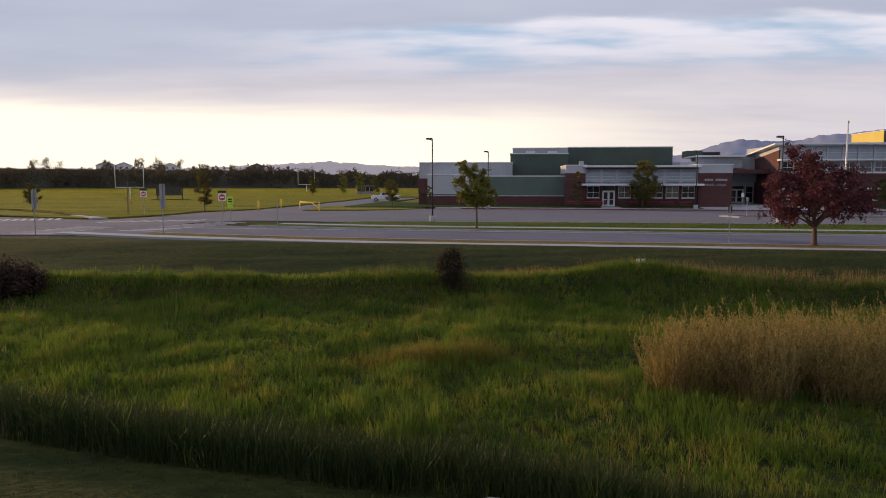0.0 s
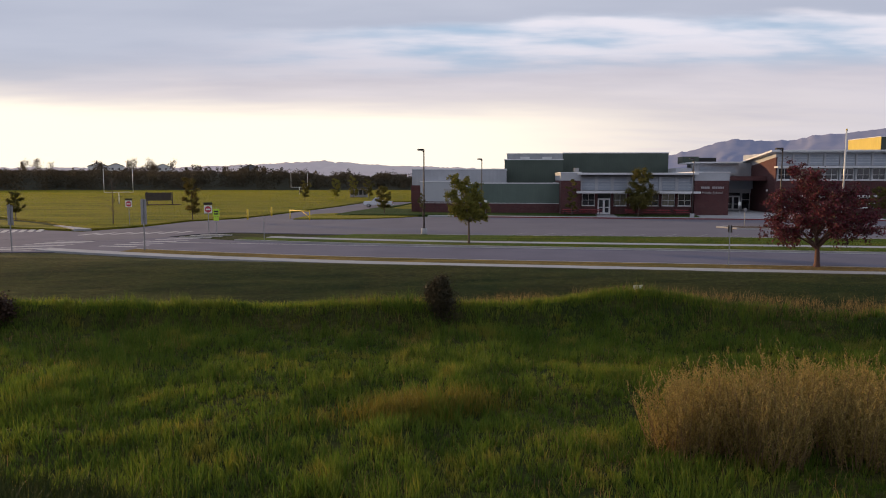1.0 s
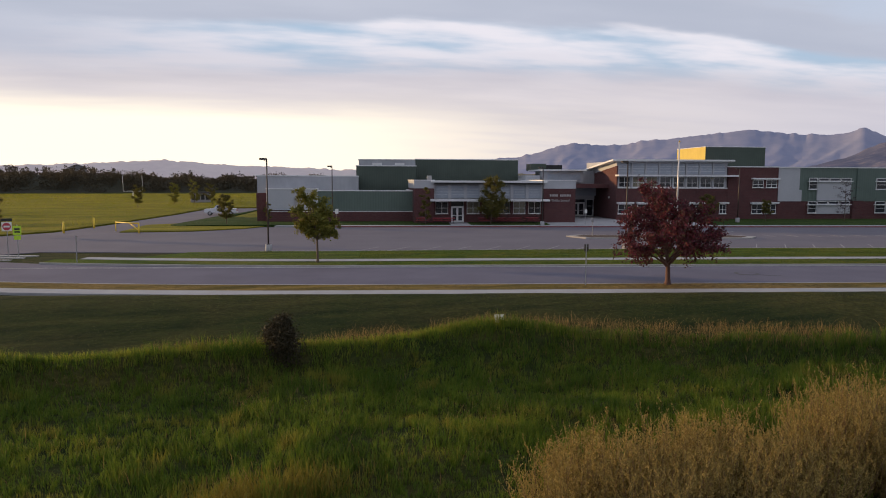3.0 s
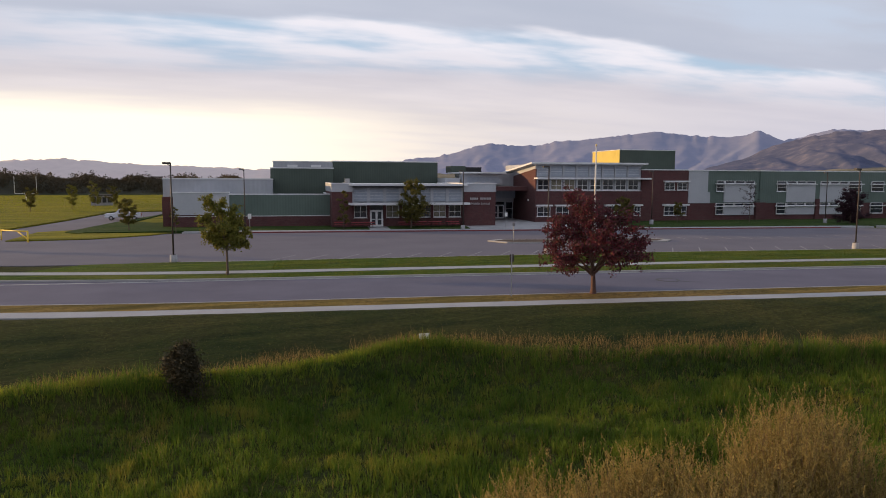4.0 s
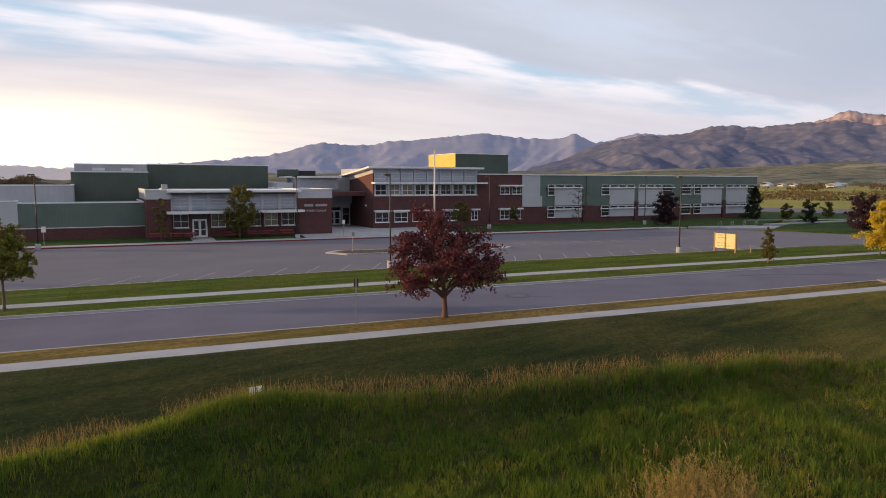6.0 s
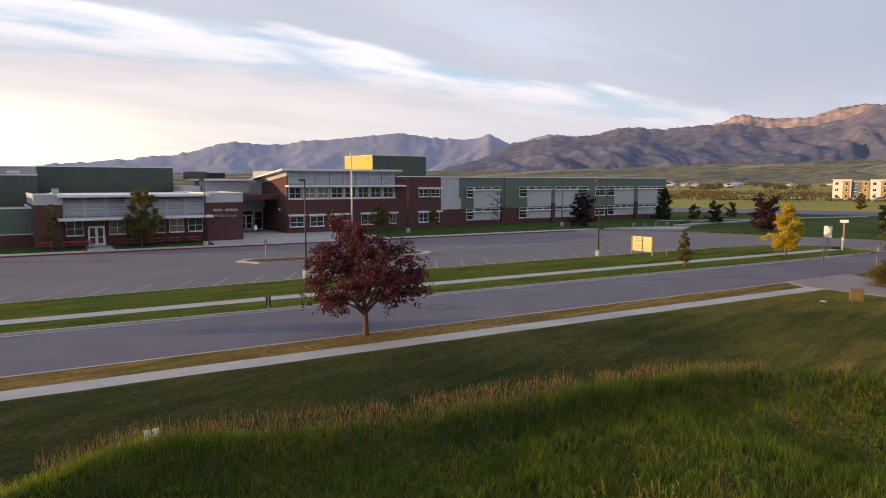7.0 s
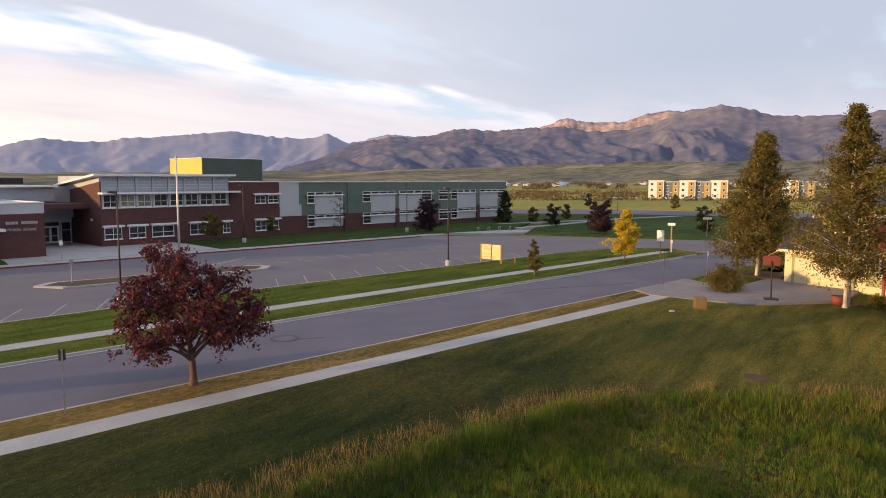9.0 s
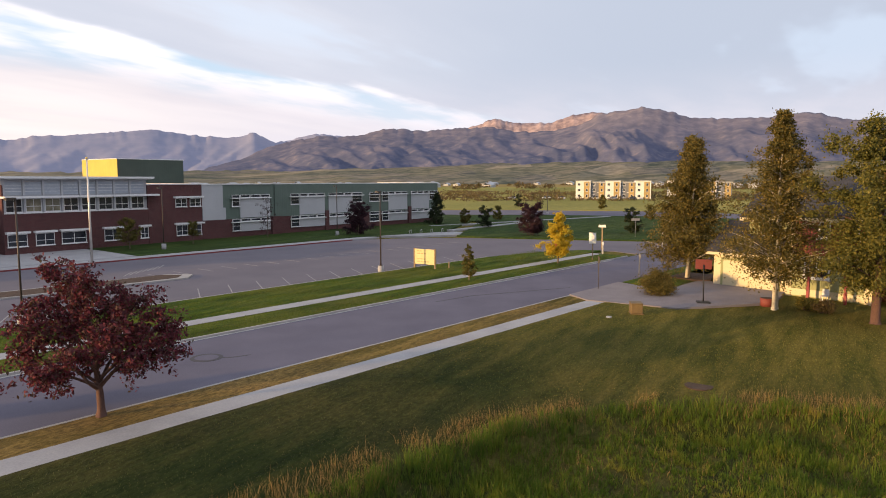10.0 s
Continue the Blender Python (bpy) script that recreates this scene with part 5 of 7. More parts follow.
tree("tall_birch", 75.9, 32.0, 0.25, 13.4, 9.6, 2.0, M_LEAFBIRCH, M_BIRCH, "tall leafy birch with pale twin trunks by the drive", 105, 21000, 0.19, 46, "spire", 0.16, 2, 0.6)
tree("tall_birch", 63.4, 23.1, 0.1, 14.6, 8.6, 2.7, M_LEAFBIRCH, M_BIRCH, "tall slender birch with pale twin trunks by the house", 106, 17000, 0.16, 46, "spire", 0.15, 2, 0.62)
tree("tall_cottonwood", 61.2, 17.1, 0.0, 13.6, 8.2, 2.9, M_LEAFCOTTON, M_REDBARK, "tall olive green cottonwood beside the house", 107, 24000, 0.17, 44, "column", 0.3, 1, 0.4)
tree("plum_tree", 101.0, 91.3, 0.24, 5.6, 4.7, 0.6, M_LEAFPLUM, M_BARK, "dark purple plum tree before the school", 108, 6500, 0.20, 16, "round", 0.09, group="plum trees")
tree("plum_tree", 115.9, 65.5, 0.14, 5.6, 5.2, 0.6, M_LEAFPLUM, M_BARK, "dark purple plum tree on the lawn", 109, 6500, 0.20, 16, "round", 0.09, group="plum trees")
tree("evergreen_tree", 132.0, 94.6, 0.24, 6.6, 4.6, 0.4, M_LEAFDARK, M_BARK, "dark rounded evergreen at the building corner", 110, 6500, 0.22, 18, "cone", 0.1)
tree("bare_tree", 89.0, 100.5, 0.24, 6.8, 3.6, 1.2, M_LEAFPLUM, M_BARK, "almost bare purple-brown young tree", 111, 420, 0.14, 18, "vase", 0.06)
tree("small_tree", 65.6, 102.6, 0.24, 4.4, 3.1, 1.3, M_LEAFDULL, M_BARK, "small green tree before the brick wall", 112, 2600, 0.16, 12, "round", 0.06)
tree("small_tree", 75.4, 101.9, 0.24, 3.4, 2.2, 1.3, M_LEAFDULL, M_BARK, "small green tree before the brick wall", 113, 1500, 0.15, 10, "round", 0.05)
tree("linden_tree", 29.4, 101.5, 0.24, 6.9, 4.4, 1.2, M_LEAFDULL, M_BARK, "oval olive green tree before the entrance windows", 114, 6000, 0.18, 22, "column", 0.09)
tree("slim_tree", 19.8, 102.0, 0.24, 5.3, 1.7, 0.9, M_LEAFDULL, M_BARK, "slim tree beside the brick pier", 115, 1800, 0.17, 12, "column", 0.05)
tree("slim_tree", -2.0, 104.0, 0.2, 3.3, 1.3, 1.0, M_LEAFDULL, M_BARK, "slim tree beside the grey wall", 116, 700, 0.15, 10, "column", 0.04)
for i, (tx, ty, th, tw, mt) in enumerate(((-31.9, 92.2, 5.8, 2.7, M_LEAFBIRCH), (-55.5, 93.0, 3.8, 2.0, M_LEAFDULL), (-7.9, 107.3, 4.4, 2.6, M_LEAFDULL),
                                          (-32.2, 170, 5.2, 2.8, M_LEAFDULL), (-27.0, 186, 5.8, 2.8, M_LEAFLOCUST), (-23.5, 196, 6.4, 3.0, M_LEAFLOCUST), (-18.6, 192, 5.6, 3.0, M_LEAFDULL))):
    tree("field_tree", tx, ty, 0.14, th, tw, 1.1, mt, M_BARK, "young tree at the edge of the playing field", 130 + i, 2600, 0.17, 13, "column", 0.06, group="trees by the playing field")
tree("bare_tree", -38.7, 84.5, 0.14, 6.4, 3.2, 1.4, M_LEAFPLUM, M_BARK, "bare thin young tree by the field", 140, 60, 0.12, 18, "vase", 0.06)
for i, (tx, ty, th, tw) in enumerate(((135.3, 89.6, 3.4, 2.2), (129.8, 82.0, 4.2, 3.4), (151.8, 90, 3.6, 2.4), (228.5, 120.3, 4.6, 3.0), (220.3, 87.5, 4.6, 3.2), (130, 52.5, 4.4, 3.6), (172, 60, 3.6, 2.6))):
    tree("lawn_tree", tx, ty, 0.14, th, tw, 0.5, M_LEAFDARK if i % 2 else M_LEAFDULL, M_BARK, "small rounded tree on the far lawn", 150 + i, 2200, 0.24, 13, "vase" if i == 1 else "round", 0.07, group="trees on the far lawn")


def woods():
    """The wooded bluff behind the field and far hedges: one mass of foliage clumps."""
    rng = np.random.default_rng(77)
    chunks = []

    def clump(x, y, z0, h, w, count, size):
        fs = np.linspace(0.1, 0.88, 6)
        cs = [(x + rng.normal(0, w * 0.2), y + rng.normal(0, w * 0.2), z0 + h * f) for f in fs]
        rs = [(w * 0.5 * (1.15 - 0.7 * f), w * 0.5 * (1.15 - 0.7 * f), h * 0.14) for f in fs]
        chunks.append(leaf_quads(rng, cs, rs, count, size, aspect=1.3))
    # the dense belt on the slope
    for i in range(1250):
        deg = rng.uniform(-3, 78)
        r = 374 + 46 * rng.random()
        x, y = -math.sin(radians(deg)) * r, math.cos(radians(deg)) * r
        z0 = bluff_height(x, y) - 0.6
        top_z = canopy_top(deg) + rng.normal(0, 0.3) - 0.5 - 3.0 * (1 - smooth01((r - 372) / 12)) + (rng.uniform(0, 2.4) if deg < 19 and rng.random() < 0.3 else 0)
        clump(x, y, z0, max(1.6, top_z - z0), rng.uniform(3.4, 5.4), 150, 0.46)
    # taller trees round the houses on top
    for i in range(46):
        deg = rng.uniform(20.2, 31.0)
        if 26.0 < deg < 29.0 or 20.9 < deg < 21.9 or 24.2 < deg < 25.2:
            continue
        r = rng.uniform(425, 470)
        x, y = -math.sin(radians(deg)) * r, math.cos(radians(deg)) * r
        h = rng.uniform(5.0, 9.6) if deg > 25 or deg < 24 else rng.uniform(3, 5)
        clump(x, y, bluff_height(x, y) - 0.5, h, rng.uniform(3.2, 5.2), 260, 0.42)
    for i in range(26):
        deg = rng.uniform(12.5, 20.0)
        x, y = -math.sin(radians(deg)) * 430, math.cos(radians(deg)) * 430
        clump(x, y, bluff_height(x, y) - 0.5, rng.uniform(3.5, 6.0), rng.uniform(1.8, 3.2), 110, 0.5)
    tagged(quads_mesh("far_woods", np.concatenate(chunks), M_LEAFWOODS), "dark band of mixed woods on the bluff", "woods", kind="stuff")
    chunks = []
    for i in range(260):
        az = radians(rng.uniform(-92, -44))
        r = rng.uniform(330, 560) if i % 3 else rng.uniform(700, 1300)
        x, y = -math.sin(az) * r, math.cos(az) * r
        h = rng.uniform(1.2, 4.0) * (1 if r < 600 else 2.0)
        cs = [(x + rng.normal(0, 9), y + rng.normal(0, 9), h * rng.uniform(0.1, 0.4)) for _ in range(6)]
        chunks.append(leaf_quads(rng, cs, [(3.5, 3.5, h * 0.35)] * 6, 110, 0.8 if r < 600 else 1.7, aspect=1.3))
    tagged(quads_mesh("far_brush", np.concatenate(chunks), M_BRUSH), "tan brush and hedges across the far fields", "brush", kind="stuff")


def canopy_top(deg):
    """How high the belt of woods stands, by direction."""
    return 8.2 + 1.2 * math.sin(deg * 1.9) * (1 - smooth01((deg - 8) / 4)) + 2.0 * smooth01((deg - 7) / 8)


def bluff_height(x, y):
    deg = math.degrees(math.atan2(-x, y))
    r = math.hypot(x, y)
    return (canopy_top(deg) - 1.6) * smooth01((r - 372) / 46)


def build_bluff():
    verts, faces = [], []
    cols, rows = 90, 40
    for j in range(rows):
        r = 366 + 8 * j if j < 10 else 438 + 30 * (j - 9)
        for i in range(cols):
            a = radians(-10 + 100 * i / (cols - 1))
            x, y = -math.sin(a) * r, math.cos(a) * r
            z = bluff_height(x, y) if j else -1
            verts.append((x, y, z + 0.6 * noise.noise(Vector((x * 0.02, y * 0.02, 2))) * (j > 0)))
    for j in range(rows - 1):
        for i in range(cols - 1):
            faces.append((j * cols + i + 1, j * cols + i, (j + 1) * cols + i, (j + 1) * cols + i + 1))
    structure(raw("bluff", verts, faces, M_BLUFF, smooth=True), "low brushy bluff behind the playing field", "hill")


build_bluff()
woods()


# ---- school ----
SCHOOL = pose(82, 106.3, 0.0, 0, 0, -6.0)      # x runs east along the front, y runs north into the building
school = empty("school_building", SCHOOL, "two-storey brick and green metal school at dusk", "school")
Z0 = 0.15


def block(name, x0, x1, y0, y1, z0, z1, mat, parent=school, label=""):
    return part(name, boxes((x0, x1, y0, y1, z0, z1)), mat, parent, label)


def coping(x0, x1, y0, y1, z, mat=None, t=0.16, out=0.08):
    """A metal cap round the top of a wall."""
    return part("coping", boxes((x0 - out, x1 + out, y0 - out, y0 + 0.3, z, z + t), (x0 - out, x0 + 0.3, y0 + 0.3, y1, z, z + t), (x1 - 0.3, x1 + out, y0 + 0.3, y1, z, z + t)), mat or M_WHITE, school)


def window(x0, x1, z0, z1, y, cols=1, split=0.0, glass=None, parent=school, frame_w=0.07):
    """A framed window on a wall at y that faces the street: frame, panes and sill."""
    w = empty_part("window", (x0, y, z0), parent)
    wx, h = x1 - x0, z1 - z0
    spec = [(0, wx, -0.06, 0.04, 0, frame_w), (0, wx, -0.06, 0.04, h - frame_w, h), (0, frame_w, -0.06, 0.04, frame_w, h - frame_w), (wx - frame_w, wx, -0.06, 0.04, frame_w, h - frame_w)]
    cw = (wx - 2 * frame_w) / cols
    for i in range(1, cols):
        spec.append((frame_w + cw * i - 0.03, frame_w + cw * i + 0.03, -0.06, 0.04, frame_w, h - frame_w))
    if split:
        spec.append((frame_w, wx - frame_w, -0.058, 0.038, h * split - 0.03, h * split + 0.03))
    part("frame", boxes(*spec), M_WHITE, w)
    rows = [(frame_w, h * split), (h * split, h - frame_w)] if split else [(frame_w, h - frame_w)]
    for i in range(cols):
        for k, (a, b) in enumerate(rows):
            part("pane", boxes((frame_w + cw * i, frame_w + cw * (i + 1), -0.02, 0.01, a, b)), glass or M_GLASS, w)
    part("sill", boxes((-0.08, wx + 0.08, -0.16, 0.02, -0.1, 0.0)), M_WHITE, w)
    return w


def empty_part(name, at, parent):
    """A part that is a thin backing with pieces of its own."""
    bm = boxes((0.02, 0.06, 0.0, 0.02, 0.02, 0.06))
    ob = part(name, bm, M_BLACK, parent)
    ob.location = at
    return ob


def double_door(x0, x1, z0, z1, y, parent=school):
    d = empty_part("door", (x0, y, z0), parent)
    w, h = x1 - x0, z1 - z0
    part("frame", boxes((-0.08, 0, -0.08, 0.05, 0, h + 0.08), (w, w + 0.08, -0.08, 0.05, 0, h + 0.08), (0, w, -0.08, 0.05, h, h + 0.08), (w / 2 - 0.03, w / 2 + 0.03, -0.07, 0.04, 0, h)), M_WHITE, d)
    for a, b in ((0.0, w / 2 - 0.03), (w / 2 + 0.03, w)):
        leaf = part("leaf", boxes((a, a + 0.13, -0.04, 0.02, 0, h), (b - 0.13, b, -0.04, 0.02, 0, h), (a + 0.13, b - 0.13, -0.04, 0.02, 0, 0.25), (a + 0.13, b - 0.13, -0.04, 0.02, h - 0.16, h), (a + 0.13, b - 0.13, -0.04, 0.02, 0.98, 1.08)), M_WHITE, d)
        part("pane", boxes((a + 0.13, b - 0.13, -0.015, 0.0, 0.25, h - 0.16)), M_GLASS, leaf)
    for a in (w / 2 - 0.16, w / 2 + 0.12):
        part("handle", boxes((a, a + 0.04, -0.1, -0.05, 0.9, 1.3)), M_STEEL, d)
    return d


# west service block and the low green wing
block("wall", -86.2, -71, -1.5, 14, 1.95, 7.0, M_GREYPANEL, label="grey metal clad wall")
block("base_wall", -86.3, -71, -1.6, 14.1, Z0, 1.95, M_BRICK, label="dark red brick plinth")
coping(-86.2, -71, -1.5, 14, 7.0)
block("brick_panel", -86.35, -84.7, -1.72, 3, 1.95, 4.5, M_BRICK)
block("wall", -84.6, -77.02, -3.5, -1.5, 1.95, 5.05, M_WHITEPANEL, label="pale grey panel wall")
coping(-84.6, -77.1, -3.5, -1.5, 5.05)
block("wall", -77, -62.7, -3.5, 4, 1.7, 4.8, M_GREEN, label="green ribbed metal wall")
block("roof", -84.5, -62.7, -3.3, 9.8, 4.6, 4.7, M_ROOF)
coping(-77, -62.7, -3.5, 9, 4.8)
block("base_wall", -84.7, -62.7, -3.6, 4.1, Z0, 1.7, M_BRICK, label="dark red brick plinth")
block("band", -84.7, -62.7, -3.62, -3.4, 1.70, 1.78, M_WHITE)
lou = empty_part("louvre", (-80.6, -3.5, 2.7), school)
for i in range(9):
    part("slat", boxes((0, 1.6, -0.07, 0.0, 0.14 * i, 0.14 * i + 0.07)), M_STEEL, lou)
# halls
block("hall_wall", -71.4, -61.2, 10, 24, 4.0, 8.85, M_DKGREEN, label="dark green ribbed metal hall")
coping(-71.4, -61.2, 10, 24, 8.85)
block("hall_wall", -60.9, -42.2, 15, 44, 4.0, 10.15, M_DKGREEN, label="dark green ribbed metal hall")
coping(-60.9, -42.2, 15, 44, 10.15)
block("hall_wall", -71.0, -60.9, 15.2, 44, 4.0, 10.05, M_GREYPANEL, label="grey metal hall wall with skylights")
coping(-71.0, -61.0, 15.2, 44, 10.05)
for a in (-68.6, -64.6):
    block("skylight", a, a + 1.7, 14.95, 15.15, 9.15, 9.55, M_WHITE, label="pale skylight strip")
block("vent_hood", -60.6, -59.9, -4.6, -3.9, 6.4, 7.2, M_STEEL)

# entrance block, its wall set back between two brick piers
YE = -7.0
block("pier_wall", -62.75, -59.8, YE, 6, Z0, 5.3, M_BRICK, label="dark red brick pier")
block("pier_cap", -62.78, -59.77, YE - 0.03, 6, 5.3, 6.45, M_WHITEPANEL)
block("sign_wall", -43.1, -38.2, YE, 11.2, Z0, 5.3, M_BRICK, label="dark red brick wall with raised letters")
block("sign_cap", -43.13, -38.17, YE - 0.03, 11.2, 5.3, 6.5, M_WHITEPANEL)
coping(-43.13, -38.17, YE - 0.03, 11, 6.5, t=0.12)
coping(-62.78, -59.77, YE - 0.03, 6, 6.45, t=0.12)
block("wall", -59.8, -43.1, YE + 0.55, 6, Z0, 1.5, M_BRICK)
block("wall", -59.8, -43.1, YE + 0.8, 6, 1.5, 6.2, M_GREYPANEL)
block("roof_slab", -60.3, -42.9, YE - 1.1, 8, 6.18, 6.46, M_WHITE)
block("roof", -60, -43.3, YE, 12, 5.9, 6.1, M_ROOF)
block("sunshade", -60.4, -42.6, YE - 1.6, YE + 0.5, 3.42, 3.72, M_WHITE, label="white sunshade canopy")
for i in range(8):
    x = -59.75 + i * 2.36
    block("pillar", x - 0.2, x + 0.2, YE + 0.35, YE + 0.82, 1.5, 3.42, M_BRICK)
    block("mullion", x - 0.22, x + 0.22, YE + 0.5, YE + 0.82, 3.72, 6.18, M_WHITEPANEL)
for i in range(7):
    x = -59.75 + i * 2.36
    p = block("clerestory_panel", x + 0.22, x + 2.14, YE + 0.62, YE + 0.78, 3.9, 5.6, M_KALWALL)
    for k in range(1, 4):
        part("glazing_bar", boxes((x + 0.22, x + 2.14, YE + 0.585, YE + 0.62, 3.9 + 0.43 * k, 3.94 + 0.43 * k)), M_WHITE, p)
    if i == 1:
        double_door(x + 0.3, x + 2.0, Z0 + 0.1, 2.55, YE + 0.5)
        block("transom", x + 0.22, x + 2.08, YE + 0.55, YE + 0.75, 2.65, 3.4, M_GLASS)
        block("doorway_wall", x + 0.2, x + 2.14, YE + 0.53, YE + 0.56, Z0, 1.5, M_WHITE)
    else:
        window(x + 0.24, x + 2.12, 1.55, 3.35, YE + 0.6, 2, 0.45, M_GLASSWARM if i in (2, 5) else M_GLASS)
# letters on the sign wall
txt = bpy.data.curves.new("letters", "FONT")
txt.body, txt.size, txt.extrude, txt.align_x = "Middle School", 0.52, 0.03, "CENTER"
letters = new("letters", txt)
txt.materials.append(M_LETTER)
letters.parent = school
letters.matrix_basis = pose(-40.6, YE - 0.06, 3.35, 90, 0, 0)
letters["label"] = "raised white letters on the brick"
for a, b in ((-42.2, -40.9), (-40.6, -38.95)):
    x = a
    while x < b - 0.05:
        w = 0.16 if (x - a) % 0.5 > 0.1 else 0.2
        part("lettering_bar", boxes((x, min(b, x + w), YE - 0.08, YE, 4.12, 4.12 + 0.32)), M_LETTER, school)
        x += w + 0.07
# recessed main door
block("wall", -38.2, -28.6, 11.0, 18, Z0, 8.3, M_GREYPANEL)
block("wall", -39.2, -31.9, 9.0, 11.0, 6.3, 8.2, M_GREYPANEL, label="grey clerestory wall")
block("clerestory_panel", -38.3, -32.4, 8.93, 9.0, 6.6, 7.6, M_KALWALL)
block("roof_slab", -39.6, -31.6, 8.0, 18, 8.2, 8.45, M_WHITE)
part("roof_edge", boxes((-42.2, -39.6, 9.0, 18, 6.3, 7.4)), M_WHITEPANEL, school)
block("canopy", -38.15, -29.2, 3.5, 11.0, 5.3, 6.0, M_BRICK, label="dark red entrance canopy fascia")
block("soffit_panel", -38.0, -29.2, 9.8, 10.98, 3.9, 5.3, M_KALWALL)
block("entrance_wall", -38.2, -29.15, 10.75, 10.99, 3.2, 3.9, M_WHITEPANEL)
for a, b in ((-37.6, -36.4), (-36.2, -35.0), (-34.8, -33.5), (-30.6, -29.3)):
    window(a, b, Z0 + 0.1, 3.2, 10.9, 1, 0.6)
double_door(-33.1, -31.0, Z0 + 0.08, 2.6, 10.85)
block("transom", -33.2, -30.9, 10.88, 10.98, 2.7, 3.2, M_GLASS)
wall_lamp = block("wall_lamp", -29.32, -29.14, 3.0, 3.25, 3.6, 3.9, M_SIGNWHITE, label="small wall lamp by the entrance")

# main brick block
block("wall", -29.14, -10.02, 0, 16, Z0, 5.35, M_BRICK, label="dark red brick wall")
block("pier_wall", -29.16, -28.98, -0.01, 11.0, 5.35, 8.95, M_BRICK)
block("curtain_wall", -28.98, -10.02, 0.25, 16, 5.35, 9.75, M_GREYPANEL)
block("tower_wall", -10.0, -1.05, -0.02, 16, Z0, 8.85, M_BRICK, label="dark red brick corner")
coping(-10.0, -1.05, -0.02, 16, 8.85)
bm = bmesh.new()
vs = [bm.verts.new(c) for c in ((-30.3, -1.2, 9.75), (-9.5, -1.2, 9.75), (-9.5, -1.2, 10.02), (-30.3, -1.2, 10.02), (-30.3, 14, 8.3), (-9.5, 14, 8.3), (-9.5, 14, 8.55), (-30.3, 14, 8.55))]
for q in ((0, 1, 2, 3), (5, 4, 7, 6), (3, 2, 6, 7), (1, 0, 4, 5), (1, 5, 6, 2), (4, 0, 3, 7)):
    bm.faces.new([vs[i] for i in q])
part("roof_slab", bm, M_WHITE, school, "white sloping roof slab")
bm = bmesh.new()
vs = [bm.verts.new(c) for c in ((-29.2, 0, 8.95), (-29.2, 14, 7.5), (-29.2, 14, 8.35), (-29.2, 0, 9.75), (-29.0, 0, 8.95), (-29.0, 14, 7.5), (-29.0, 14, 8.35), (-29.0, 0, 9.75))]
for q in ((0, 3, 2, 1), (4, 5, 6, 7), (0, 4, 7, 3), (3, 7, 6, 2)):
    bm.faces.new([vs[i] for i in q])
part("gable_wall", bm, M_WHITEPANEL, school)
block("sunshade", -29.3, -8.8, -1.3, 0.3, 7.27, 7.52, M_WHITE, label="white sunshade canopy")
for i in range(8):
    x = -28.85 + i * 2.33
    p = block("clerestory_panel", x + 0.12, x + 2.02, 0.1, 0.24, 7.7, 9.3, M_KALWALL)
    for k in range(1, 4):
        part("glazing_bar", boxes((x + 0.12, x + 2.02, 0.06, 0.1, 7.7 + 0.4 * k, 7.74 + 0.4 * k)), M_WHITE, p)
    window(x + 0.12, x + 2.02, 5.5, 7.2, 0.18, 2, 0.42, M_GLASSWARM if i in (1, 2) else M_GLASS)
    block("mullion", x - 0.14, x + 0.1, 0.05, 0.25, 5.42, 9.75, M_WHITEPANEL)
block("sill_band", -28.98, -10.02, -0.08, 0.25, 5.3, 5.42, M_WHITE)


def hooded_window(x0, x1, z0, z1, y, cols, glass=None):
    window(x0, x1, z0, z1, y, cols, 0.42, glass)
    block("window_hood", x0 - 0.25, x1 + 0.25, y - 0.55, y + 0.02, z1 + 0.08, z1 + 0.34, M_WHITE)


for a, b in ((-28.8, -26.5), (-25.5, -23.2), (-22.3, -19.1), (-16.6, -14.2), (-11.3, -10.1)):
    hooded_window(a, b, 1.15, 2.72, -0.02, 2)
for z0, z1 in ((1.15, 2.72), (5.5, 6.75)):
    for a in (-5.6, -3.2):
        window(a, a + 1.9, z0, z1, -0.04, 2, 0.42)
    block("window_hood", -5.9, -1.0, -0.6, 0, z1 + 0.08, z1 + 0.34, M_WHITE)
# rooftop plant room
block("plant_room_wall", -4.8, 7.4, 18.0, 30, 8.9, 13.05, M_DKGREEN, label="dark green rooftop plant room")
block("plant_room_wall", -4.86, -4.8, 17.98, 30, 8.9, 13.05, M_YELLOW, label="ochre rooftop plant room wall")
coping(-4.86, 7.4, 17.98, 30, 13.05, t=0.12)
block("rooftop_unit", -38.5, -35.6, 20, 24, 8.4, 9.7, M_DKGREEN, label="rooftop air unit")
block("rooftop_unit", -35.4, -32.2, 21, 25, 8.6, 9.5, M_BLACK, label="dark rooftop air unit")

# east classroom wing
block("base_wall", -1.0, 59.5, -0.02, 18, Z0, 3.2, M_BRICK, label="dark red brick plinth")
block("wall", 2.8, 13.2, 0.04, 18, 3.2, 8.8, M_GREEN, label="green ribbed metal wall")
block("wall", 13.2, 59.45, -0.12, 18, 3.2, 8.8, M_GREEN, label="green ribbed metal wall")
block("grey_panel", -1.02, 2.8, -0.03, 18, 5.1, 8.8, M_WHITEPANEL)
block("grey_panel", -1.02, 3.2, -0.14, 2, 3.2, 5.1, M_WHITEPANEL)
coping(-1.0, 59.45, -0.1, 18, 8.8)
block("pilaster", 12.4, 14.4, -0.35, 0.1, Z0, 3.3, M_BRICK)


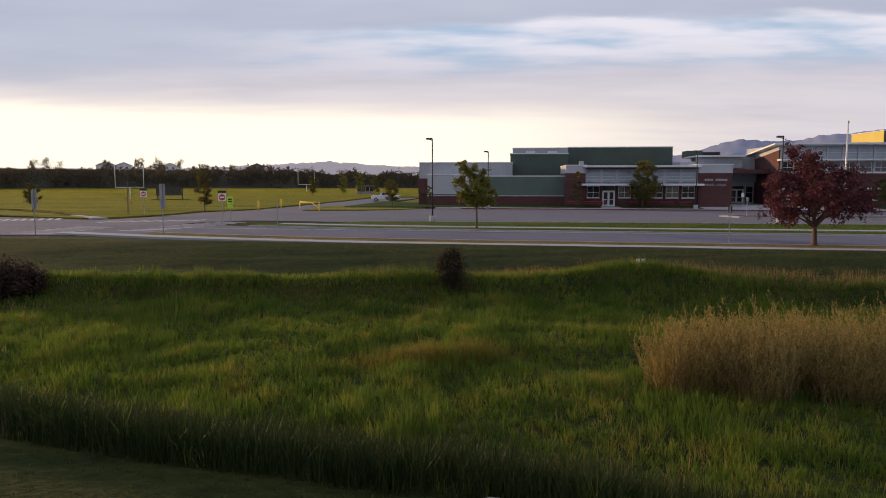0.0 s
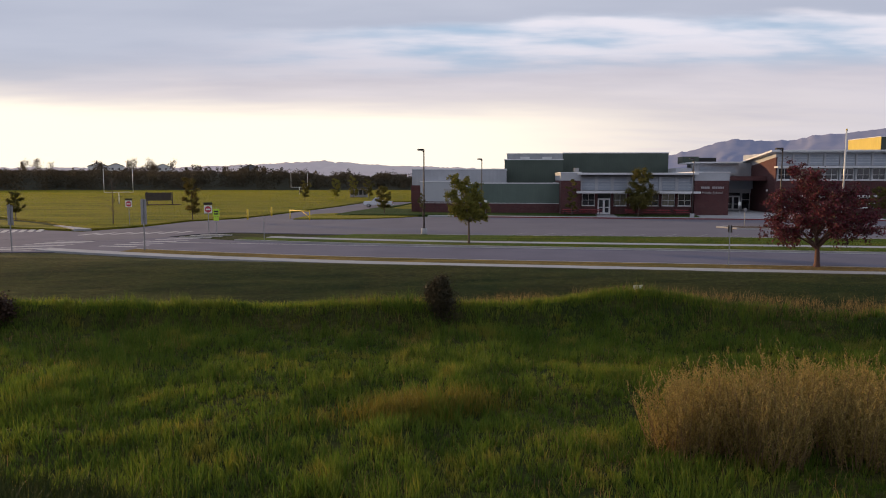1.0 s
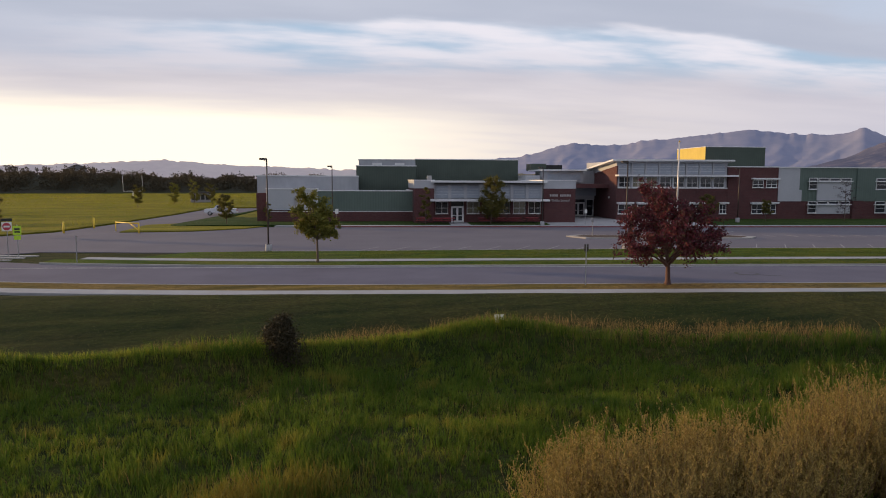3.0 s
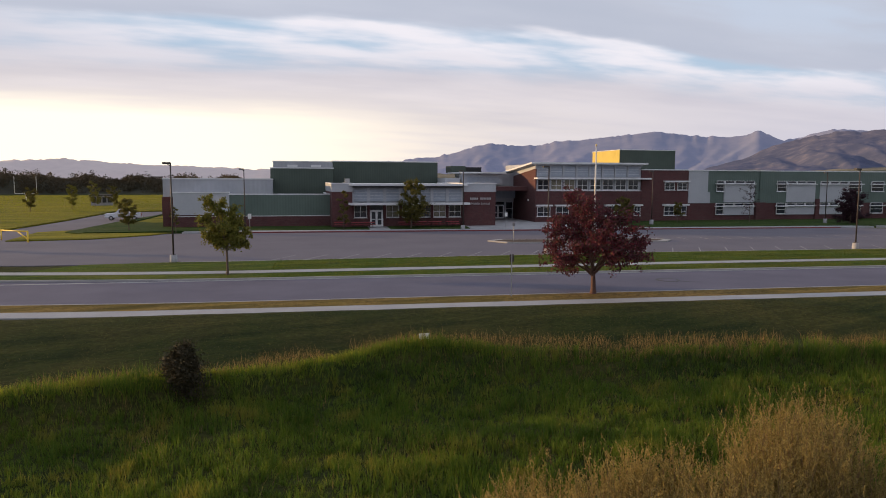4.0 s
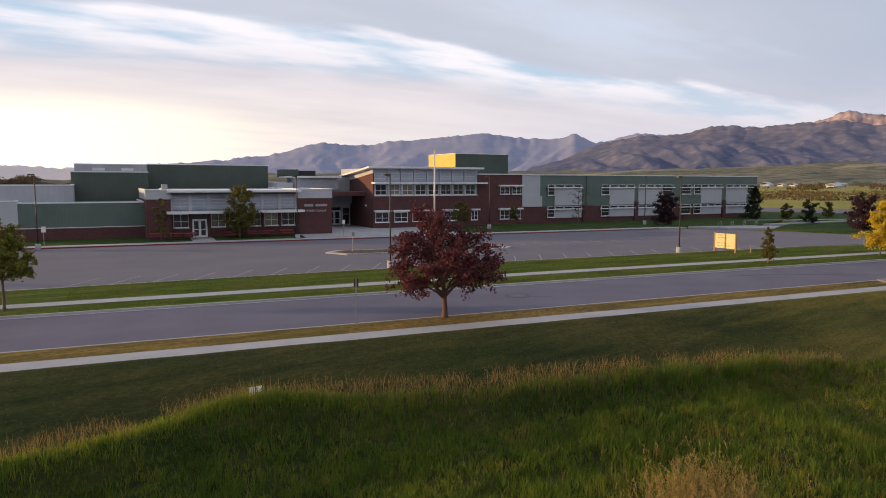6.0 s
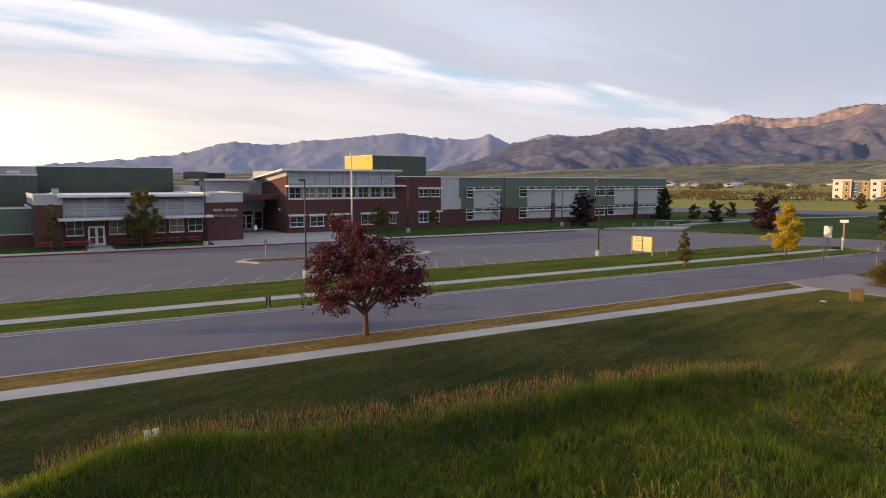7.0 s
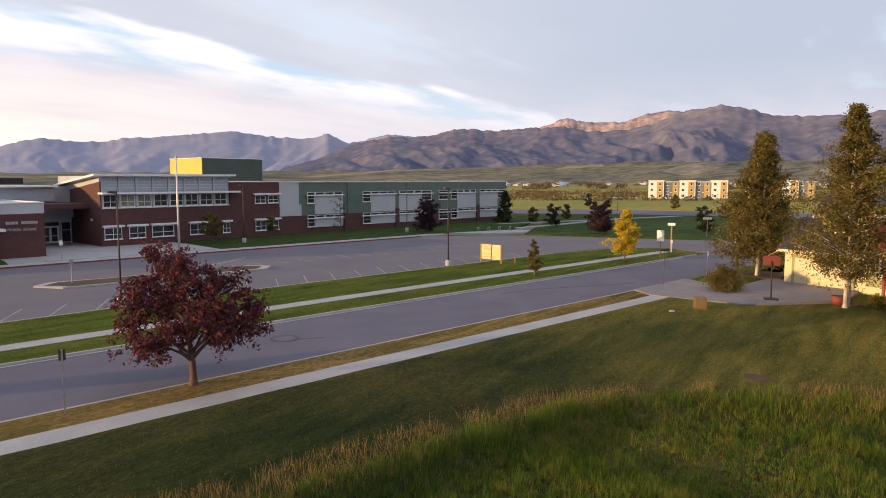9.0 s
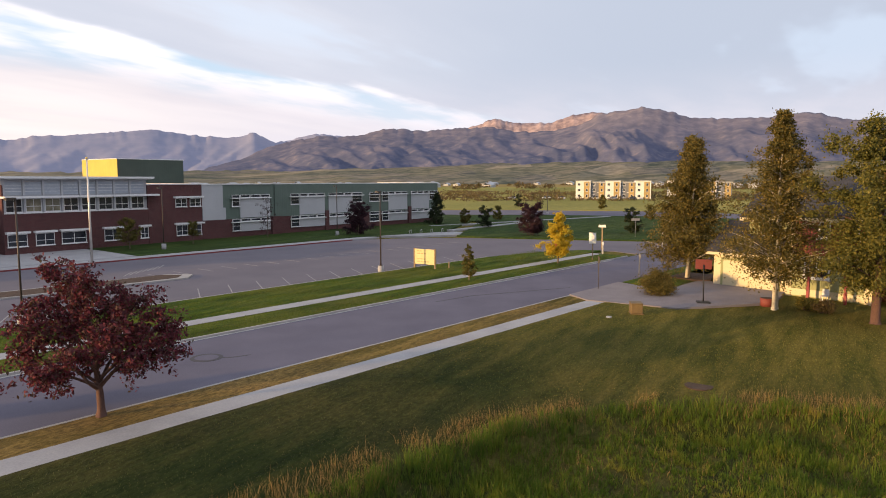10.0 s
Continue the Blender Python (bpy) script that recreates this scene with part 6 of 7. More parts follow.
def bay(win0, win1, pan0, pan1):
    """A classroom bay: a pale panel under a strip of windows, and a tall window beside it, on both floors."""
    y = -0.2
    if pan1 > pan0:
        for z0, z1, zs in ((3.35, 6.5, 7.12), (1.1, 2.6, 3.18)):
            block("bay_panel", pan0, pan1, y, 0.1, z0, z1, M_WHITEPANEL, label="pale infill panel")
            third = (pan1 - pan0) / 3
            for k in range(3):
                window(pan0 + third * k + 0.08, pan0 + third * (k + 1) - 0.08, z1 + 0.12, zs, y + 0.02, 1, 0)
            block("window_hood", pan0 - 0.1, pan1 + 0.1, y - 0.35, y + 0.02, z1, z1 + 0.1, M_WHITE)
    if win1 > win0:
        for z0, z1 in ((5.25, 7.12), (1.25, 3.18)):
            window(win0 + 0.1, win1 - 0.1, z0, z1, y + 0.02, 1, 0.4)
            block("window_hood", win0 - 0.15, win1 + 0.15, y - 0.45, y + 0.02, z1 - 0.62, z1 - 0.46, M_WHITE)


for b in ((4.3, 6.0, 6.0, 12.1), (16.6, 18.7, 18.7, 24.8), (31.9, 34.9, 25.8, 31.9), (36.9, 39.9, 0, 0), (40.6, 42.7, 42.7, 48.7), (56.2, 59.3, 50.0, 56.2)):
    bay(*b)
for x in (24.85, 49.0):
    block("brick_post", x, x + 0.85, -0.42, 0, Z0, 3.9, M_BRICK)

# ---- lamps, poles and signs ----
def lamp_post(x, y, z, turn, label="tall bronze parking lot lamp on a concrete base"):
    lamp = empty("lamp_post", pose(x, y, z, 0, 0, turn), label, "lamp", "parking lot lamps")
    part("base", tube(bmesh.new(), (0, 0, -0.2), (0, 0, 0.75), 0.31, 0.30, 14), M_CONCRETE, lamp, "round concrete footing")
    bm = tube(bmesh.new(), (0, 0, 0.75), (0, 0, 8.3), 0.075, 0.06, 8)
    box(bm, -0.16, 0.16, -0.16, 0.16, 0.75, 0.79)
    part("pole", bm, M_BRONZE, lamp)
    part("arm", tube(bmesh.new(), (0, 0, 8.1), (0.3, 0, 8.26), 0.03, 0.03, 6), M_BRONZE, lamp)
    bm = boxes((0.0, 0.62, -0.2, 0.2, 8.24, 8.4), bevel=0.03)
    part("head", bm, M_BRONZE, lamp, "flat shoebox lamp head")
    part("lens", boxes((0.12, 0.56, -0.15, 0.15, 8.225, 8.245)), M_KALWALL, lamp)
    return lamp


for lx, ly, lz, lt in ((-1.05, 68.55, 0.0, 170), (32.0, 65.3, 0.0, 175), (64.9, 60.2, 0.0, 175), (35.8, 97.5, 0.0, 170), (68.0, 98.7, 0.2, 170), (98.2, 93.6, 0.2, 170), (6.5, 99.5, 0.0, 170), (186.5, 92.0, 0.0, 100)):
    lamp_post(lx, ly, lz, lt)

flag = empty("flagpole", Matrix.Translation((53.6, 92.1, 0.0)), "tall pale flagpole without a flag", "flagpole")
part("footing", tube(bmesh.new(), (0, 0, -0.2), (0, 0, 0.25), 0.35, 0.3, 14), M_CONCRETE, flag)
part("pole", tube(bmesh.new(), (0, 0, 0.2), (0, 0, 11.9), 0.15, 0.08, 10), M_FLAGPOLE, flag)
bm = bmesh.new()
bmesh.ops.create_icosphere(bm, subdivisions=2, radius=0.12, matrix=Matrix.Translation((0, 0, 11.98)))
part("finial", bm, M_GATEYEL, flag)
part("truck", boxes((-0.1, 0.1, -0.1, 0.1, 11.8, 11.88)), M_STEEL, flag)
part("cleat", boxes((-0.16, -0.09, -0.04, 0.04, 1.2, 1.5)), M_STEEL, flag)


def street_sign(x, y, z, turn, height, panels, label, post=M_STEEL, r=0.03):
    """A post with flat panels: (low, high, width, material, shape)."""
    s = empty("street_sign", pose(x, y, z, 0, 0, turn), label, "sign")
    part("post", boxes((-r, r, -r, r, -0.2, height)), post, s)
    for lo, hi, w, mat, back in panels:
        p = part("panel", boxes((-w / 2, w / 2, -r - 0.025, -r - 0.005, lo, hi), bevel=0.006), mat, s)
        if back:
            if back == "dne":
                rr = w * 0.42
                cz = (lo + hi) / 2
                q = part("disc", tube(bmesh.new(), (0, -r - 0.026, cz), (0, -r - 0.034, cz), rr, rr, 20), M_SIGNRED, p)
                part("bar", boxes((-rr * 0.7, rr * 0.7, -r - 0.040, -r - 0.0345, cz - 0.07, cz + 0.07)), M_SIGNWHITE, p)
            else:
                part("marking", boxes((-w * 0.32, w * 0.32, -r - 0.032, -r - 0.026, lo + (hi - lo) * 0.25, lo + (hi - lo) * 0.42), (-w * 0.32, w * 0.32, -r - 0.032, -r - 0.026, lo + (hi - lo) * 0.55, lo + (hi - lo) * 0.75)), back, p)
    return s


street_sign(18.7, 44.8, 0.12, 150, 2.5, [(2.05, 2.5, 0.26, M_BRONZE, None)], "thin sign post on the verge seen edge on")
street_sign(-32.1, 54.0, 0.1, 160, 3.5, [(1.9, 3.4, 0.6, M_SIGNBACK, None)], "tall sign seen from its grey back")
street_sign(-22.1, 54.2, 0.1, 160, 3.9, [(1.95, 3.85, 0.55, M_SIGNBACK, None)], "tall sign seen from its grey back")
street_sign(-35.8, 82.4, 0.12, 5, 3.1, [(2.1, 2.85, 0.75, M_SIGNWHITE, "dne"), (2.9, 3.1, 0.85, M_BLACK, None)], "red and white do not enter sign on a post")
street_sign(-22.1, 69.0, 0.12, 5, 3.1, [(2.05, 2.8, 0.75, M_SIGNWHITE, "dne"), (2.87, 3.1, 0.85, M_BLACK, None)], "red and white do not enter sign on a post")
street_sign(-21.2, 68.6, 0.12, 5, 2.6, [(1.75, 2.5, 0.62, M_SIGNLIME, M_BLACK), (1.35, 1.7, 0.5, M_SIGNLIME, None)], "fluorescent lime school crossing sign")
street_sign(-15.1, 62.6, 0.12, 95, 2.1, [(1.6, 2.05, 0.3, M_SIGNBACK, None)], "thin sign post on the verge seen edge on")
street_sign(7.2, 101.5, 0.15, 0, 2.4, [(1.7, 2.35, 0.45, M_SIGNWHITE, None)], "small white sign before the school wall")
street_sign(42.6, 98.0, 0.15, 0, 2.3, [(1.7, 2.25, 0.4, M_SIGNWHITE, None)], "small white sign by the entrance walk")
street_sign(65.2, 37.3, 0.12, 75, 2.9, [(2.25, 2.8, 0.2, M_BRONZE, None)], "thin sign post at the kerb seen edge on", M_BRONZE, 0.022)
street_sign(86.3, 45.0, 0.12, -86, 3.2, [(1.9, 3.2, 0.85, M_SIGNWHITE, None)], "tall pale sign on a wooden post", M_POST, 0.06)
street_sign(99.4, 48.1, 0.1, -84, 3.3, [(2.95, 3.3, 1.0, M_SIGNWHITE, None)], "pale street name blade on a wooden post", M_POST, 0.09)
street_sign(121.2, 49.6, 0.1, -60, 3.1, [(2.7, 3.1, 1.4, M_SIGNBACK, None)], "street name blades at the far corner")
street_sign(93.8, 46.2, 0.1, -60, 1.5, [(1.1, 1.45, 0.25, M_SIGNWHITE, None)], "short pale bollard by the walk", M_FLAGPOLE, 0.08)
street_sign(107.5, 41.9, 0.1, -60, 2.1, [(1.6, 2.05, 0.3, M_SIGNWHITE, None)], "short pale bollard by the walk", M_FLAGPOLE, 0.08)
street_sign(75.6, 36.6, 0.1, 60, 2.2, [(1.7, 2.1, 0.3, M_SIGNBACK, None)], "small sign post beyond the driveway")

board = empty("notice_sign", pose(69.4, 57.7, 0.14, 0, 0, -92), "large cream notice board on two posts", "sign")
for a in (-1.32, 1.32):
    part("post", boxes((a - 0.08, a + 0.08, -0.08, 0.08, -0.3, 2.1)), M_POST, board)
panel = part("panel", boxes((-1.24, 1.24, -0.06, 0.06, 0.42, 2.04), bevel=0.01), M_SIGNYEL, board)
bm = bmesh.new()
rng = np.random.default_rng(3)
for sgn in (-1, 1):
    for k, (n, hh) in enumerate(((2, 0.12), (3, 0.12), (0, 0), (3, 0.09), (4, 0.09))):
        x = -0.95
        for i in range(n):
            w = float(rng.uniform(0.22, 0.42))
            zz = 1.78 - 0.28 * k
            y0, y1 = sorted((sgn * 0.06, sgn * 0.068))
            box(bm, x, x + w, y0, y1, zz, zz + hh)
            x += w + 0.1
part("lettering", bm, M_SIGNTXT, panel, "rows of faint unreadable lettering")
mk = empty("field_marker", Matrix.Translation((10.75, 37.2, ground_height(10.75, 37.2) - 0.12)), "pair of small white marker plates on stakes", "marker")
for a in (-0.14, 0.14):
    part("stake", boxes((a - 0.02, a + 0.02, -0.02, 0.02, -0.2, 0.6)), M_STEEL, mk)
    part("plate", boxes((a - 0.11, a + 0.11, -0.035, -0.02, 0.32, 0.74)), M_SIGNWHITE, mk)
for bx, by in ((70.6, 55.4),):
    b = empty("bollard", Matrix.Translation((bx, by, 0.1)), "short pale post in the grass", "bollard")
    part("post", tube(bmesh.new(), (0, 0, -0.2), (0, 0, 0.75), 0.08, 0.07, 8), M_POST, b)

ub = empty("utility_box", pose(56.3, 31.6, ground_height(56.3, 31.6) - 0.03, 0, 0, 25), "tan metal utility box on the lawn", "utility box")
part("pad", boxes((-0.52, 0.52, -0.44, 0.44, -0.3, 0.08)), M_BOX, ub)
part("cabinet", boxes((-0.48, 0.48, -0.4, 0.4, 0.08, 0.76), bevel=0.03), M_BOX, ub)
part("lid", boxes((-0.5, 0.5, -0.42, 0.42, 0.76, 0.82), bevel=0.02), M_BOX, ub)
vc = empty("valve_cover", Matrix.Translation((53.9, 32.8, ground_height(53.9, 32.8) - 0.02)), "small pale concrete valve cover in the lawn", "cover")
part("ring", tube(bmesh.new(), (0, 0, -0.1), (0, 0, 0.10), 0.2, 0.19, 12), M_CONCRETE, vc)
dirt = empty("bare_patch", Matrix.Translation((43.6, 24.9, ground_height(43.6, 24.9) - 0.05)), "bare dark soil patch in the lawn", "soil")
bm = bmesh.new()
slab(bm, [(0.95 * math.cos(i * 0.524) * (0.8 + 0.3 * noise.noise(Vector((i, 2, 0)))), 0.7 * math.sin(i * 0.524)) for i in range(12)], -0.1, 0.07)
part("soil", bm, M_MULCH, dirt)
rock = empty("boulder", Matrix.Translation((0.85, 10.9, ground_height(0.85, 10.9) - 0.14)), "pale rounded boulder in the grass", "boulder")
bm = bmesh.new()
bmesh.ops.create_icosphere(bm, subdivisions=3, radius=0.38)
for v in bm.verts:
    v.co *= 1 + 0.25 * noise.noise(v.co * 2.2)
    v.co.x *= 1.2
    v.co.y *= 0.7
    v.co.z = v.co.z * 0.65 + 0.1
part("stone", bm, M_STONE, rock)

# traffic island in the lot
isl = empty("traffic_island", Matrix.Translation((0, 0, 0)), "kerbed island in the parking lot with dark mulch", "island")
ring = [(32.2, 80.2), (33.4, 77.4), (38, 76.3), (51.8, 73.6), (53.6, 75.2), (52.4, 77.4), (38.6, 80.0), (34, 81.4)]
part("kerb", slab(bmesh.new(), ring, -0.1, 0.15), M_KERB, isl)
cx, cy = sum(p[0] for p in ring) / 8, sum(p[1] for p in ring) / 8
part("bed", slab(bmesh.new(), [(cx + (x - cx) * 0.93, cy + (y - cy) * 0.82) for x, y in ring], 0.1, 0.16), M_MULCH, isl)
for px, py in ((35.0, 79.2), (42.5, 77.2)):
    street_sign(px, py, 0.1, 0, 2.2, [(1.7, 2.15, 0.35, M_SIGNBACK, None)], "small sign post on the traffic island")

# picnic tables before the windows
def picnic_table(name="picnic_table"):
    t = empty(name, Matrix.Identity(4), "red coated picnic table with benches", "table", "picnic tables before the school")
    part("tabletop", boxes((-0.95, 0.95, -0.4, 0.4, 0.70, 0.80), bevel=0.01), M_TABLERED, t)
    for a in (-0.75, 0.75):
        part("bench", boxes((-0.95, 0.95, a - 0.14, a + 0.14, 0.43, 0.48), bevel=0.01), M_TABLERED, t)
    for a in (-0.6, 0.6):
        bm = tube(bmesh.new(), (a, -0.7, 0), (a, -0.25, 0.72), 0.03, 0.03, 6)
        tube(bm, (a, 0.7, 0), (a, 0.25, 0.72), 0.03, 0.03, 6)
        tube(bm, (a, -0.75, 0.43), (a, 0.75, 0.43), 0.03, 0.03, 6)
        part("leg_frame", bm, M_BLACK, t)
    return t


first_table = picnic_table()
places = [(-61.6, -8.6), (-59.2, -8.9), (-57.9, -9.0), (-52.5, -8.9), (-50.2, -8.8), (-48.0, -8.9), (-45.4, -8.7)]
for i, (px, py) in enumerate(places):
    m = SCHOOL @ pose(px, py, 0.24, 0, 0, (i * 37) % 25 - 12)
    if i == 0:
        first_table.matrix_world = m
    else:
        copy_thing(first_table, m)

# swing gate on the drive
gate = empty("swing_gate", pose(-16.9, 94.0, 0.0, 0, 0, 131), "yellow pipe swing gate across the drive", "gate")
part("post", tube(bmesh.new(), (0, 0, -0.2), (0, 0, 1.3), 0.09, 0.09, 8), M_GATEYEL, gate)
part("end_post", tube(bmesh.new(), (5.3, 0, -0.2), (5.3, 0, 1.25), 0.07, 0.07, 8), M_GATEYEL, gate)
bm = tube(bmesh.new(), (0, 0, 1.2), (5.3, 0, 1.15), 0.08, 0.07, 8)
part("bar", bm, M_GATEYEL, gate)
part("brace", tube(bmesh.new(), (0.05, 0, 0.35), (2.0, 0, 1.15), 0.06, 0.06, 8), M_GATEYEL, gate)
for hx, hy in ((-25.6, 95.5), (-24.4, 104)):
    p = empty("bollard", Matrix.Translation((hx, hy, 0.05)), "yellow post at the drive entrance", "bollard")
    part("post", tube(bmesh.new(), (0, 0, -0.2), (0, 0, 1.35), 0.13, 0.12, 10), M_GATEYEL, p)
hyd = empty("fire_hydrant", Matrix.Translation((95.5, 53.2, 0.12)), "red fire hydrant by the lot", "hydrant")
part("barrel", tube(bmesh.new(), (0, 0, -0.1), (0, 0, 0.65), 0.15, 0.13, 10), M_SIGNRED, hyd)
part("bonnet", tube(bmesh.new(), (0, 0, 0.65), (0, 0, 0.85), 0.16, 0.05, 10), M_SIGNRED, hyd)
part("outlet", tube(bmesh.new(), (-0.25, 0, 0.45), (0.25, 0, 0.45), 0.06, 0.06, 8), M_SIGNRED, hyd)


def goalposts(x, y, turn, scale=1.0):
    g = empty("goalposts", pose(x, y, 0.1, 0, 0, turn) @ Matrix.Scale(scale, 4), "white football goalposts on the field", "goalposts", "football goalposts")
    part("post", tube(bmesh.new(), (0, 0.6, -0.2), (0, 0.6, 2.3), 0.1, 0.1, 8), M_SIGNWHITE, g)
    bm = tube(bmesh.new(), (0, 0.6, 2.3), (0, 0.3, 2.9), 0.09, 0.09, 8)
    tube(bm, (0, 0.3, 2.9), (0, 0, 2.95), 0.09, 0.09, 8)
    part("gooseneck", bm, M_SIGNWHITE, g)
    part("crossbar", tube(bmesh.new(), (-3.25, 0, 2.95), (3.25, 0, 2.95), 0.075, 0.075, 8), M_SIGNWHITE, g)
    for a in (-3.2, 3.2):
        part("upright", tube(bmesh.new(), (a, 0, 2.95), (a, 0, 8.6), 0.065, 0.06, 8), M_SIGNWHITE, g)


goalposts(-67.4, 148.5, 25, 0.87)
goalposts(-47.5, 240, 10, 0.87)
fb = empty("field_board", pose(-57.0, 144.0, 0.1, 0, 0, 22), "dark backed board on two posts by the field", "board")
for a in (-2.4, 2.4):
    part("post", boxes((a - 0.12, a + 0.12, -0.12, 0.12, -0.2, 2.7)), M_BRONZE, fb)
part("panel", boxes((-2.7, 2.25, -0.1, 0.05, 0.95, 2.6)), M_BRONZE, fb)
part("bed", slab(bmesh.new(), [(-3.6, -1.4), (3.8, -1.2), (4.2, 1.0), (-3.2, 1.2)], -0.1, 0.2), M_MULCH, fb)
kiosk = empty("field_shed", pose(-23, 205, 0.1, 0, 0, 8), "small grey open shelter beyond the field", "shed")
part("wall", boxes((-2.6, 2.6, -0.1, 3.0, 0, 2.6)), M_SIGNBACK, kiosk)
part("roof", boxes((-3.0, 3.0, -0.6, 3.4, 2.6, 2.85)), M_SHINGLE, kiosk)
for i in range(4):
    part("bay_opening", boxes((-2.3 + i * 1.2, -1.4 + i * 1.2, -0.16, -0.1, 0.8, 2.2)), M_BLACK, kiosk)


# ---- vehicles ----
def wheel(parent, x, y, r=0.37):
    w = part("wheel", tube(bmesh.new(), (x, y - 0.12, r), (x, y + 0.12, r), r, r, 18), M_TYRE, parent)
    part("rim", tube(bmesh.new(), (x, y - 0.13, r), (x, y + 0.13, r), r * 0.6, r * 0.6, 14), M_STEEL, w)


def profile_body(name, pts, half, mat, parent, taper=0.0):
    """A car body from its side outline, narrowed upward."""
    bm = bmesh.new()
    zs = [p[1] for p in pts]
    lo, hi = min(zs), max(zs)
    rows = []
    for sgn in (-1, 1):
        rows.append([bm.verts.new((x, sgn * (half - taper * (z - lo) / (hi - lo)), z)) for x, z in pts])
    bm.faces.new(rows[0])
    bm.faces.new(rows[1][::-1])
    n = len(pts)
    for i in range(n):
        bm.faces.new((rows[0][i], rows[1][i], rows[1][(i + 1) % n], rows[0][(i + 1) % n]))
    bmesh.ops.recalc_face_normals(bm, faces=bm.faces)
    bmesh.ops.bevel(bm, geom=bm.edges[:], offset=0.04, segments=1, affect="EDGES")
    return part(name, bm, mat, parent)


def pickup(m):
    t = empty("pickup_truck", m, "silver crew cab pickup parked on the drive", "truck")
    profile_body("body", [(-2.8, 0.45), (2.75, 0.45), (2.8, 0.8), (2.7, 1.15), (1.35, 1.2), (-0.9, 1.2), (-2.8, 1.2)], 0.95, M_CARSILVER, t, 0.06)
    profile_body("cab", [(1.3, 1.15), (0.65, 1.85), (-0.75, 1.88), (-1.0, 1.15)], 0.88, M_CARSILVER, t, 0.16)
    for y in (-0.845, 0.845):
        part("side_window", boxes((-0.75, -0.12, y - 0.02, y + 0.02, 1.28, 1.72), (0.0, 0.62, y - 0.02, y + 0.02, 1.28, 1.72)), M_GLASS, t)
    bm = bmesh.new()
    vs = [bm.verts.new(c) for c in ((1.27, -0.72, 1.24), (1.27, 0.72, 1.24), (0.75, 0.68, 1.8), (0.75, -0.68, 1.8))]
    bm.faces.new(vs)
    for v in bm.verts:
        v.co.x += 0.02
    part("windscreen", bm, M_GLASS, t)
    part("bumper", boxes((2.72, 2.9, -0.9, 0.9, 0.42, 0.66), (-2.95, -2.78, -0.9, 0.9, 0.45, 0.66)), M_STEEL, t)
    for y in (-0.7, 0.7):
        part("headlight", boxes((2.68, 2.8, y - 0.17, y + 0.17, 0.82, 1.05)), M_SIGNWHITE, t)
        part("tail_light", boxes((-2.83, -2.76, y - 0.12, y + 0.12, 0.75, 1.1)), M_SIGNRED, t)
    for x in (-1.75, 1.85):
        for y in (-0.86, 0.86):
            wheel(t, x, y)
    return t


pickup(pose(-11.4, 136.8, 0.01, 0, 0, 180))


def car(m, mat, label):
    t = empty("parked_car", m, label, "car", "cars parked by the apartments")
    profile_body("body", [(-2.2, 0.35), (2.2, 0.35), (2.25, 0.7), (1.2, 0.95), (-2.1, 0.98), (-2.25, 0.7)], 0.88, mat, t, 0.06)
    profile_body("cabin", [(1.0, 0.9), (0.35, 1.5), (-1.4, 1.55), (-1.95, 0.92)], 0.8, M_GLASS, t, 0.15)
    for x in (-1.4, 1.4):
        for y in (-0.78, 0.78):
            wheel(t, x, y, 0.33)


for i, (cxx, cyy, mt, lb) in enumerate(((327, 143, M_CARWHITE, "white car parked by the apartments"), (333, 128, M_CARWHITE, "white car parked by the apartments"), (341, 112, M_CARDARK, "dark car parked by the apartments"),
                                        (336, 120, M_CARSILVER, "silver car parked by the apartments"), (330, 152, M_CARWHITE, "white car parked by the apartments"), (320, 166, M_CARSILVER, "silver car parked by the apartments"))):
    car(pose(cxx, cyy, 0.02, 0, 0, 110 + 7 * i), mt, lb)


# ---- houses ----
def gable(bm, x0, x1, y0, y1, z, rise, over=0.5, along="x"):
    """A pitched roof with thickness and eaves."""
    t = 0.22
    if along == "x":
        ym = (y0 + y1) / 2
        sect = [(y0 - over, z - over * rise / (ym - y0)), (ym, z + rise), (y1 + over, z - over * rise / (ym - y0))]
        mk_ = lambda s, a, dz: (s, a[0], a[1] + dz)
        lo, hi = x0 - over, x1 + over
    else:
        xm = (x0 + x1) / 2
        sect = [(x0 - over, z - over * rise / (xm - x0)), (xm, z + rise), (x1 + over, z - over * rise / (xm - x0))]
        mk_ = lambda s, a, dz: (a[0], s, a[1] + dz)
        lo, hi = y0 - over, y1 + over
    ring_a = [bm.verts.new(mk_(lo, a, t)) for a in sect] + [bm.verts.new(mk_(lo, a, 0)) for a in sect[::-1]]
    ring_b = [bm.verts.new(mk_(hi, a, t)) for a in sect] + [bm.verts.new(mk_(hi, a, 0)) for a in sect[::-1]]
    for i in range(6):
        bm.faces.new((ring_a[i], ring_a[(i + 1) % 6], ring_b[(i + 1) % 6], ring_b[i]))
    bm.faces.new(ring_a[::-1])
    bm.faces.new(ring_b)
    bmesh.ops.recalc_face_normals(bm, faces=bm.faces)
    return bm


def gable_end(bm, x0, x1, y, z, rise, thick=0.15):
    xm = (x0 + x1) / 2
    a = [bm.verts.new(c) for c in ((x0, y, z), (x1, y, z), (xm, y, z + rise))]
    b = [bm.verts.new(c) for c in ((x0, y + thick, z), (x1, y + thick, z), (xm, y + thick, z + rise))]
    bm.faces.new(a)
    bm.faces.new(b[::-1])
    for i in range(3):
        bm.faces.new((a[(i + 1) % 3], a[i], b[i], b[(i + 1) % 3]))
    return bm


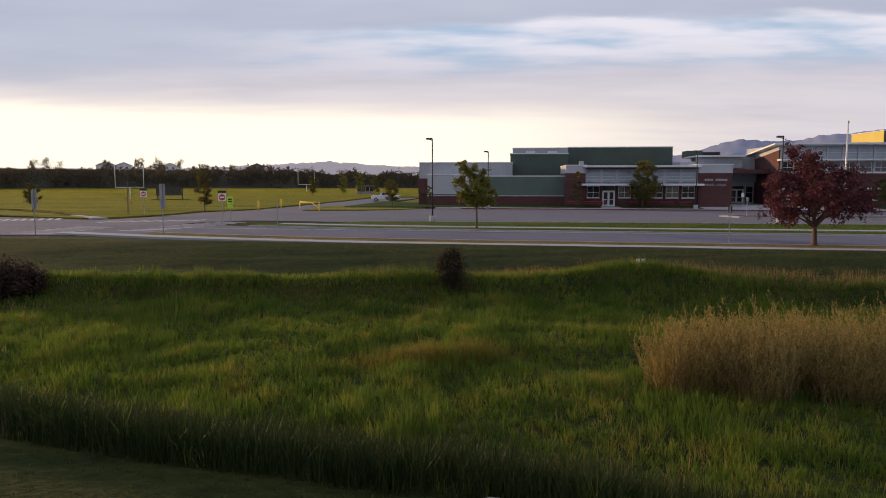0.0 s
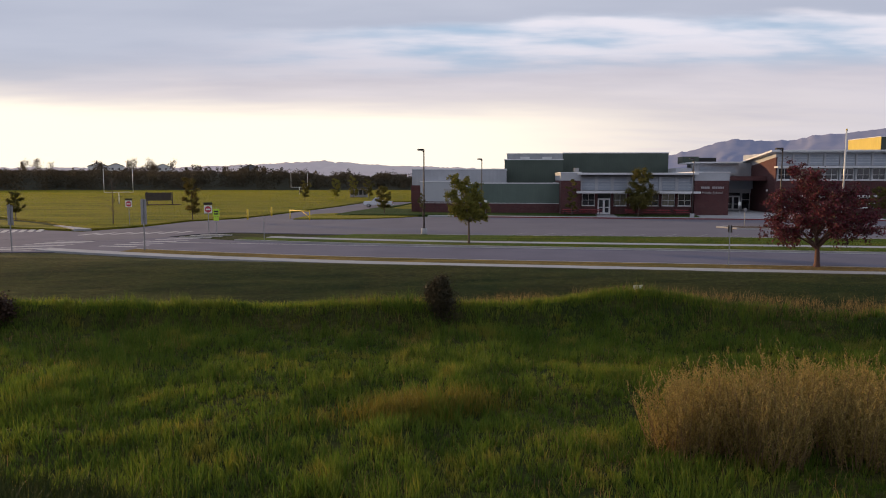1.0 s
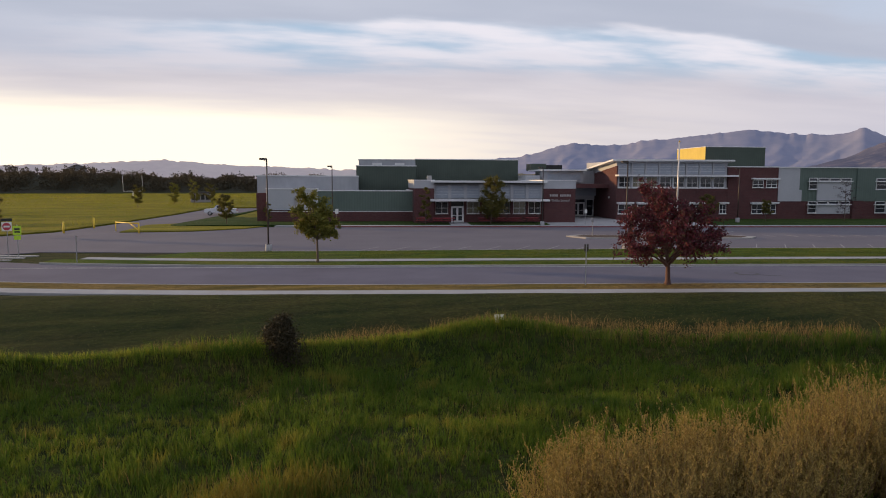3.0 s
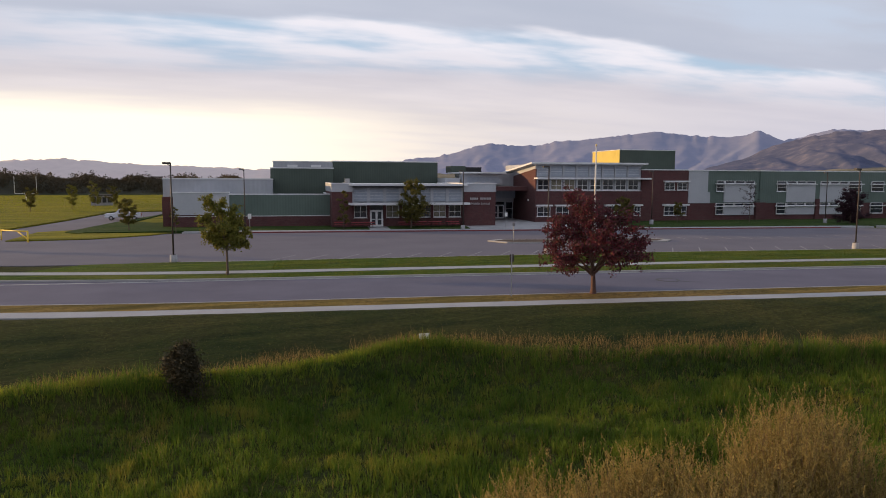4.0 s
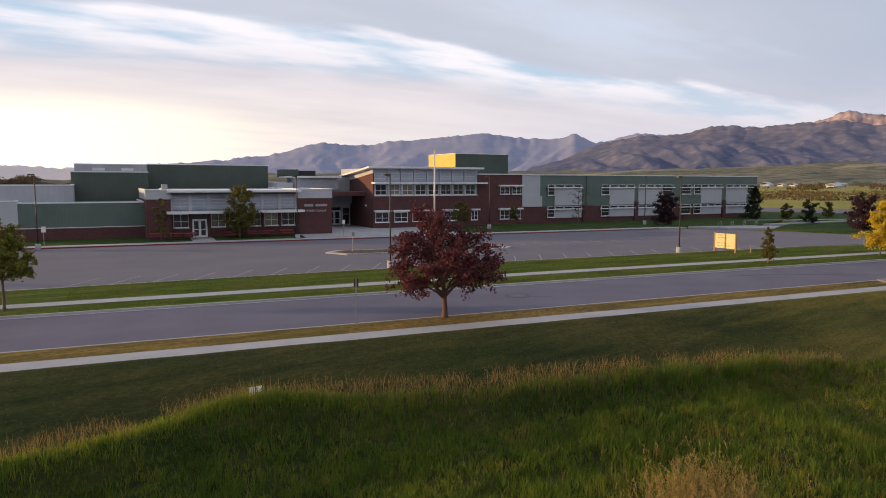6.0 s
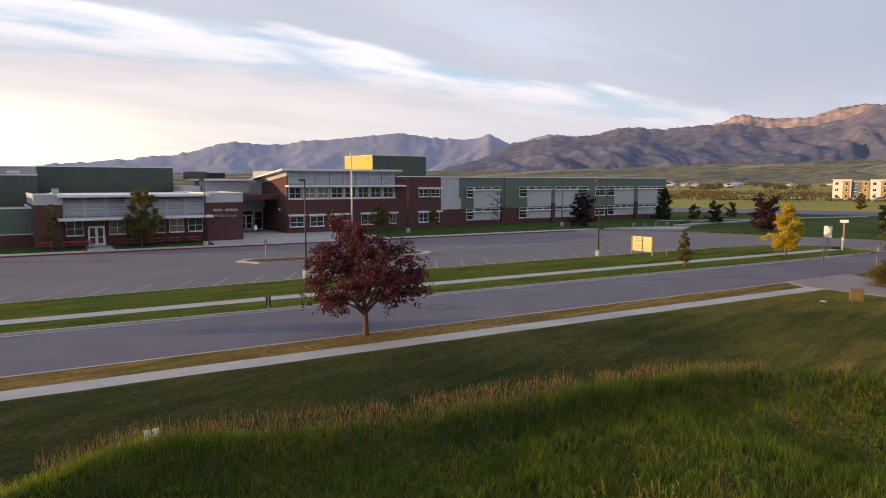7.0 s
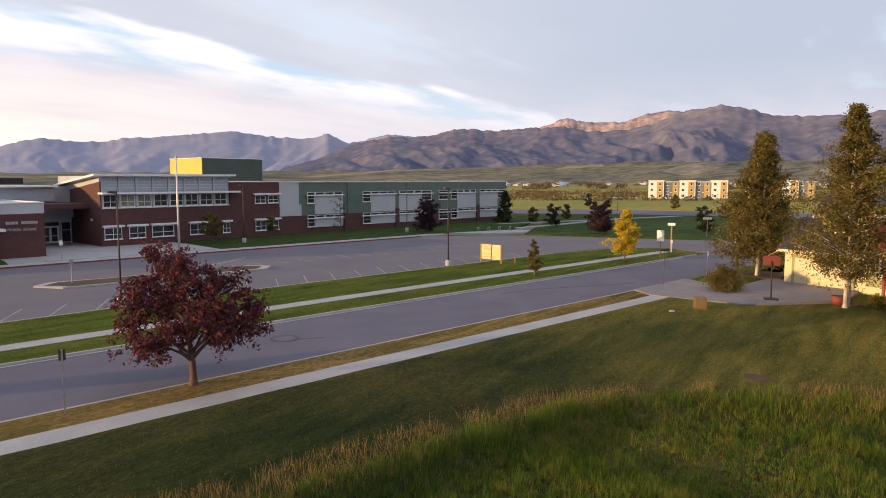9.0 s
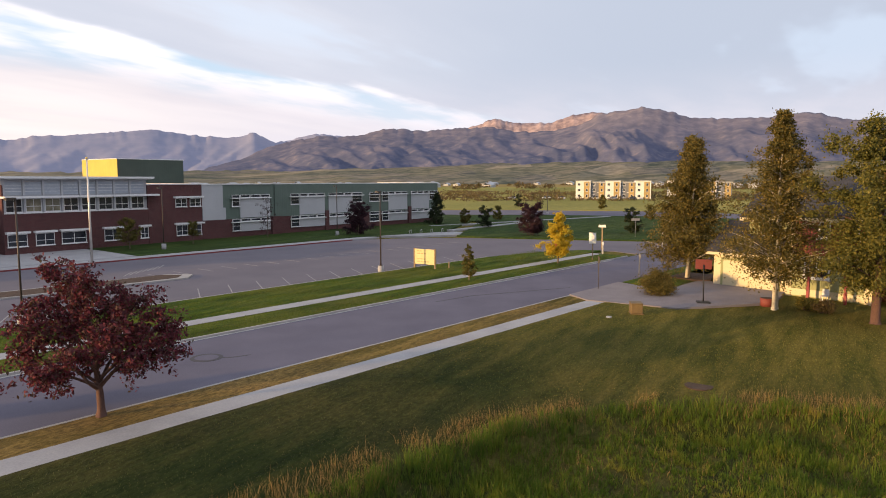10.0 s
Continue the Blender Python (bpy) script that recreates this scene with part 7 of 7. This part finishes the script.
def lap_siding(parent, x0, x1, y, z0, z1, mat, pitch=0.22):
    k = int((z1 - z0) / pitch)
    for i in range(k):
        bm = bmesh.new()
        a, b = z0 + i * pitch, z0 + (i + 1) * pitch
        vs = [bm.verts.new(c) for c in ((x0, y - 0.035, a), (x1, y - 0.035, a), (x1, y - 0.008, b), (x0, y - 0.008, b), (x0, y, a), (x1, y, a))]
        bm.faces.new(vs[:4])
        bm.faces.new((vs[4], vs[5], vs[1], vs[0]))
        part("board", bm, mat, parent)


# the house by the drive; its west face is the local front
HOUSE = pose(70.9, 23.2, 0.15, 0, 0, -108)      # local x runs south along the west face, local y runs east into the house
house = empty("family_house", HOUSE, "two-storey olive and red sided house with white trim in low sun", "house")
main = part("wall", boxes((0.0, 6.0, 0, 10, -0.3, 6.5)), M_SIDING, house, "olive lap siding wall")
lap_siding(main, 0.42, 5.8, -0.002, 0.55, 3.1, M_SIDING)
upper = part("upper_wall", boxes((-0.02, 6.02, -0.03, 10.02, 3.3, 6.52)), M_REDSIDING, house, "barn red upper siding")
lap_siding(upper, 0.12, 5.9, -0.033, 3.4, 6.4, M_REDSIDING)
part("porch_wall", boxes((6.0, 11.0, 2.4, 10, -0.3, 6.5)), M_REDSIDING, house, "barn red wall behind the porch")
part("skirt_board", boxes((-0.06, 6.06, -0.08, 0, -0.05, 0.5)), M_CREAM, house, "cream skirt board")
part("band_board", boxes((-0.06, 6.06, -0.1, 0, 3.1, 3.3)), M_CREAM, house)
part("corner_board", boxes((-0.08, 0.4, -0.09, 0.1, -0.2, 6.5)), M_CREAM, house)
part("corner_board", boxes((5.8, 6.1, -0.09, 0.1, -0.2, 6.5)), M_CREAM, house)
part("roof", gable(bmesh.new(), 0, 11, 0, 10, 6.5, 2.9, 0.6, "x"), M_SHINGLE, house, "dark shingle roof")
part("eave_trim", boxes((-0.6, 11.6, -0.66, -0.58, 6.05, 6.32)), M_CREAM, house)
for a, b, z0, z1, c in ((1.3, 3.3, 1.45, 2.95, 2), (2.3, 3.2, 4.7, 6.1, 1), (4.4, 5.3, 4.7, 6.1, 1)):
    window(a, b, z0, z1, -0.06, c, 0.5, parent=house, frame_w=0.14)
window(7.4, 8.6, 1.3, 2.8, 2.36, 1, 0.5, parent=house, frame_w=0.14)
part("porch_roof", boxes((6.0, 11.3, -0.4, 2.38, 3.05, 3.25)), M_SHINGLE, house)
for a in (6.3, 8.6, 10.9):
    part("porch_post", boxes((a - 0.1, a + 0.1, -0.25, -0.05, -0.2, 3.05)), M_CREAM, house)
# garage wing to the north
part("garage_wall", boxes((-6.6, -0.05, 0.5, 8, -0.3, 3.2)), M_CREAM, house, "cream garage wall")
gd = part("garage_door", boxes((-5.7, -0.9, 0.42, 0.5, 0.0, 2.25)), M_CREAM, house, "cream panelled garage door")
for r in range(4):
    for c in range(4):
        part("door_panel", boxes((-5.6 + c * 1.18, -4.55 + c * 1.18, 0.39, 0.42, 0.06 + r * 0.55, 0.52 + r * 0.55)), M_CREAM, gd)
part("door_trim", boxes((-5.9, -5.7, 0.38, 0.5, -0.1, 2.45), (-0.9, -0.7, 0.38, 0.5, -0.1, 2.45), (-5.7, -0.9, 0.38, 0.5, 2.25, 2.45)), M_SIDING, house, "olive door trim")
part("garage_roof", gable(bmesh.new(), -6.6, -0.05, 0.5, 8, 3.2, 2.2, 0.5, "x"), M_SHINGLE, house, "dark shingle garage roof")
part("eave_trim", boxes((-7.1, -0.1, -0.1, -0.02, 2.72, 2.95)), M_CREAM, house)
part("upper_gable_wall", boxes((-4.4, -0.1, 2.4, 8, 3.4, 6.2)), M_SIDING, house)
part("gable_roof", gable(bmesh.new(), -4.6, 0, 2.2, 8, 6.2, 1.8, 0.4, "x"), M_SHINGLE, house)
part("eave_trim", boxes((-5.0, 0.2, 1.74, 1.82, 5.75, 6.0)), M_CREAM, house)
window(-3.4, -2.3, 4.5, 5.8, 2.36, 1, 0.5, parent=house, frame_w=0.12)
# red play frame legs and planters by the wall
for a in (2.2, 4.9):
    s = empty("red_post", HOUSE @ Matrix.Translation((a, -1.3, 0)), "red painted frame leg by the wall", "post")
    part("leg", boxes((-0.1, 0.1, -0.1, 0.1, -0.3, 2.0)), M_TABLERED, s)
ch = empty("garden_chair", HOUSE @ pose(3.4, -1.2, -0.12), "small pale garden chair by the house", "chair")
part("seat", boxes((-0.25, 0.25, -0.25, 0.25, 0.42, 0.46)), M_WHITE, ch)
part("backrest", boxes((-0.25, 0.25, 0.22, 0.26, 0.46, 0.95)), M_WHITE, ch)
for a in (-0.22, 0.22):
    for b in (-0.22, 0.22):
        part("leg", boxes((a - 0.025, a + 0.025, b - 0.025, b + 0.025, -0.1, 0.42)), M_WHITE, ch)
for i, (px, py) in enumerate(((64.6, 24.0), (64.3, 21.4), (63.6, 20.2))):
    if i == 0:
        b = empty("planter", Matrix.Translation((px, py, 0.05)), "dark red barrel planter by the drive", "planter")
        part("barrel", tube(bmesh.new(), (0, 0, -0.1), (0, 0, 0.55), 0.42, 0.5, 14), M_REDSIDING, b)
        part("soil", tube(bmesh.new(), (0, 0, 0.4), (0, 0, 0.56), 0.44, 0.44, 14), M_MULCH, b)
    else:
        shrub("garden_shrub", px, py, 0.0, 1.5, 0.95, M_LEAFDULL if i == 1 else M_BRUSH, "low rounded garden shrub by the house", 180 + i, 1600, 0.09)
mul = structure(part("flower_bed", slab(bmesh.new(), [(75.4, 33.8), (74.4, 31.4), (74.8, 29.8), (79, 30.2), (79.5, 33)], -0.2, 0.24), M_MULCH), "dark mulch bed under the birch", "bed")
structure(part("front_lawn", slab(bmesh.new(), [rp(72.2, -2.3), rp(72.4, -5.0), (74.6, 31.5), (79.6, 33), (110, 27.4), rp(110, -2.3)], -0.3, 0.16), M_VERGE), "front lawn of the house", "grass")
hoop = empty("basketball_hoop", pose(62.6, 28.2, 0.05, 0, 0, -70), "portable basketball hoop with a red-brown backboard", "basketball hoop")
part("base", boxes((-0.5, 0.5, -0.4, 0.4, 0.0, 0.22), bevel=0.05), M_BLACK, hoop)
part("pole", tube(bmesh.new(), (0, 0, 0.2), (0, 0.34, 3.0), 0.05, 0.05, 8), M_BLACK, hoop)
part("backboard", boxes((-0.6, 0.6, 0.35, 0.4, 2.65, 3.4), bevel=0.01), M_REDSIDING, hoop)
bm = bmesh.new()
for i in range(14):
    a, b = 2 * math.pi * i / 14, 2 * math.pi * (i + 1) / 14
    tube(bm, (0.23 * math.cos(a), 0.66 + 0.23 * math.sin(a), 2.85), (0.23 * math.cos(b), 0.66 + 0.23 * math.sin(b), 2.85), 0.012, 0.012, 5, False)
part("rim", bm, M_SIGNRED, hoop)


def bluff_house(x, y, turn, w, label, mat):
    z = bluff_height(x, y) + 1.0
    h = empty("bluff_house", pose(x, y, z, 0, 0, turn), label, "house", "houses on the bluff")
    part("wall", boxes((-w / 2, w / 2, -4, 4, -4, 3.4)), mat, h)
    part("gable_wall", gable_end(bmesh.new(), -w / 2, w / 2, -4.0, 3.4, w * 0.2), mat, h)
    part("roof", gable(bmesh.new(), -w / 2, w / 2, -4, 4, 3.4, w * 0.2, 0.5, "y"), M_SHINGLE, h)
    for a in (-w * 0.28, w * 0.12):
        for zz in (1.3,):
            window(a, a + w * 0.16, zz, zz + 1.3, -4.02, 1, 0.5, parent=h, frame_w=0.12)


bluff_house(-206, 424, 20, 11, "pale house with a dark gable among the trees", M_CONDOWHITE)
bluff_house(-196, 425, 24, 9, "pale low house on the bluff", M_CONDOWHITE)
bluff_house(-170, 432, 18, 8, "pale house half hidden by trees", M_CONDOWHITE)
bluff_house(-122, 455, 10, 9, "pale roofed house half hidden by trees", M_CONDOGREY)


def far_town():
    """Pale houses strewn over the foothills, too small to tell apart."""
    rng = np.random.default_rng(91)
    bm = bmesh.new()
    for i in range(70):
        az = radians(rng.uniform(-86, -36))
        r = rng.uniform(1150, 1480) if i % 3 else rng.uniform(700, 1000)
        x, y = -math.sin(az) * r, math.cos(az) * r
        w, d, h = rng.uniform(3, 8), rng.uniform(4, 7), rng.uniform(2.4, 4.2)
        box(bm, x - w, x + w, y - d, y + d, -1, h)
        gable(bm, x - w, x + w, y - d, y + d, h, rng.uniform(1.5, 3), 0.6, "x")
    tagged(part("far_houses", bm, M_WHITEPANEL), "scattered pale houses below the foothills", "houses", kind="stuff")


far_town()


def condo(x, y, turn, n, label):
    c = empty("apartment_block", pose(x, y, 0, 0, 0, turn), label, "apartments", "apartment blocks")
    w = 7.2
    for i in range(n):
        a = i * w
        h = 8.8 if i % 2 == 0 else 8.2
        part("wall", boxes((a, a + w, (i % 2) * 1.2, 12, 0, h)), (M_CONDOWHITE, M_CONDOGREY)[i % 2], c)
        part("cladding", boxes((a + w * 0.55, a + w * 0.93, (i % 2) * 1.2 - 0.12, (i % 2) * 1.2, 0.2, h - 0.4)), M_CONDOTAN, c)
        part("roof", boxes((a - 0.2, a + w + 0.2, (i % 2) * 1.2 - 0.4, 12.2, h, h + 0.3)), M_CONDOWHITE, c)
        for f in range(3):
            window(a + 0.9, a + 2.3, 1.0 + 2.8 * f, 2.3 + 2.8 * f, (i % 2) * 1.2 - 0.05, 2, parent=c, frame_w=0.12)
            window(a + w * 0.68, a + w * 0.82, 0.9 + 2.8 * f, 2.3 + 2.8 * f, (i % 2) * 1.2 - 0.16, 1, parent=c, frame_w=0.1)
        part("balcony", boxes((a + 3.1, a + 3.9, (i % 2) * 1.2 - 1.0, (i % 2) * 1.2, 3.2, 3.4)), M_CONDOWHITE, c)
    return c


condo(337, 139, -72, 5, "white and ochre three-storey apartment block in low sun")
condo(352, 97, -72, 4, "white and ochre three-storey apartment block in low sun")
# racks on the pale apron at the lot's corner
structure(part("rack_apron", slab(bmesh.new(), [(100.5, 86.3), (112, 82.4), (115.6, 79.0), (109.6, 76.4), (104, 80.5)], -0.1, 0.262), M_CONCRETE), "pale concrete apron at the lot corner", "pavement")
for i in range(4):
    r = empty("bike_rack", pose(104.5 + i * 2.0, 83.0 - i * 0.9, 0.26, 0, 0, 20), "low pale bicycle rack on the apron", "bicycle rack", "bicycle racks")
    bm = tube(bmesh.new(), (-0.7, 0, 0), (-0.7, 0, 0.8), 0.04, 0.04, 6)
    tube(bm, (0.7, 0, 0), (0.7, 0, 0.8), 0.04, 0.04, 6)
    tube(bm, (-0.7, 0, 0.8), (0.7, 0, 0.8), 0.04, 0.04, 6)
    part("hoop", bm, M_STEEL, r)
